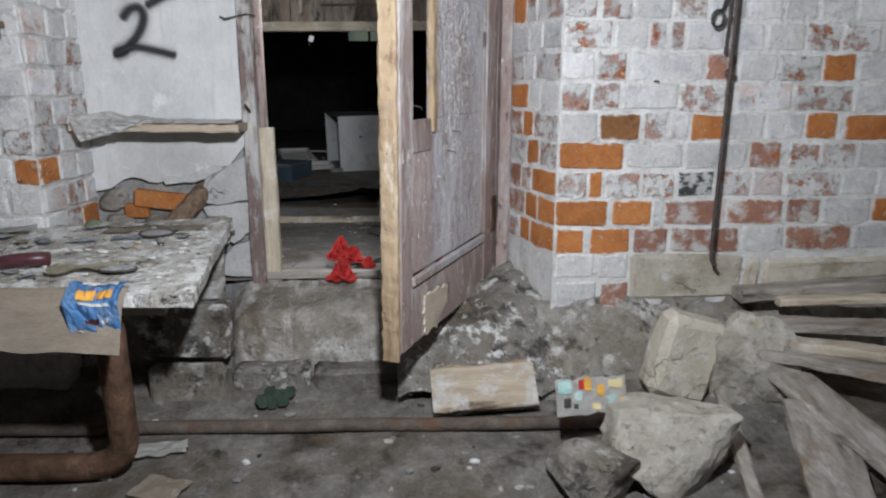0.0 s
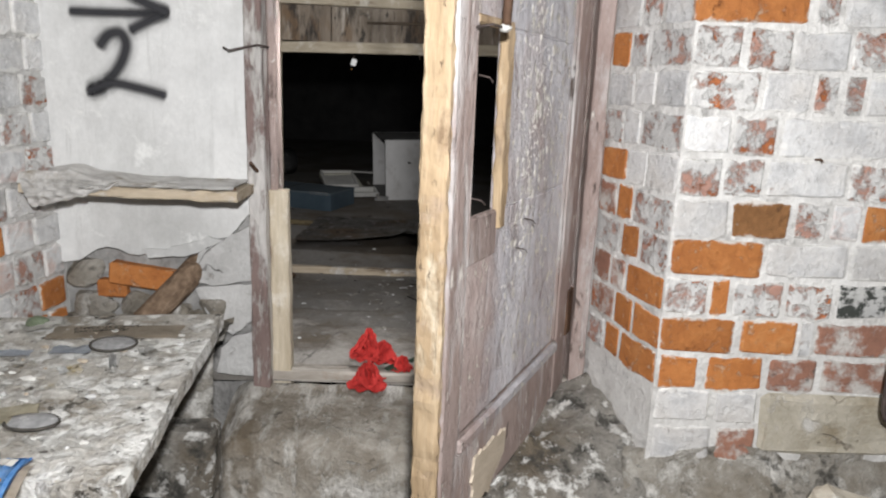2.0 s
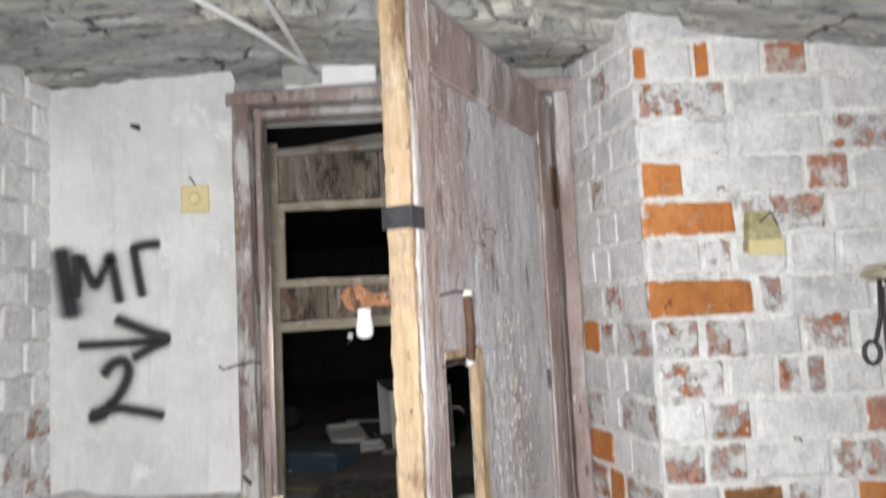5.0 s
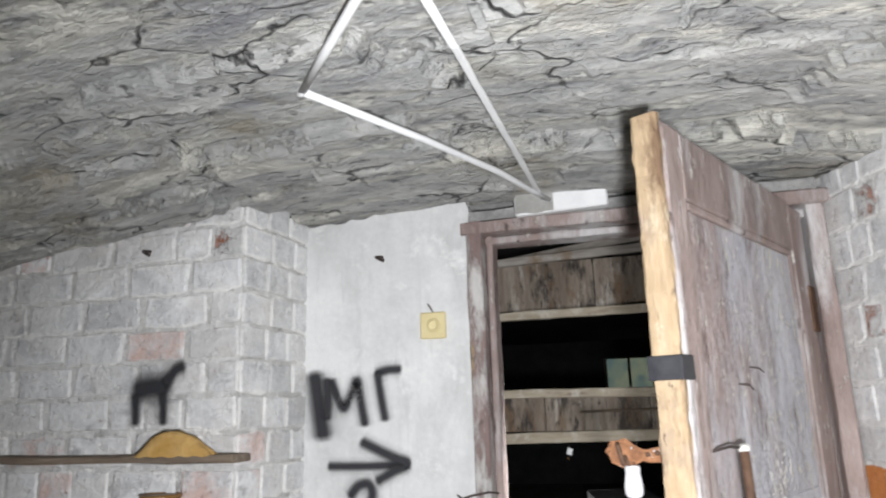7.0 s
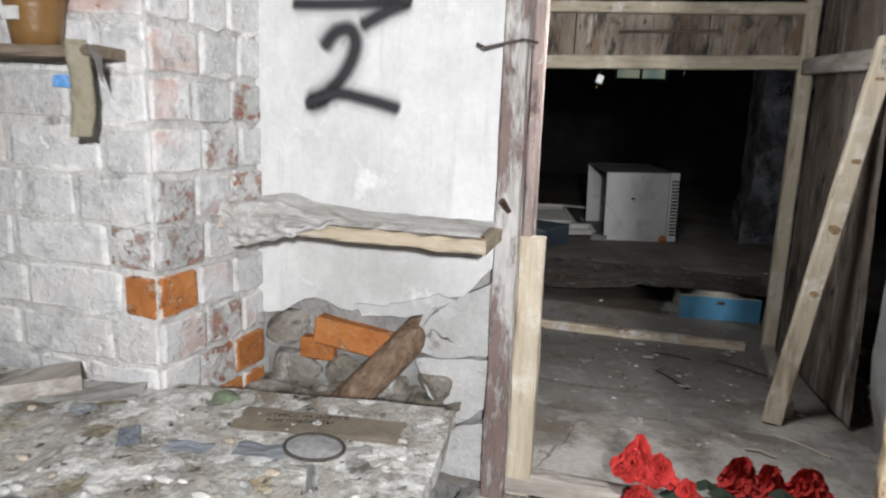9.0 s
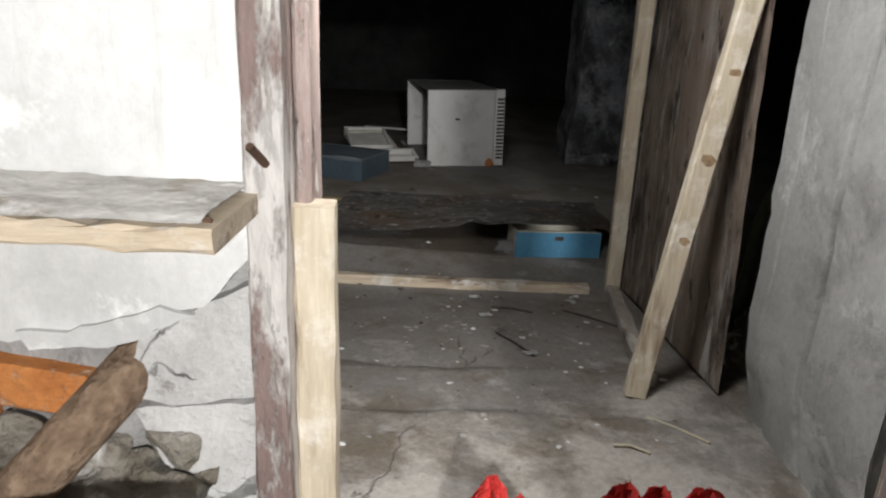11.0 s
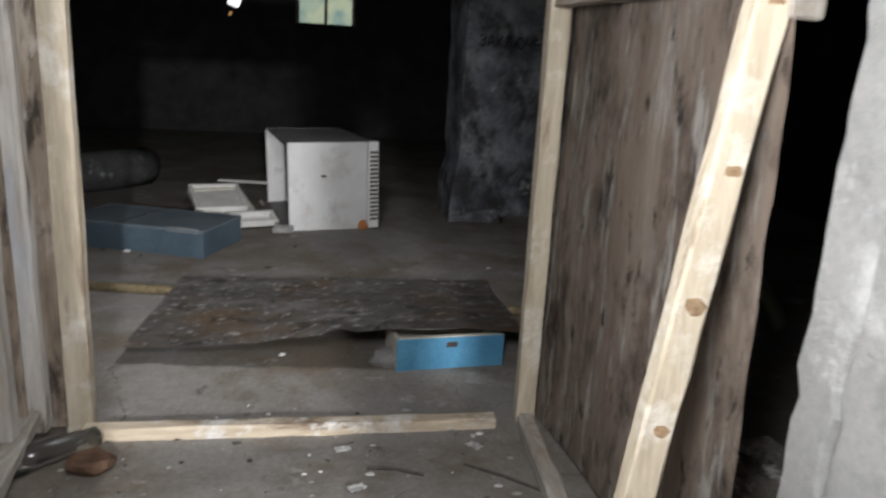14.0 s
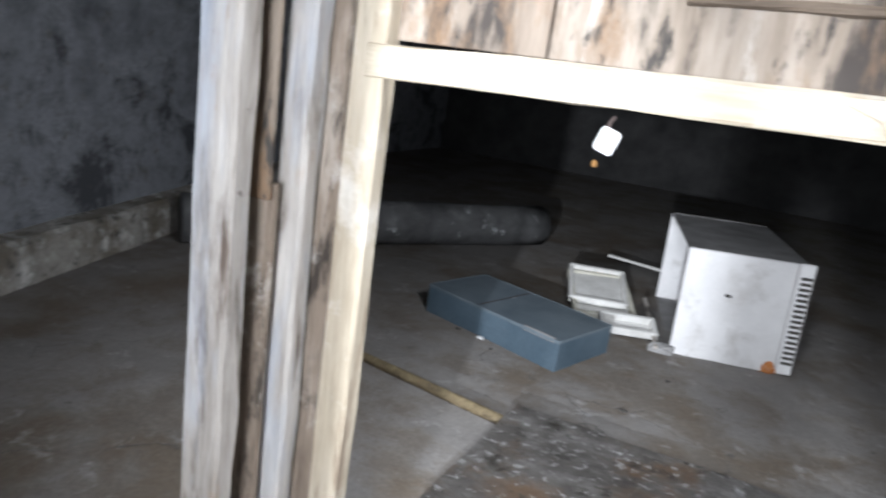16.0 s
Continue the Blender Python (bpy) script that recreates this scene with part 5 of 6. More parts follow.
bunch = thing("cloth_flowers", (0.02, 3.1, 0.46), "bunch of faded red cloth roses on the threshold", "flowers")
for k, (x, y, z, s) in enumerate(((-0.145, 3.05, 0.535, 0.095), (-0.135, 2.965, 0.462, 0.10), (-0.085, 3.07, 0.51, 0.075), (-0.02, 3.04, 0.48, 0.06), (0.115, 3.12, 0.505, 0.09), (0.19, 3.15, 0.49, 0.075), (0.275, 3.13, 0.495, 0.095), (-0.14, 3.06, 0.585, 0.04))):
    part("rose", rose(x, y, z, s, k + 1), M_RED, bunch, smooth=True)
for k, (x, y) in enumerate(((-0.05, 3.03), (0.03, 3.08), (0.06, 3.03), (0.2, 3.05))):
    part("leaf", surf(4, 4, lambda u, v: Vector((x + (u - 0.5) * 0.07 * (1 - abs(v - 0.5)), y + (v - 0.5) * 0.05, 0.475 + 0.02 * (0.5 - abs(u - 0.5)) + 0.012 * k))), M_LEAF, bunch)
part("stem", tube([(-0.1, 3.07, 0.475), (0.05, 3.13, 0.47), (0.27, 3.19, 0.465)], 0.004, 6), M_LEAF, bunch)

# ---- things in the cellar ----
# work table with a thick dirty top on bent tube legs
table = thing("work_table", (-1.2, 2.25, 0.05), "workbench with a dirty littered top on bent tube legs", "table")
TOP = [(-0.490, 1.907), (-0.540, 2.708), (-1.165, 2.628), (-1.19, 2.588), (-2.3, 2.588), (-2.3, 1.96), (-1.0, 1.955)]


def top_slab(poly, z0, z1, seed):
    bm = prism(ragged(poly, 0.05, 0.004, seed), z0, z1)
    for v in bm.verts:
        v.co = Vector((v.co.x, v.co.z, v.co.y + 0.082 * (v.co.z - 1.91)))
    bmesh.ops.triangulate(bm, faces=[f for f in bm.faces if len(f.verts) > 4])
    return bm


part("tabletop", top_slab(TOP, 0.664, 0.706, 4), M_TABLE, table)
part("apron", beam((-0.60, 2.02, 0.64), (-2.2, 2.03, 0.64), 0.03, 0.06), M_GREY["x"], table)
for x, s in ((-0.775, -1), (-2.1, 1)):
    pts = [(x, 2.02, 0.665), (x, 2.03, 0.45), (x, 2.04, 0.25)] + bend((x, 2.045, 0.20), (x, 2.05, 0.085), (x - 0.16, 2.06, 0.085), 8) + [(x - 0.5, 2.08, 0.085), (x - 0.9, 2.12, 0.09)]
    part("tube_leg", tube(pts if s < 0 else [(x, 2.5, 0.665), (x, 2.5, 0.1)], 0.044, 14), M_RUST, table, "bent rusty tube leg", smooth=True)

# litter on the table
rnd = random.Random(11)
ZT = lambda y: 0.707 + 0.082 * (y - 1.91)


def scrap(name, x, y, z, w, d, rz, material, label, cat, seed=1, crumple=0.006, group=""):
    m = Matrix.Translation((x, y, z)) @ Matrix.Rotation(radians(rz), 4, "Z")
    bm = surf(7, 6, lambda u, v: m @ Vector(((u - 0.5) * w * (1 + 0.1 * noise.noise(Vector((v * 5, seed, 0)))), (v - 0.5) * d * (1 + 0.15 * noise.noise(Vector((u * 5, seed, 3)))), 0.003 + crumple * (1 + noise.noise(Vector((u * 3, v * 3, seed)))))))
    bmesh.ops.solidify(bm, geom=list(bm.faces), thickness=0.0015)
    return solo(name, bm, material, label, cat, group)


scrap("magazine", -0.785, 2.55, ZT(2.55), 0.34, 0.10, 7, M_CARD, "yellowed printed page stuck to the table", "paper", 2, 0.002)
txt = thing("printed_lines", (-0.82, 2.55, ZT(2.55) + 0.010), "two lines of faded black capitals on the page", "print")
for k, line in enumerate(("СТРЕСС НА ДОРОГЕ:", "КАК ПОБОРОТЬ?")):
    cu = bpy.data.curves.new("words", "FONT")
    cu.body, cu.size, cu.extrude = line, 0.0165, 0.0004
    ob = new("words", cu)
    ob.data.materials.append(M_BLACKBITS)
    ob.parent = txt
    ob.matrix_parent_inverse = BASE[txt].inverted()
    ob.matrix_basis = Matrix.Translation((-0.895 + 0.012 * k, 2.535 - 0.022 * k, ZT(2.56) + 0.012)) @ Matrix.Rotation(radians(14), 4, "Z") @ Matrix.Rotation(radians(4), 4, "X")
scrap("grey_leaflet", -0.845, 2.43, ZT(2.43), 0.10, 0.05, 10, M_GREYPAPER, "grey-blue printed scrap on the table", "paper", 5)
lens = thing("goggle_lens", (-0.752, 2.46, ZT(2.46)), "round black-rimmed goggle lens lying on the table", "lens")
ring = [(-0.752 + 0.058 * math.cos(a), 2.46 + 0.043 * math.sin(a), ZT(2.46) + 0.014 + 0.0035 * math.sin(a)) for a in (i * 2 * math.pi / 28 for i in range(29))]
part("rim", tube(ring, 0.0035, 8), M_BLACKBITS, lens, smooth=True)


def lens_disc(cx, cy, rx, ry):
    """A shallow dome of glass inside the rim."""
    return surf(24, 6, lambda u, v: Vector((cx + rx * v * math.cos(u * 2 * math.pi), cy + ry * v * math.sin(u * 2 * math.pi), ZT(cy) + 0.014 + 0.082 * ry * v * math.sin(u * 2 * math.pi) + 0.006 * (1 - v * v))))


part("glass", lens_disc(-0.752, 2.46, 0.056, 0.041), M_LENSGREY, lens, "dusty grey lens", smooth=True)
lens2 = thing("goggle_lens", (-0.755, 2.09, ZT(2.1)), "round dark-rimmed lens lying near the table edge", "lens")
ring = [(-0.755 + 0.055 * math.cos(a), 2.09 + 0.035 * math.sin(a), ZT(2.1) + 0.012) for a in (i * 2 * math.pi / 24 for i in range(25))]
part("rim", tube(ring, 0.0035, 8), M_BLACKBITS, lens2, smooth=True)
part("glass", lens_disc(-0.755, 2.09, 0.053, 0.033), M_LENSGREY, lens2, "dusty grey lens", smooth=True)
scrap("leaflet_blue", -0.98, 2.40, ZT(2.4), 0.09, 0.04, 5, M_GREYPAPER, "faded blue strip of print on the table", "paper", 7)
scrap("yellow_wrapper", -0.86, 2.10, ZT(2.1), 0.20, 0.08, 15, M_RAG, "crumpled pale yellow wrapper on the table", "wrapper", 9, 0.014)
scrap("paper_scrap", -1.30, 2.52, ZT(2.5), 0.20, 0.10, 20, M_PAPER, "torn pale paper on the table", "paper", 12, 0.012, "paper scraps")
scrap("paper_scrap", -1.50, 2.42, ZT(2.5), 0.12, 0.09, -20, M_PAPER, "torn pale paper on the table", "paper", 13, 0.016, "paper scraps")
scrap("paper_scrap", -0.99, 2.56, ZT(2.56), 0.10, 0.07, 40, M_PAPER, "torn pale paper on the table", "paper", 14, 0.014, "paper scraps")
solo("glass_shard", lump((-1.01, 2.57, ZT(2.57) + 0.02), (0.07, 0.045, 0.03), 6, sub=2), M_HOSE, "dark green broken bottle glass on the table", "glass")
solo("plank_offcut", beam((-1.62, 2.30, ZT(2.3) + 0.035), (-1.36, 2.55, ZT(2.5) + 0.03), 0.10, 0.04, jit=0.003), M_GREY["y"], "old wooden offcut lying on the table", "wood")
bm = tube(bend((-1.14, 2.14, ZT(2.1) + 0.02), (-1.05, 2.10, ZT(2.1) + 0.045), (-0.985, 2.16, ZT(2.1) + 0.03), 8), 0.022, 12)
solo("maroon_dish", bm, M_DARKRED, "maroon curved plastic piece lying on the table", "plastic", smooth=True)
for k in range(34):
    x, y = rnd.uniform(-1.7, -0.62), rnd.uniform(1.99, 2.54)
    scrap("paper_shred", x, y, ZT(y) + 0.001, rnd.uniform(0.02, 0.09), rnd.uniform(0.015, 0.05), rnd.uniform(0, 180), (M_PAPER, M_WHITEBITS, M_RAG, M_GREYPAPER, M_TABLE, M_PAPER)[k % 6], "torn shred of old paper on the table", "paper", 40 + k, 0.007, "paper shreds on the table")
for k in range(150):
    x, y = rnd.uniform(-1.9, -0.58), rnd.uniform(1.97, 2.56)
    s = rnd.uniform(0.005, 0.022)
    solo("crumb", lump((x, y, ZT(y) + s * 0.25), (s * rnd.uniform(0.8, 1.8), s, s * 0.6), k, sub=1), (M_WHITEBITS, M_PAPER, M_TABLE, M_CARD)[k % 4], "loose crumb of plaster on the table", "crumb", "crumbs on the table")

# cardboard flap and blue wrapper hanging over the table's front edge
def flap(u, v):
    x = -1.62 + u * 0.95
    drop = v * (0.11 + 0.05 * u + 0.015 * noise.noise(Vector((u * 9, 1, 1))))
    return Vector((x, 1.945 - 0.06 * smoothstep(0, 0.3, v) - 0.05 * u * v - 0.02 * v, 0.722 - drop * smoothstep(0.0, 0.25, v) + 0.008 * noise.noise(Vector((u * 6, v * 3, 2)))))


bm = surf(30, 12, flap)
bmesh.ops.solidify(bm, geom=list(bm.faces), thickness=0.004)
solo("cardboard_flap", bm, M_CARD, "torn cardboard hanging over the table edge", "cardboard")
def wrap_pt(u, v):
    x = -0.83 + u * 0.155
    q = Vector((u * 3.2, v * 3.2, 3))
    fold = 0.016 * abs(noise.noise(q)) + 0.010 * abs(noise.noise(q * 2.3)) - 0.010 * math.sin(u * 3.1)
    return Vector((x + 0.03 * v - 0.02 * v * u, 1.955 - 0.11 * smoothstep(0.05, 0.5, v) - fold, 0.732 - 0.115 * smoothstep(0.2, 1, v) + fold))


pack = thing("snack_wrapper", (-0.75, 1.88, 0.66), "crumpled blue plastic wrapper with yellow print", "wrapper")
bm = surf(20, 20, wrap_pt)
bmesh.ops.solidify(bm, geom=list(bm.faces), thickness=0.0015)
part("film", bm, M_BLUEPACK, pack)
for u0, u1, v0, v1, mt in ((0.20, 0.88, 0.10, 0.20, M_PAPER), (0.22, 0.52, 0.30, 0.42, M_ORPACK), (0.56, 0.86, 0.30, 0.40, M_ORPACK), (0.30, 0.82, 0.46, 0.50, M_PAPER), (0.34, 0.60, 0.68, 0.75, M_DARKRED), (0.64, 0.78, 0.68, 0.74, M_PAPER), (0.14, 0.4, 0.90, 0.99, M_PAPER)):
    bm = surf(12, 6, lambda u, v: wrap_pt(u0 + (u1 - u0) * u, v0 + (v1 - v0) * v) + Vector((0, -0.004, 0.003)))
    part("print", bm, mt, pack)

# niche shelf
shelf = thing("niche_shelf", (-0.83, 2.86, 1.08), "dusty plank shelf wedged across the niche", "shelf")
part("plank", beam((-1.145, 2.865, 1.118), (-0.505, 2.862, 1.112), 0.20, 0.03, segs=18, jit=0.003), M_GREYPALE, shelf)
def crumbs_pt(u, v):
    x = -1.15 + u * 0.63
    p = Vector((x * 14, v * 3, 1))
    rim = smoothstep(0.0, 0.12, v)
    z = 1.1335 + rim * (0.004 + 0.007 * abs(noise.noise(p)) + 0.004 * abs(noise.noise(p * 3.1))) + 0.022 * smoothstep(0.62, 0.2, u) * rim * (0.8 + noise.noise(p * 0.7))
    return Vector((x, 2.766 + 0.01 * noise.noise(Vector((x * 17, 1, 1))) + v * 0.20, z))


film = part("dust_layer", surf(90, 24, crumbs_pt), M_FILM, shelf, "layer of grey dust and plaster crumbs")
bm = surf(34, 18, lambda u, v: Vector((-1.13 + 0.26 * u + 0.03 * v, 2.752 - 0.012 * math.sin(v * 3) + 0.012 * noise.noise(Vector((u * 9, v * 5, 4))), 1.15 - (0.085 * (1 - u) ** 0.7 + 0.012 * noise.noise(Vector((u * 11, 2, 2)))) * v)))
part("film_fold", bm, M_FILM, shelf, "dirty plastic film hanging over the edge")
part("bracket", tube([(-0.52, 2.79, 1.13), (-0.525, 2.85, 1.10), (-0.53, 2.95, 1.085)], 0.006, 6), M_RUST, shelf)
part("nail", tube([(-0.50, 2.90, 1.20), (-0.49, 2.94, 1.17)], 0.006, 6), M_RUST, shelf)
# niche hole
solo("loose_brick", box(-0.108, 0.108, -0.03, 0.06, -0.037, 0.037, bevel=0.006, m=Matrix.Translation((-0.893, 2.995, 0.797)) @ Matrix.Rotation(radians(7), 4, "Y")), M_ORANGE, "bare orange brick showing in the broken wall", "brick")
solo("loose_brick", box(-0.05, 0.05, -0.02, 0.06, -0.03, 0.03, bevel=0.006, m=Matrix.Translation((-1.0, 3.0, 0.75))), M_ORANGE, "bare orange brick end in the broken wall", "brick")
for k, (x, z, s) in enumerate(((-1.09, 0.80, 0.12), (-1.06, 0.68, 0.14), (-0.92, 0.70, 0.12), (-0.80, 0.66, 0.12), (-1.1, 0.58, 0.13), (-0.66, 0.69, 0.1))):
    solo("wall_stone", lump((x, 3.0, z), (s, 0.07, s * 0.8), 40 + k), M_PLINTH, "grey lump of broken mortar in the wall", "stone", "stones in the broken wall")
solo("drain_pipe", tube([(-0.69, 3.04, 0.865), (-0.755, 2.965, 0.785), (-0.82, 2.905, 0.71), (-0.875, 2.86, 0.65)], 0.043, 16), M_RUSTLIGHT, "scaly rusted pipe slanting out of the wall", "pipe", smooth=True)

# switch and conduits
sw = thing("light_switch", (-0.655, 2.955, 2.03), "yellowed square light switch with round button", "switch")
part("plate", box(-0.705, -0.614, 2.952, 2.972, 2.057, 2.149, bevel=0.004), M_YELLOW, sw)
part("ring", tube([(-0.657 + 0.021 * math.cos(a), 2.949, 2.103 + 0.021 * math.sin(a)) for a in (i * math.pi / 9 for i in range(19))], 0.004, 6), M_YELLOW, sw)
part("button", tube([(-0.657, 2.955, 2.103), (-0.657, 2.944, 2.103)], 0.014, 14), M_YELLOW, sw)
part("wire", tube([(-0.66, 2.965, 2.148), (-0.665, 2.955, 2.163), (-0.675, 2.95, 2.178)], 0.003, 6), M_DARKIRON, sw)
jb = thing("cable_duct", (-0.2, 2.95, 2.47), "white plastic duct piece over the door", "duct")
part("body", box(-0.35, -0.035, 2.935, 3.0, 2.465, 2.535, bevel=0.006, m=Matrix.Translation((-0.2, 2.97, 2.5)) @ Matrix.Rotation(radians(-2), 4, "Y") @ Matrix.Translation((0.2, -2.97, -2.5))), M_PVC, jb, "dented white duct")
part("flap", sheet(8, 6, lambda u, v: Vector((-0.345 + 0.13 * u, 2.93 - 0.008 * math.sin(u * 3), 2.462 + 0.07 * v + 0.004 * math.sin(u * 9))), 0.002), M_PAPER, jb, "torn tape")
Z = lambda x, y: vault(x) - 0.035
cond = thing("conduit", (-0.5, 2.5, 2.5), "bent white electrical conduit under the vault", "conduit")
part("tube_run", tube([(-0.23, 2.93, 2.505), (-0.265, 2.80, 2.50), (-0.33, 2.58, 2.50), (-0.464, 2.26, 2.50), (-0.63, 1.914, 2.50)], 0.0095, 10), M_PVC, cond, smooth=True)
part("tube_run", tube([(-0.63, 1.914, 2.50), (-0.494, 1.759, 2.50), (-0.25, 1.48, 2.50), (0.1, 1.0, 2.50)], 0.0095, 10), M_PVC, cond, smooth=True)
part("elbow", lump((-0.63, 1.914, 2.50), (0.024, 0.024, 0.022), 2, sub=2), M_PVC, cond)
solo("flat_cable", beam((-0.248, 2.93, 2.505), (-0.268, 1.836, 2.50), 0.017, 0.008, segs=14, jit=0.001, bev=0.003), M_PVC, "flat white cable strip along the vault", "cable")
part("cable_tail", beam((-0.268, 1.836, 2.50), (-0.285, 1.2, 2.50), 0.017, 0.008, segs=8, jit=0.001, bev=0.003), M_PVC, cond)
for k, (x, z) in enumerate(((-0.85, 2.365), (-1.55, 2.47 - 0.1))):
    solo("wall_hook", tube([(x, 2.975 if k == 0 else 2.61, z), (x - 0.015, 2.95 if k == 0 else 2.58, z - 0.004), (x + 0.015, 2.94 if k == 0 else 2.57, z - 0.02)], 0.007, 8), M_DARKIRON, "rusty bent pin in the wall", "hook")

# shelves on the left brick wall
def wall_shelf(x0, x1, z, y0, name_label, seed):
    s = thing("wall_shelf", ((x0 + x1) / 2, 2.5, z), name_label, "shelf", "shelves on the brick wall")
    part("plank", beam((x0, (y0 + WALL_Y) / 2, z), (x1, (y0 + WALL_Y) / 2, z + 0.004), WALL_Y - y0, 0.022, segs=16, jit=0.003, seed=seed), M_SHELFW, s)
    return s


wall_shelf(-2.9, -1.14, 1.69, 2.50, "narrow weathered plank shelf", 1)
wall_shelf(-2.9, -1.24, 1.475, 2.505, "narrow weathered plank shelf hung with rags", 2)
bm = surf(24, 12, lambda u, v: Vector((-1.47 + u * 0.25, 2.52 + 0.07 * (v - 0.5), 1.704 + 0.085 * math.sin(math.pi * u) ** 0.7 * math.sin(math.pi * v) ** 0.5 * (1 - 0.3 * u) + 0.012 * noise.noise(Vector((u * 5, v * 5, 1))))))
solo("ochre_cloth", bm, M_OCHRE, "folded ochre cloth cap lying on the shelf", "cloth", smooth=True)
pot = thing("flower_pot", (-1.415, 2.52, 1.488), "brown glazed tapered pot standing on the shelf", "pot")
bm = tube([(-1.412, 2.55, 1.489), (-1.412, 2.55, 1.52), (-1.412, 2.55, 1.56), (-1.412, 2.55, 1.588)], 0.044, 20, taper=1.36)
part("body", bm, M_TAN, pot, smooth=True)
part("rim", tube([(-1.412 + 0.058 * math.cos(a), 2.55 + 0.058 * math.sin(a), 1.586) for a in (i * math.pi / 12 for i in range(25))], 0.005, 6), M_TAN, pot, smooth=True)
part("sticker", box(-1.43, -1.395, 2.489, 2.495, 1.535, 1.56, bevel=0), M_PAPER, pot)
bm = surf(8, 14, lambda u, v: Vector((-1.275 + 0.05 * (u - 0.5) + 0.012 * math.sin(v * 3), 2.50 - 0.012 * math.sin(u * 6) + 0.008 * noise.noise(Vector((u * 5, v * 6, 2))), 1.50 - 0.185 * v)))
bmesh.ops.solidify(bm, geom=list(bm.faces), thickness=0.006)
solo("hanging_glove", bm, M_RAG, "yellowed stiff rag strip hanging off the shelf", "rag", smooth=True)
bm = surf(8, 8, lambda u, v: Vector((-1.25 + 0.05 * u, 2.505 - 0.02 * u, 1.495 - 0.03 * u - 0.05 * v * u)))
solo("dark_strip", bm, M_BOXTOP, "dark grey strap end hanging off the shelf", "strap")
bm = surf(8, 10, lambda u, v: Vector((-1.64 + 0.11 * u, 2.49 - 0.01 * math.sin(u * 5), 1.485 - v * (0.09 + 0.045 * (1 - abs(2 * u - 0.9))))))
bmesh.ops.solidify(bm, geom=list(bm.faces), thickness=0.006)
solo("hanging_rag", bm, M_RAG, "brownish rag hanging off the shelf", "rag")
solo("string_loop", tube([(-1.54, 2.45, 1.49), (-1.535, 2.44, 1.45), (-1.52, 2.44, 1.43), (-1.505, 2.445, 1.46), (-1.51, 2.45, 1.49)], 0.006, 6), M_PAPER, "loop of white string tied to the shelf", "string")
solo("blue_sticker", prism([(-1.42, 1.435), (-1.385, 1.438), (-1.38, 1.41), (-1.425, 1.412)], 2.592, 2.596), M_BLUEPACK, "torn blue sticker on the brick wall", "sticker")
solo("black_knob", lump((-2.0, 2.585, 1.22), (0.055, 0.04, 0.075), 3), M_TAPE, "black round knob on the brick wall", "knob")

# on the right brick wall
bracket = thing("crowbar", (1.33, 2.5, 0.62), "dark iron bar with a hooked end hanging by the wall", "iron bar")
part("bar", tube([(1.352, 2.545, 1.75), (1.345, 2.515, 1.6), (1.338, 2.505, 1.25), (1.333, 2.50, 0.85)] + bend((1.328, 2.49, 0.70), (1.318, 2.482, 0.61), (1.345, 2.475, 0.603), 5), 0.0078, 10), M_DARKIRON, bracket, smooth=True)
part("ring", tube([(1.342 + 0.016 * math.cos(a), 2.513, 1.33 + 0.016 * math.sin(a)) for a in (i * math.pi / 6 for i in range(13))], 0.004, 6), M_DARKIRON, bracket)
loop = [(1.335, 2.55, 1.72), (1.325, 2.545, 1.62), (1.305, 2.54, 1.56)] + [(1.29 + 0.022 * math.cos(a), 2.54, 1.525 + 0.03 * math.sin(a)) for a in (1.2 + i * 6.0 / 12 for i in range(13))]
solo("cable_loop", tube(loop, 0.006, 8), M_TAPE, "black cable with a looped end hanging on the wall", "cable", smooth=True)
solo("flat_hook", beam((1.345, 2.555, 1.70), (1.335, 2.55, 1.40), 0.012, 0.006), M_DARKIRON, "flat iron strap hanging on the wall", "strap")
solo("wall_bracket", lump((1.36, 2.57, 1.735), (0.12, 0.08, 0.055), 14), M_RAG, "crumpled pale bracket on the wall", "bracket")
so = thing("broken_socket", (1.045, 2.57, 1.80), "smashed yellow-green wall socket", "socket")
part("base", prism(ragged([(0.995, 1.81), (1.088, 1.805), (1.09, 1.87), (1.055, 1.922), (1.008, 1.922)], 0.02, 0.003, 6), 2.565, 2.60), M_OLIVE, so)
part("plate", prism([(0.994, 1.803), (1.092, 1.80), (1.09, 1.842), (0.997, 1.842)], 2.556, 2.566), M_YELLOW, so)
part("wire", tube([(1.03, 2.56, 1.89), (1.055, 2.545, 1.915), (1.075, 2.55, 1.88)], 0.003, 6), M_DARKIRON, so)
for k, (x, z) in enumerate(((1.09, 1.30), (0.94, 1.995))):
    solo("wall_pin", tube([(x, 2.60, z), (x + 0.005, 2.582, z + 0.003), (x + 0.012, 2.58, z - 0.004)], 0.003, 6), M_RUST, "rusty pin in the brick wall", "pin", "pins in the wall")

# floor of the cellar: pipe, boards and stones
solo("floor_pipe", tube([Vector((-2.6, 2.40, 0.082)).lerp(Vector((1.5, 2.22, 0.072)), i / 16) + 0.006 * noise.noise_vector(Vector((i * 1.7, 0, 1))) for i in range(17)], 0.025, 12), M_PIPE, "long rusty pipe lying on the dirt floor", "pipe", smooth=True)
solo("wood_block", beam((0.225, 2.37, 0.155), (0.62, 2.37, 0.175), 0.17, 0.06, up=(0.05, -0.75, 0.65), segs=8, jit=0.003, bev=0.006), M_GREYPALE, "pale wooden board leaning on the pipe", "board")
solo("yellow_edge", beam((0.245, 2.43, 0.222), (0.60, 2.43, 0.245), 0.03, 0.012), M_RAW, "yellow splintered strip on the board", "wood")
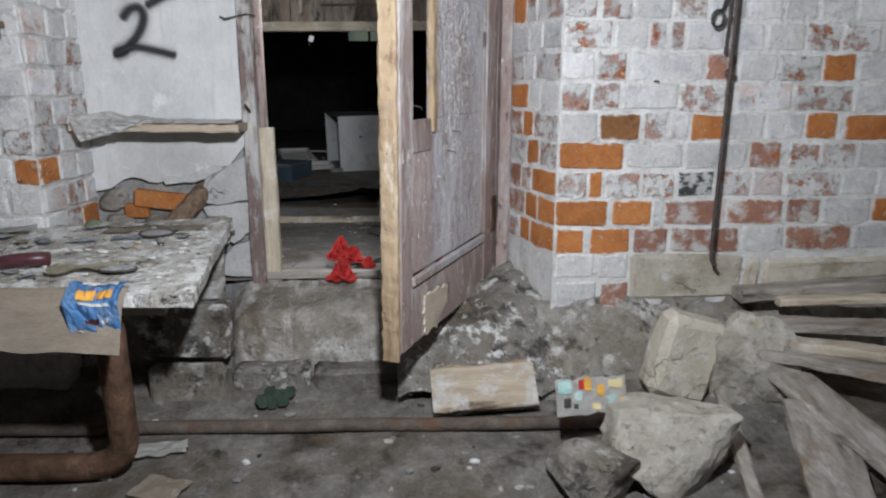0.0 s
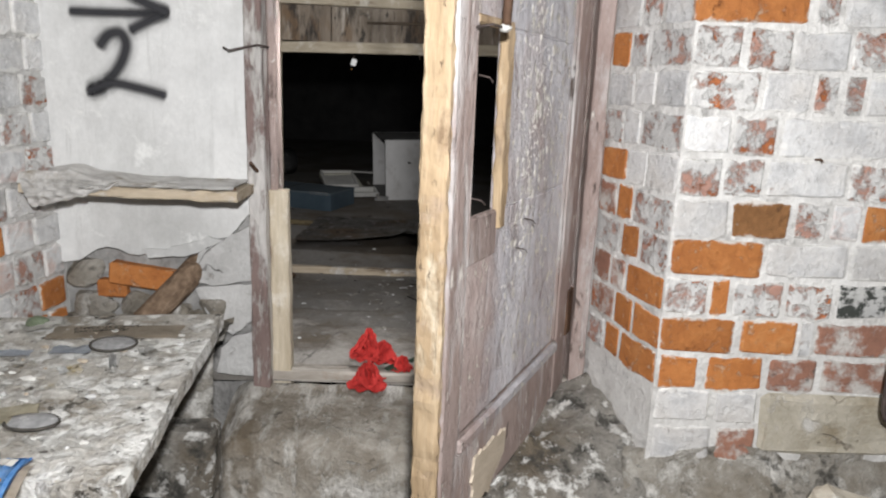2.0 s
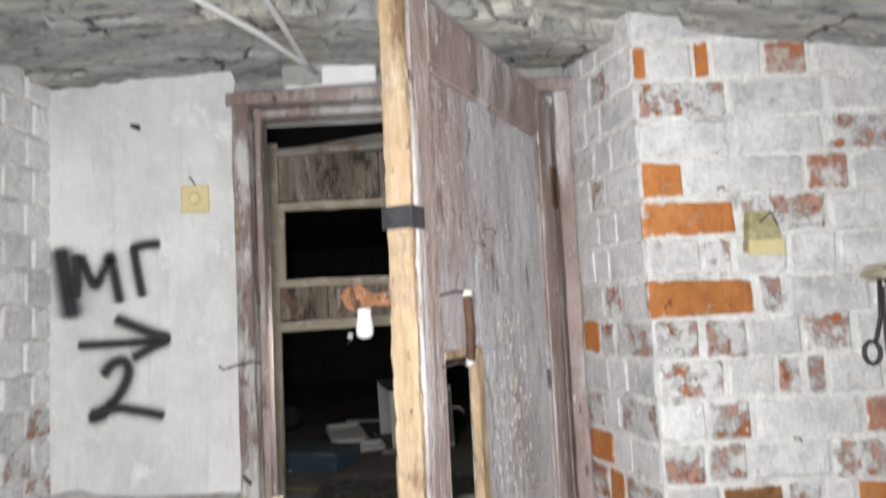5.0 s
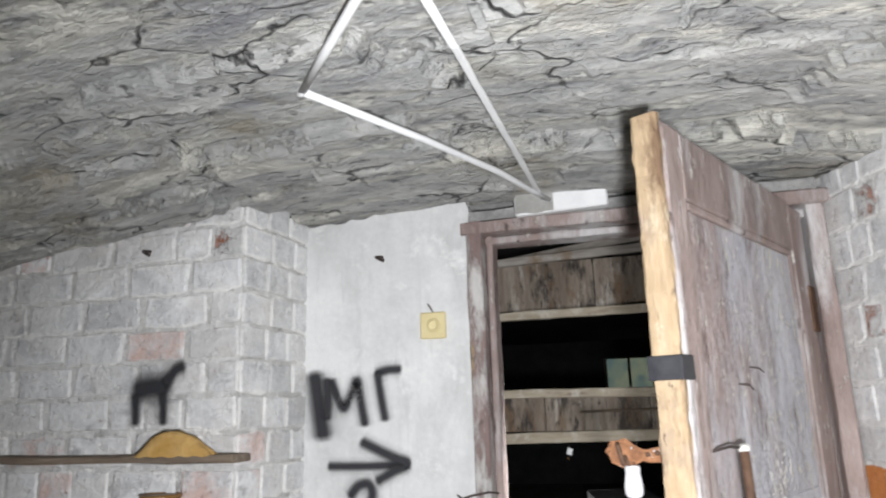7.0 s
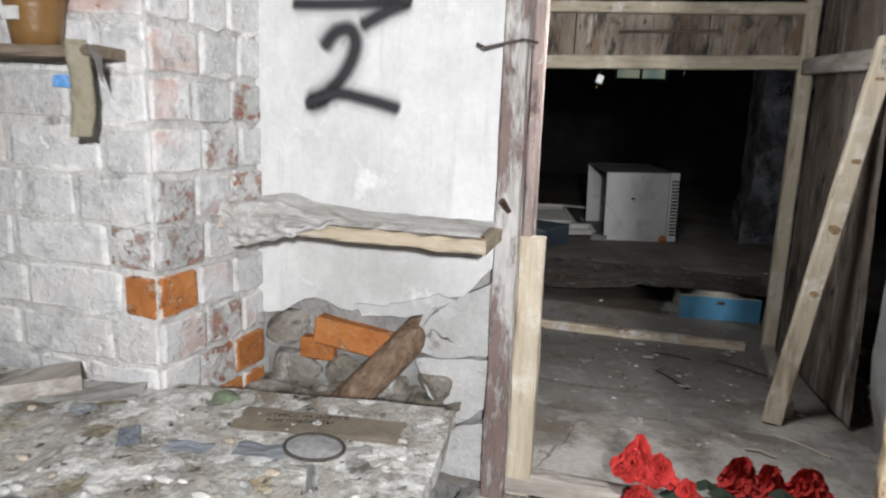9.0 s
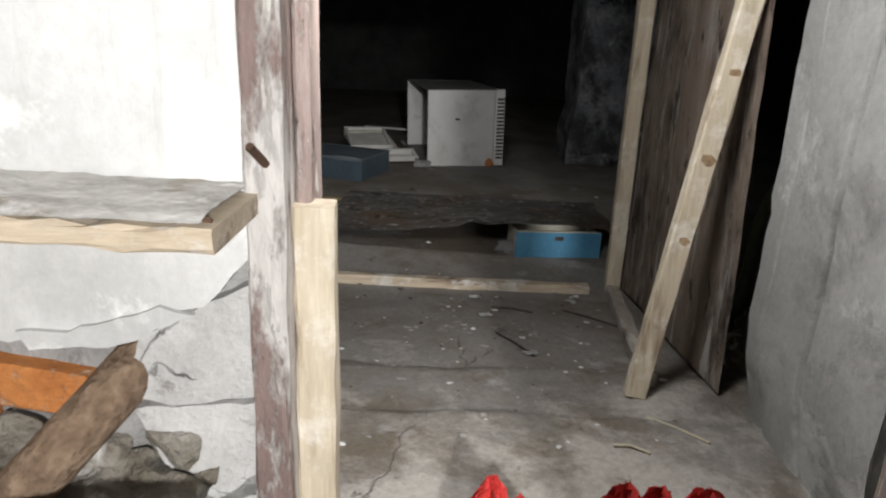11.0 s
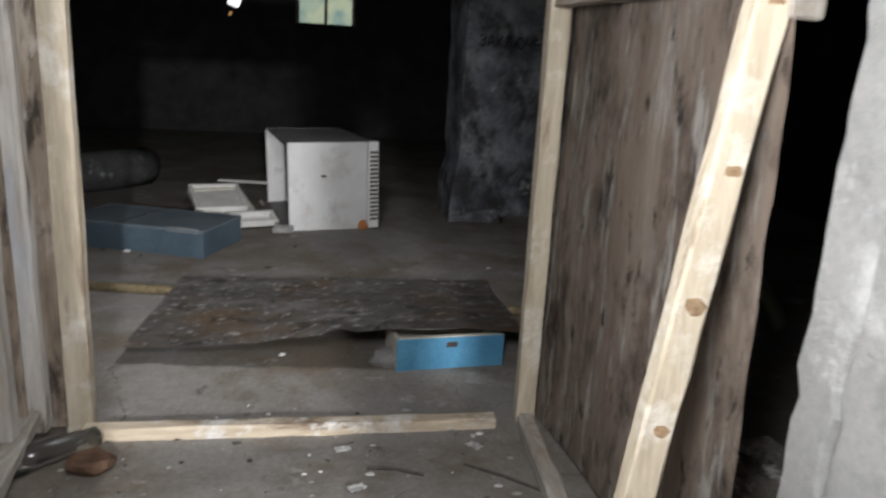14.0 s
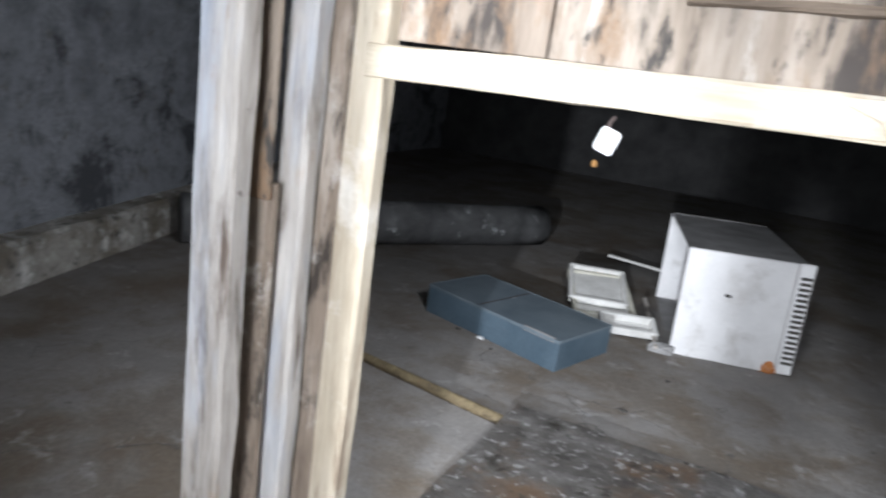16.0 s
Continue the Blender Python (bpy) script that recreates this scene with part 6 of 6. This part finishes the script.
def rough_block(x0, x1, y0, y1, z0, z1, turn=0.0, bevel=0.018):
    bm = box(x0, x1, y0, y1, z0, z1, bevel=bevel)
    bmesh.ops.subdivide_edges(bm, edges=list(bm.edges), cuts=3, use_grid_fill=True)
    mid = Vector(((x0 + x1) / 2, (y0 + y1) / 2, (z0 + z1) / 2))
    rot = Matrix.Rotation(radians(turn), 3, "Y")
    for v in bm.verts:
        v.co = mid + rot @ (v.co - mid) + 0.010 * noise.noise_vector(v.co * 9) + 0.004 * noise.noise_vector(v.co * 31)
    return bm


solo("stone_slab", rough_block(-0.85, -0.56, 2.49, 2.56, 0.05, 0.232), M_PLINTH, "flat grey stone leaning below the table", "stone")
solo("footing_block", rough_block(-0.55, -0.25, 2.56, 2.66, 0.04, 0.19), M_SLIME, "pale crumbling block under the concrete step", "stone")
solo("footing_block", rough_block(-0.235, 0.215, 2.55, 2.66, 0.05, 0.18), M_DIRT, "dark damp block under the concrete step", "stone")
solo("stone_brick", rough_block(-0.95, -0.545, 2.55, 2.68, 0.235, 0.458, 1.0), M_SLIME, "dark stained stone block below the niche", "stone")
solo("rock", lump((0.985, 1.99, 0.125), (0.43, 0.40, 0.36), 61, rough=0.3, sub=4), M_ROCK, "large pale limestone boulder on the dirt floor", "rock")
solo("rock", rough_block(1.055, 1.295, 2.26, 2.40, 0.13, 0.455, 15.0, 0.03), M_STONE, "pale flat limestone slab leaning on the plinth", "rock")
solo("rock", lump((0.73, 1.93, 0.07), (0.30, 0.28, 0.22), 66, rough=0.35, sub=4), M_PLINTH, "grey broken stone on the dirt floor", "rock")
solo("rock", lump((1.42, 2.32, 0.25), (0.34, 0.30, 0.46), 67, rough=0.35, sub=4), M_ROCK, "yellowish rounded limestone among the boards", "rock")
for k, (a, b, w, h, mt, lb) in enumerate((
        ((1.37, 2.40, 0.40), (2.3, 2.15, 0.42), 0.12, 0.035, "x", "weathered split board on the stone heap"),
        ((1.38, 2.30, 0.375), (2.25, 1.93, 0.36), 0.09, 0.035, "x", "pale sawn board on the stone heap"),
        ((1.42, 2.24, 0.345), (2.05, 1.92, 0.30), 0.10, 0.04, "x", "splintered grey board on the stone heap"),
        ((1.47, 2.28, 0.30), (1.72, 1.62, 0.08), 0.17, 0.03, "y", "weathered board leaning off the stone heap"),
        ((1.52, 2.05, 0.22), (1.42, 1.66, 0.03), 0.19, 0.03, "y", "short purple-stained board leaning on the heap"),
        ((1.33, 2.36, 0.18), (1.17, 1.70, 0.03), 0.045, 0.03, "y", "narrow grey batten on the dirt floor"),
        ((1.47, 2.52, 0.47), (2.3, 2.50, 0.52), 0.10, 0.05, "x", "worn dark beam on the stone heap"),
        ((1.60, 2.45, 0.46), (2.3, 2.33, 0.50), 0.06, 0.03, "x", "pale board on the stone heap"))):
    solo("scrap_board", beam(a, b, w, h, segs=10, jit=0.004, bev=0.006, seed=k), (M_PALE if k in (1, 7) else M_GREY)[mt], lb, "board", "boards on the stone heap")
leaf = thing("printed_packet", (0.72, 2.08, 0.27), "crumpled colourful printed packet on the boulder", "packet")
def pk(u, v):
    return Vector((0.62 + 0.25 * u, 2.03 + 0.05 * v + 0.03 * u, 0.215 + 0.11 * v + 0.012 * noise.noise(Vector((u * 6, v * 6, 2)))))
bm = surf(12, 8, pk)
bmesh.ops.solidify(bm, geom=list(bm.faces), thickness=0.002)
part("film", bm, M_PAPER, leaf)
for u0, u1, v0, v1, mt in ((0.03, 0.22, 0.62, 0.95, M_TEAL), (0.10, 0.2, 0.25, 0.45, M_BLACKBITS), (0.24, 0.3, 0.15, 0.3, M_BLACKBITS), (0.26, 0.36, 0.4, 0.6, M_TEAL), (0.40, 0.50, 0.6, 0.95, M_ORPACK), (0.58, 0.68, 0.45, 0.8, M_ORPACK), (0.74, 0.95, 0.65, 0.92, M_YELLOW), (0.72, 0.86, 0.2, 0.5, M_TEAL), (0.5, 0.62, 0.1, 0.3, M_YELLOW), (0.88, 0.97, 0.1, 0.4, M_ORPACK), (0.32, 0.4, 0.72, 0.9, M_RED)):
    part("print", surf(4, 4, lambda u, v: pk(u0 + (u1 - u0) * u, v0 + (v1 - v0) * v) + Vector((0, -0.005, 0.003))), mt, leaf)
for k, (x, y, w, d, rz) in enumerate(((-0.72, 2.20, 0.17, 0.09, 10), (-0.66, 1.98, 0.16, 0.12, -20))):
    scrap("floor_paper", x, y, floor_a(x, y), w, d, rz, M_PAPER if k == 0 else M_CARD, "torn paper lying on the dirt floor", "paper", 20 + k, 0.014, "papers on the floor")
solo("white_chip", lump((-0.42, 2.12, floor_a(-0.42, 2.12) + 0.01), (0.03, 0.02, 0.02), 4, sub=2), M_WHITEBITS, "bright white chip on the dirt floor", "chip")
rnd = random.Random(23)
for k in range(110):
    x, y = rnd.uniform(-1.3, 1.6), rnd.uniform(1.5, 2.5)
    s = rnd.uniform(0.008, 0.035)
    solo("pebble", lump((x, y, floor_a(x, y) + s * 0.2), (s * rnd.uniform(0.8, 1.8), s * 1.1, s * 0.7), k, sub=1), (M_WHITEBITS, M_ROCK, M_BLACKBITS, M_PLINTH, M_RUBBLE)[k % 5], "small stone crumb on the dirt floor", "stone", "stones on the dirt floor")

# crumbs and glass on the passage floor
for k in range(240):
    x, y = rnd.uniform(-0.85, 0.42), 3.35 + 1.5 * rnd.random() ** 0.7
    s = rnd.choice((0.004, 0.006, 0.008, 0.011, 0.018))
    solo("floor_crumb", lump((x, y, floor_b(x, y) + s * 0.1), (s * rnd.uniform(0.8, 2), s, s * 0.35), k, sub=1), (M_WHITEBITS, M_BLACKBITS, M_RUBBLE, M_PLINTH)[k % 4], "glass or plaster crumb on the passage floor", "crumb", "crumbs on the passage floor")
for k, (x, y, rz) in enumerate(((-0.08, 4.35, 30), (-0.11, 4.56, 10), (0.27, 4.55, -50), (0.05, 4.02, 20))):
    scrap("white_scrap", x, y, floor_b(x, y), 0.045, 0.03, rz, M_WHITEBITS, "small white paper scrap on the passage floor", "paper", 30 + k, 0.006, "white scraps on the floor")
for k, (a, b) in enumerate((((-0.05, 4.18), (0.06, 4.0)), ((-0.05, 4.45), (0.10, 4.40)), ((0.22, 4.45), (0.40, 4.30)), ((0.30, 3.60), (0.42, 3.48)), ((0.18, 3.45), (0.26, 3.42)))):
    solo("twig", tube([(a[0], a[1], floor_b(*a) + 0.005), ((a[0] + b[0]) / 2, (a[1] + b[1]) / 2 + 0.012, floor_b(*a) + 0.008), (b[0], b[1], floor_b(*b) + 0.005)], 0.004, 6), M_BLACKBITS if k < 3 else M_RAG, "thin dry twig on the passage floor", "twig", "twigs on the floor")
bottle = thing("plastic_bottle", (-0.83, 4.5, 0.37), "crushed clear plastic bottle by the partition", "bottle")
bm = tube([(-0.93, 4.46, 0.41), (-0.88, 4.51, 0.412), (-0.82, 4.57, 0.405), (-0.79, 4.60, 0.40), (-0.775, 4.615, 0.40)], 0.034, 14, taper=0.75)
part("body", bm, M_LENS, bottle, smooth=True)
part("cap", tube([(-0.945, 4.445, 0.405), (-0.965, 4.425, 0.405)], 0.014, 10), M_RED, bottle)
solo("brick_bit", lump((-0.76, 4.50, 0.385), (0.12, 0.09, 0.05), 77), M_RUST, "broken reddish brick bit by the bottle", "brick")
solo("garden_hose", tube(bend((1.15, 4.5, 0.75), (0.95, 4.42, 1.05), (0.88, 4.4, 0.78), 8) + bend((0.87, 4.4, 0.74), (0.85, 4.35, 0.55), (0.75, 4.2, 0.52), 6)[1:], 0.022, 10), M_HOSE, "dull green hose hanging behind the plywood", "hose", smooth=True)
for k, (x, y, s) in enumerate(((0.75, 4.0, 0.18), (0.95, 4.25, 0.26), (0.80, 4.5, 0.2), (1.2, 4.1, 0.3))):
    solo("dark_rubble", lump((x, y, 0.42), (s, s * 0.9, s * 0.8), 90 + k), M_SLIME, "dark rubble heaped behind the plywood", "rubble", "rubble behind the plywood")
for k in range(16):
    x, y = rnd.uniform(-1.6, 0.9), rnd.uniform(5.0, 7.0)
    s = rnd.uniform(0.012, 0.03)
    solo("floor_chip", lump((x, y, floor_b(x, y) + s * 0.2), (s * 1.4, s, s * 0.5), k, sub=1), (M_WHITEBITS, M_BLACKBITS)[k % 2], "chip lying on the back room floor", "chip", "chips on the back floor")

# ---- spray-painted writing on the plaster ----
def spray_mat():
    m = bpy.data.materials.new("soft_spray_paint")
    m.use_nodes = True
    n, link = m.node_tree.nodes, m.node_tree.links.new
    b, out = n["Principled BSDF"], n["Material Output"]
    b.inputs["Base Color"].default_value = (0.022, 0.022, 0.026, 1)
    b.inputs["Roughness"].default_value = 0.7
    at, tr, mx = n.new("ShaderNodeAttribute"), n.new("ShaderNodeBsdfTransparent"), n.new("ShaderNodeMixShader")
    at.attribute_name = "cover"
    link(at.outputs["Fac"], mx.inputs[0])
    link(tr.outputs[0], mx.inputs[1])
    link(b.outputs[0], mx.inputs[2])
    link(mx.outputs[0], out.inputs[0])
    return m


M_SOFT = spray_mat()


def stroke(name, pts, w, y, parent):
    """A spray stroke through points (x, z), thinning out to its sides."""
    pts = [Vector(p) for p in pts]
    fine = []
    for i in range(len(pts) - 1):
        p0, p1, p2, p3 = pts[max(0, i - 1)], pts[i], pts[i + 1], pts[min(len(pts) - 1, i + 2)]
        for k in range(8):
            t = k / 8
            fine.append(0.5 * ((2 * p1) + (p2 - p0) * t + (2 * p0 - 5 * p1 + 4 * p2 - p3) * t * t + (3 * p1 - p0 - 3 * p2 + p3) * t ** 3))
    fine.append(pts[-1])
    d0, d1 = (fine[1] - fine[0]).normalized(), (fine[-1] - fine[-2]).normalized()
    fine = [fine[0] - d0 * w * 0.55] + fine + [fine[-1] + d1 * w * 0.55]
    bm = bm_new()
    lay = bm.verts.layers.float.new("cover")
    rows = []
    for i, p in enumerate(fine):
        d = (fine[min(i + 1, len(fine) - 1)] - fine[max(i - 1, 0)]).normalized()
        s = Vector((-d.y, d.x))
        end = i in (0, len(fine) - 1)
        row = []
        for off, c in ((-1.7, 0), (-0.95, 0.14), (-0.55, 0.55), (-0.22, 1), (0.22, 1), (0.55, 0.55), (0.95, 0.14), (1.7, 0)):
            q = p + s * off * w * (0.7 if end else 1)
            v = bm.verts.new((q.x, y, q.y))
            v[lay] = 0 if end else c * 0.97
            row.append(v)
        rows.append(row)
    for a, b in zip(rows, rows[1:]):
        for i in range(7):
            bm.faces.new((a[i], a[i + 1], b[i + 1], b[i]))
    return part(name, bm, M_SOFT, parent)


GY = NICHE_Y - 0.003
gr = thing("spray_letters", (-0.95, GY, 1.38), "black spray-painted letters, arrow and number 2", "graffiti")
stroke("letter_stroke", [(-1.113, 1.945), (-1.098, 1.860), (-1.078, 1.740)], 0.05, GY, gr)
stroke("letter_stroke", [(-1.063, 1.930), (-1.058, 1.850), (-1.063, 1.800)], 0.025, GY - 0.001, gr)
stroke("letter_stroke", [(-1.048, 1.925), (-1.018, 1.860), (-0.998, 1.830), (-0.973, 1.870), (-0.948, 1.925), (-0.933, 1.850), (-0.918, 1.775)], 0.024, GY - 0.0005, gr)
stroke("letter_stroke", [(-0.788, 1.958), (-0.833, 1.957), (-0.873, 1.948)], 0.022, GY, gr)
stroke("letter_stroke", [(-0.870, 1.945), (-0.858, 1.870), (-0.843, 1.790)], 0.022, GY - 0.001, gr)
stroke("arrow_stroke", [(-1.051, 1.634), (-0.916, 1.634), (-0.761, 1.639)], 0.020, GY, gr)
stroke("arrow_stroke", [(-0.926, 1.714), (-0.846, 1.677), (-0.761, 1.642)], 0.026, GY - 0.001, gr)
stroke("arrow_stroke", [(-0.761, 1.642), (-0.816, 1.615), (-0.871, 1.587)], 0.024, GY - 0.0005, gr)
stroke("number_stroke", [(-0.971, 1.537), (-0.941, 1.570), (-0.904, 1.574), (-0.891, 1.537), (-0.916, 1.477), (-0.971, 1.417), (-1.011, 1.400), (-0.971, 1.412)], 0.026, GY, gr)
stroke("number_stroke", [(-1.016, 1.398), (-0.941, 1.424), (-0.856, 1.412), (-0.781, 1.394)], 0.022, GY - 0.001, gr)
mk = thing("stencil_mark", (-1.48, 2.58, 1.8), "small black stencilled blot on the brick wall", "graffiti")
WY = WALL_Y - 0.011
stroke("blot", [(-1.56, 1.905), (-1.50, 1.912), (-1.45, 1.912)], 0.06, WY, mk)
stroke("blot", [(-1.45, 1.925), (-1.415, 1.965), (-1.39, 1.975)], 0.030, WY - 0.001, mk)
for x in (-1.565, -1.46):
    stroke("blot", [(x, 1.885), (x + 0.006, 1.84), (x + 0.008, 1.80)], 0.022, WY - 0.0005, mk)

# small weed growing below the step
weed = thing("weed", (-0.38, 2.46, floor_a(-0.38, 2.46)), "small dark green weed growing by the step", "plant")
for k in range(9):
    a, r = k * 2.4, 0.02 + 0.006 * k
    x, y = -0.38 + r * math.cos(a), 2.46 + 0.7 * r * math.sin(a)
    part("leaf", surf(4, 4, lambda u, v: Vector((x + (u - 0.5) * 0.045 * (1.1 - abs(v - 0.5)), y + (v - 0.5) * 0.035, floor_a(x, y) + 0.015 + 0.03 * (v - 0.3) + 0.006 * (u - 0.5) ** 2 + 0.003 * k))), M_LEAF, weed)

# ---- bricks of the walls, laid one by one ----
def brick_mesh(material, seed):
    bm = bm_new()
    bmesh.ops.create_cube(bm, size=1)
    bmesh.ops.subdivide_edges(bm, edges=[e for e in bm.edges if abs(e.verts[0].co.x - e.verts[1].co.x) > 0.5], cuts=2)
    rnd = random.Random(seed)
    for v in bm.verts:
        v.co += Vector((rnd.uniform(-0.025, 0.025), rnd.uniform(-0.010, 0.004), rnd.uniform(-0.06, 0.06)))
    es = [e for e in bm.edges if len(e.link_faces) == 2 and e.calc_face_angle() > 0.8 and min(e.verts[0].co.y, e.verts[1].co.y) < -0.3]
    bmesh.ops.bevel(bm, geom=es, offset=0.055, segments=1, affect="EDGES")
    me = bpy.data.meshes.new("brick")
    bm.to_mesh(me)
    bm.free()
    me.materials.append(material)
    return me


KINDS = {"w": M_WASH, "p": M_PATCHY, "o": M_ORANGE, "b": M_BROWN, "d": M_DULL, "s": M_SOOT, "q": M_PINK}
BRICKS = {k: [brick_mesh(m, 10 * i + ord(k)) for i in range(4)] for k, m in KINDS.items()}
rnd = random.Random(77)


def lay(kind, a, b, z, parent, deep=0.09, h=0.100):
    """One brick whose face runs from a to b (x, y) at height z; it stands a little proud or back."""
    a, b = Vector(a), Vector(b)
    d = (b - a)
    ang = math.atan2(d.y, d.x)
    n_ = Vector((-d.y, d.x)).normalized()
    mid = (a + b) / 2 + n_ * (deep / 2 + rnd.uniform(-0.002, 0.001))
    ob = new("brick", rnd.choice(BRICKS[kind]))
    ob.parent = parent
    ob.matrix_basis = Matrix.Translation((mid.x, mid.y, z + PITCH / 2 + rnd.uniform(-0.003, 0.003))) @ Matrix.Rotation(ang + rnd.uniform(-0.004, 0.004), 4, "Z") @ Matrix.Rotation(rnd.uniform(-0.008, 0.008), 4, "Y") @ Matrix.Diagonal((d.length - 0.011, deep, h + rnd.uniform(-0.004, 0.002), 1))
    return ob


# bare or marked bricks of the right wall: course, from x, to x, kind
MARKED = [(0, 0.735, 0.855, "o"), (0, 0.87, 1.045, "o"), (0, 1.05, 1.20, "d"), (0, 1.205, 1.50, "d"), (0, 1.69, 1.98, "d"),
          (1, 0.725, 0.945, "o"), (1, 0.955, 1.125, "o"), (1, 1.17, 1.40, "d"), (1, 1.43, 1.67, "d"), (1, 1.68, 1.83, "d"), (1, 2.05, 2.28, "o"),
          (2, 0.725, 0.855, "p"), (2, 0.857, 0.915, "o"), (2, 0.92, 1.07, "p"), (2, 1.07, 1.21, "p"), (2, 1.215, 1.37, "s"), (2, 1.66, 1.9, "p"),
          (3, 0.73, 0.995, "o"), (3, 1.50, 1.635, "d"), (3, 1.66, 1.80, "p"), (4, 0.885, 1.055, "b"), (4, 1.25, 1.395, "o"), (4, 1.72, 1.855, "o"), (4, 1.885, 2.12, "o"), (4, 1.06, 1.16, "p"),
          (5, 0.73, 0.85, "p"), (5, 0.85, 0.965, "p"), (5, 1.66, 1.9, "p"), (6, 0.86, 0.985, "p"), (6, 1.29, 1.42, "d"), (6, 1.76, 1.90, "o"),
          (7, 0.73, 0.925, "p"), (7, 1.06, 1.13, "p"), (7, 1.14, 1.2, "p"), (8, 0.73, 0.86, "p"), (8, 0.87, 0.99, "p"), (9, 0.72, 1.02, "o"), (9, 1.03, 1.10, "p"),
          (10, 0.88, 0.97, "p"), (11, 0.72, 0.99, "o"), (12, 0.725, 0.85, "o"), (12, 1.19, 1.32, "d"), (15, 0.725, 0.77, "o"), (15, 0.90, 0.95, "o"), (15, 1.10, 1.23, "d")]
for c in range(17):
    z = BASE_Z + c * PITCH
    fixed = sorted(m for m in MARKED if m[0] == c)
    x = 0.728
    end = 2.6
    runs = []
    for _, a, b, k in fixed:
        if a - x > 0.03:
            runs.append((x, a))
        runs.append((a, b, k))
        x = b
    runs.append((x, end))
    for r in runs:
        if len(r) == 3:
            lay(r[2], (r[0], WALL_Y), (r[1], WALL_Y), z, wall_r)
            continue
        n = max(1, round((r[1] - r[0]) / rnd.choice((0.25, 0.25, 0.15))))
        cuts = [r[0] + (r[1] - r[0]) * i / n + (rnd.uniform(-0.015, 0.015) if 0 < i < n else 0) for i in range(n + 1)]
        for a, b in zip(cuts, cuts[1:]):
            lay("w" if rnd.random() < 0.8 else ("p", "q")[rnd.random() < 0.5], (a, WALL_Y), (b, WALL_Y), z, wall_r)
    # the reveal beside the door
    p, q = Vector((0.728, WALL_Y)), Vector((0.615, 3.0))
    cut = (0.36, 0.62) if c % 2 else (0.5, 0.72)
    kinds = {0: "oop", 1: "ood", 2: "odd", 3: "pop", 4: "pod", 5: "wwo", 6: "pwp", 7: "www", 8: "ppo"}.get(c, "www" if c % 3 else "wpw")
    for k, (s, e) in enumerate(((0, cut[0]), (cut[0], cut[1]), (cut[1], 1.0))):
        lay(kinds[k], q.lerp(p, 1 - e), q.lerp(p, 1 - s), z, wall_r, deep=0.07)
# whitewashed stones below the courses
for x0, x1, z0, z1, k in ((0.735, 0.90, 0.52, 0.625, "w"), (0.91, 1.04, 0.52, 0.625, "w"), (0.735, 0.92, 0.40, 0.515, "w"), (0.925, 1.05, 0.40, 0.515, "d")):
    ob = lay(k, (x0, WALL_Y), (x1, WALL_Y), z0 - (PITCH - (z1 - z0)) / 2, wall_r, h=z1 - z0 - 0.01)
for x0, x1, z0, z1 in ((1.05, 1.52, 0.43, 0.622), (1.53, 1.60, 0.43, 0.60), (1.61, 2.25, 0.46, 0.60)):
    bm = box(x0, x1, WALL_Y - 0.012, WALL_Y + 0.08, z0, z1, bevel=0.018)
    bmesh.ops.subdivide_edges(bm, edges=list(bm.edges), cuts=2)
    part("stone", bm, M_STONE, wall_r, wobble=0.012)

ROWS_L = [1.66 - 0.1068 * k for k in range(14, 0, -1)] + [1.66 + 0.111 * k for k in range(9)]
for c, z in enumerate(ROWS_L):
    hh = 0.094 if z < 1.65 else 0.099
    z -= (PITCH - hh - 0.011) / 2
    x = -1.193
    first = True
    while x > -2.95:
        w = rnd.choice((0.26, 0.26, 0.24, 0.14))
        k = "q" if rnd.random() < 0.07 else "w"
        if first:
            w, k = 0.09 if c == 7 else (0.12, 0.2)[c % 2], {7: "o", 8: "p", 6: "w", 13: "q", 20: "p"}.get(c, k)
            first = False
        a = max(-3.0, x - w)
        lay(k, (a, WALL_Y), (x, WALL_Y), z, wall_l, h=hh)
        x = a
    p, q = Vector((-1.187, WALL_Y)), Vector((-1.150, 2.985))
    cut = (0.33, 0.66) if c % 2 else (0.4, 0.75)
    kinds = {8: "pwq", 7: "oqw", 4: "woo", 5: "wpo", 6: "qpq", 9: "pqp", 10: "qpw", 11: "qwp", 12: "qww", 13: "qww", 14: "qww"}.get(c, "www")
    for k, (s, e) in enumerate(((0, cut[0]), (cut[0], cut[1]), (cut[1], 1.0))):
        lay(kinds[k], p.lerp(q, s), p.lerp(q, e), z, wall_l, deep=0.07, h=hh)
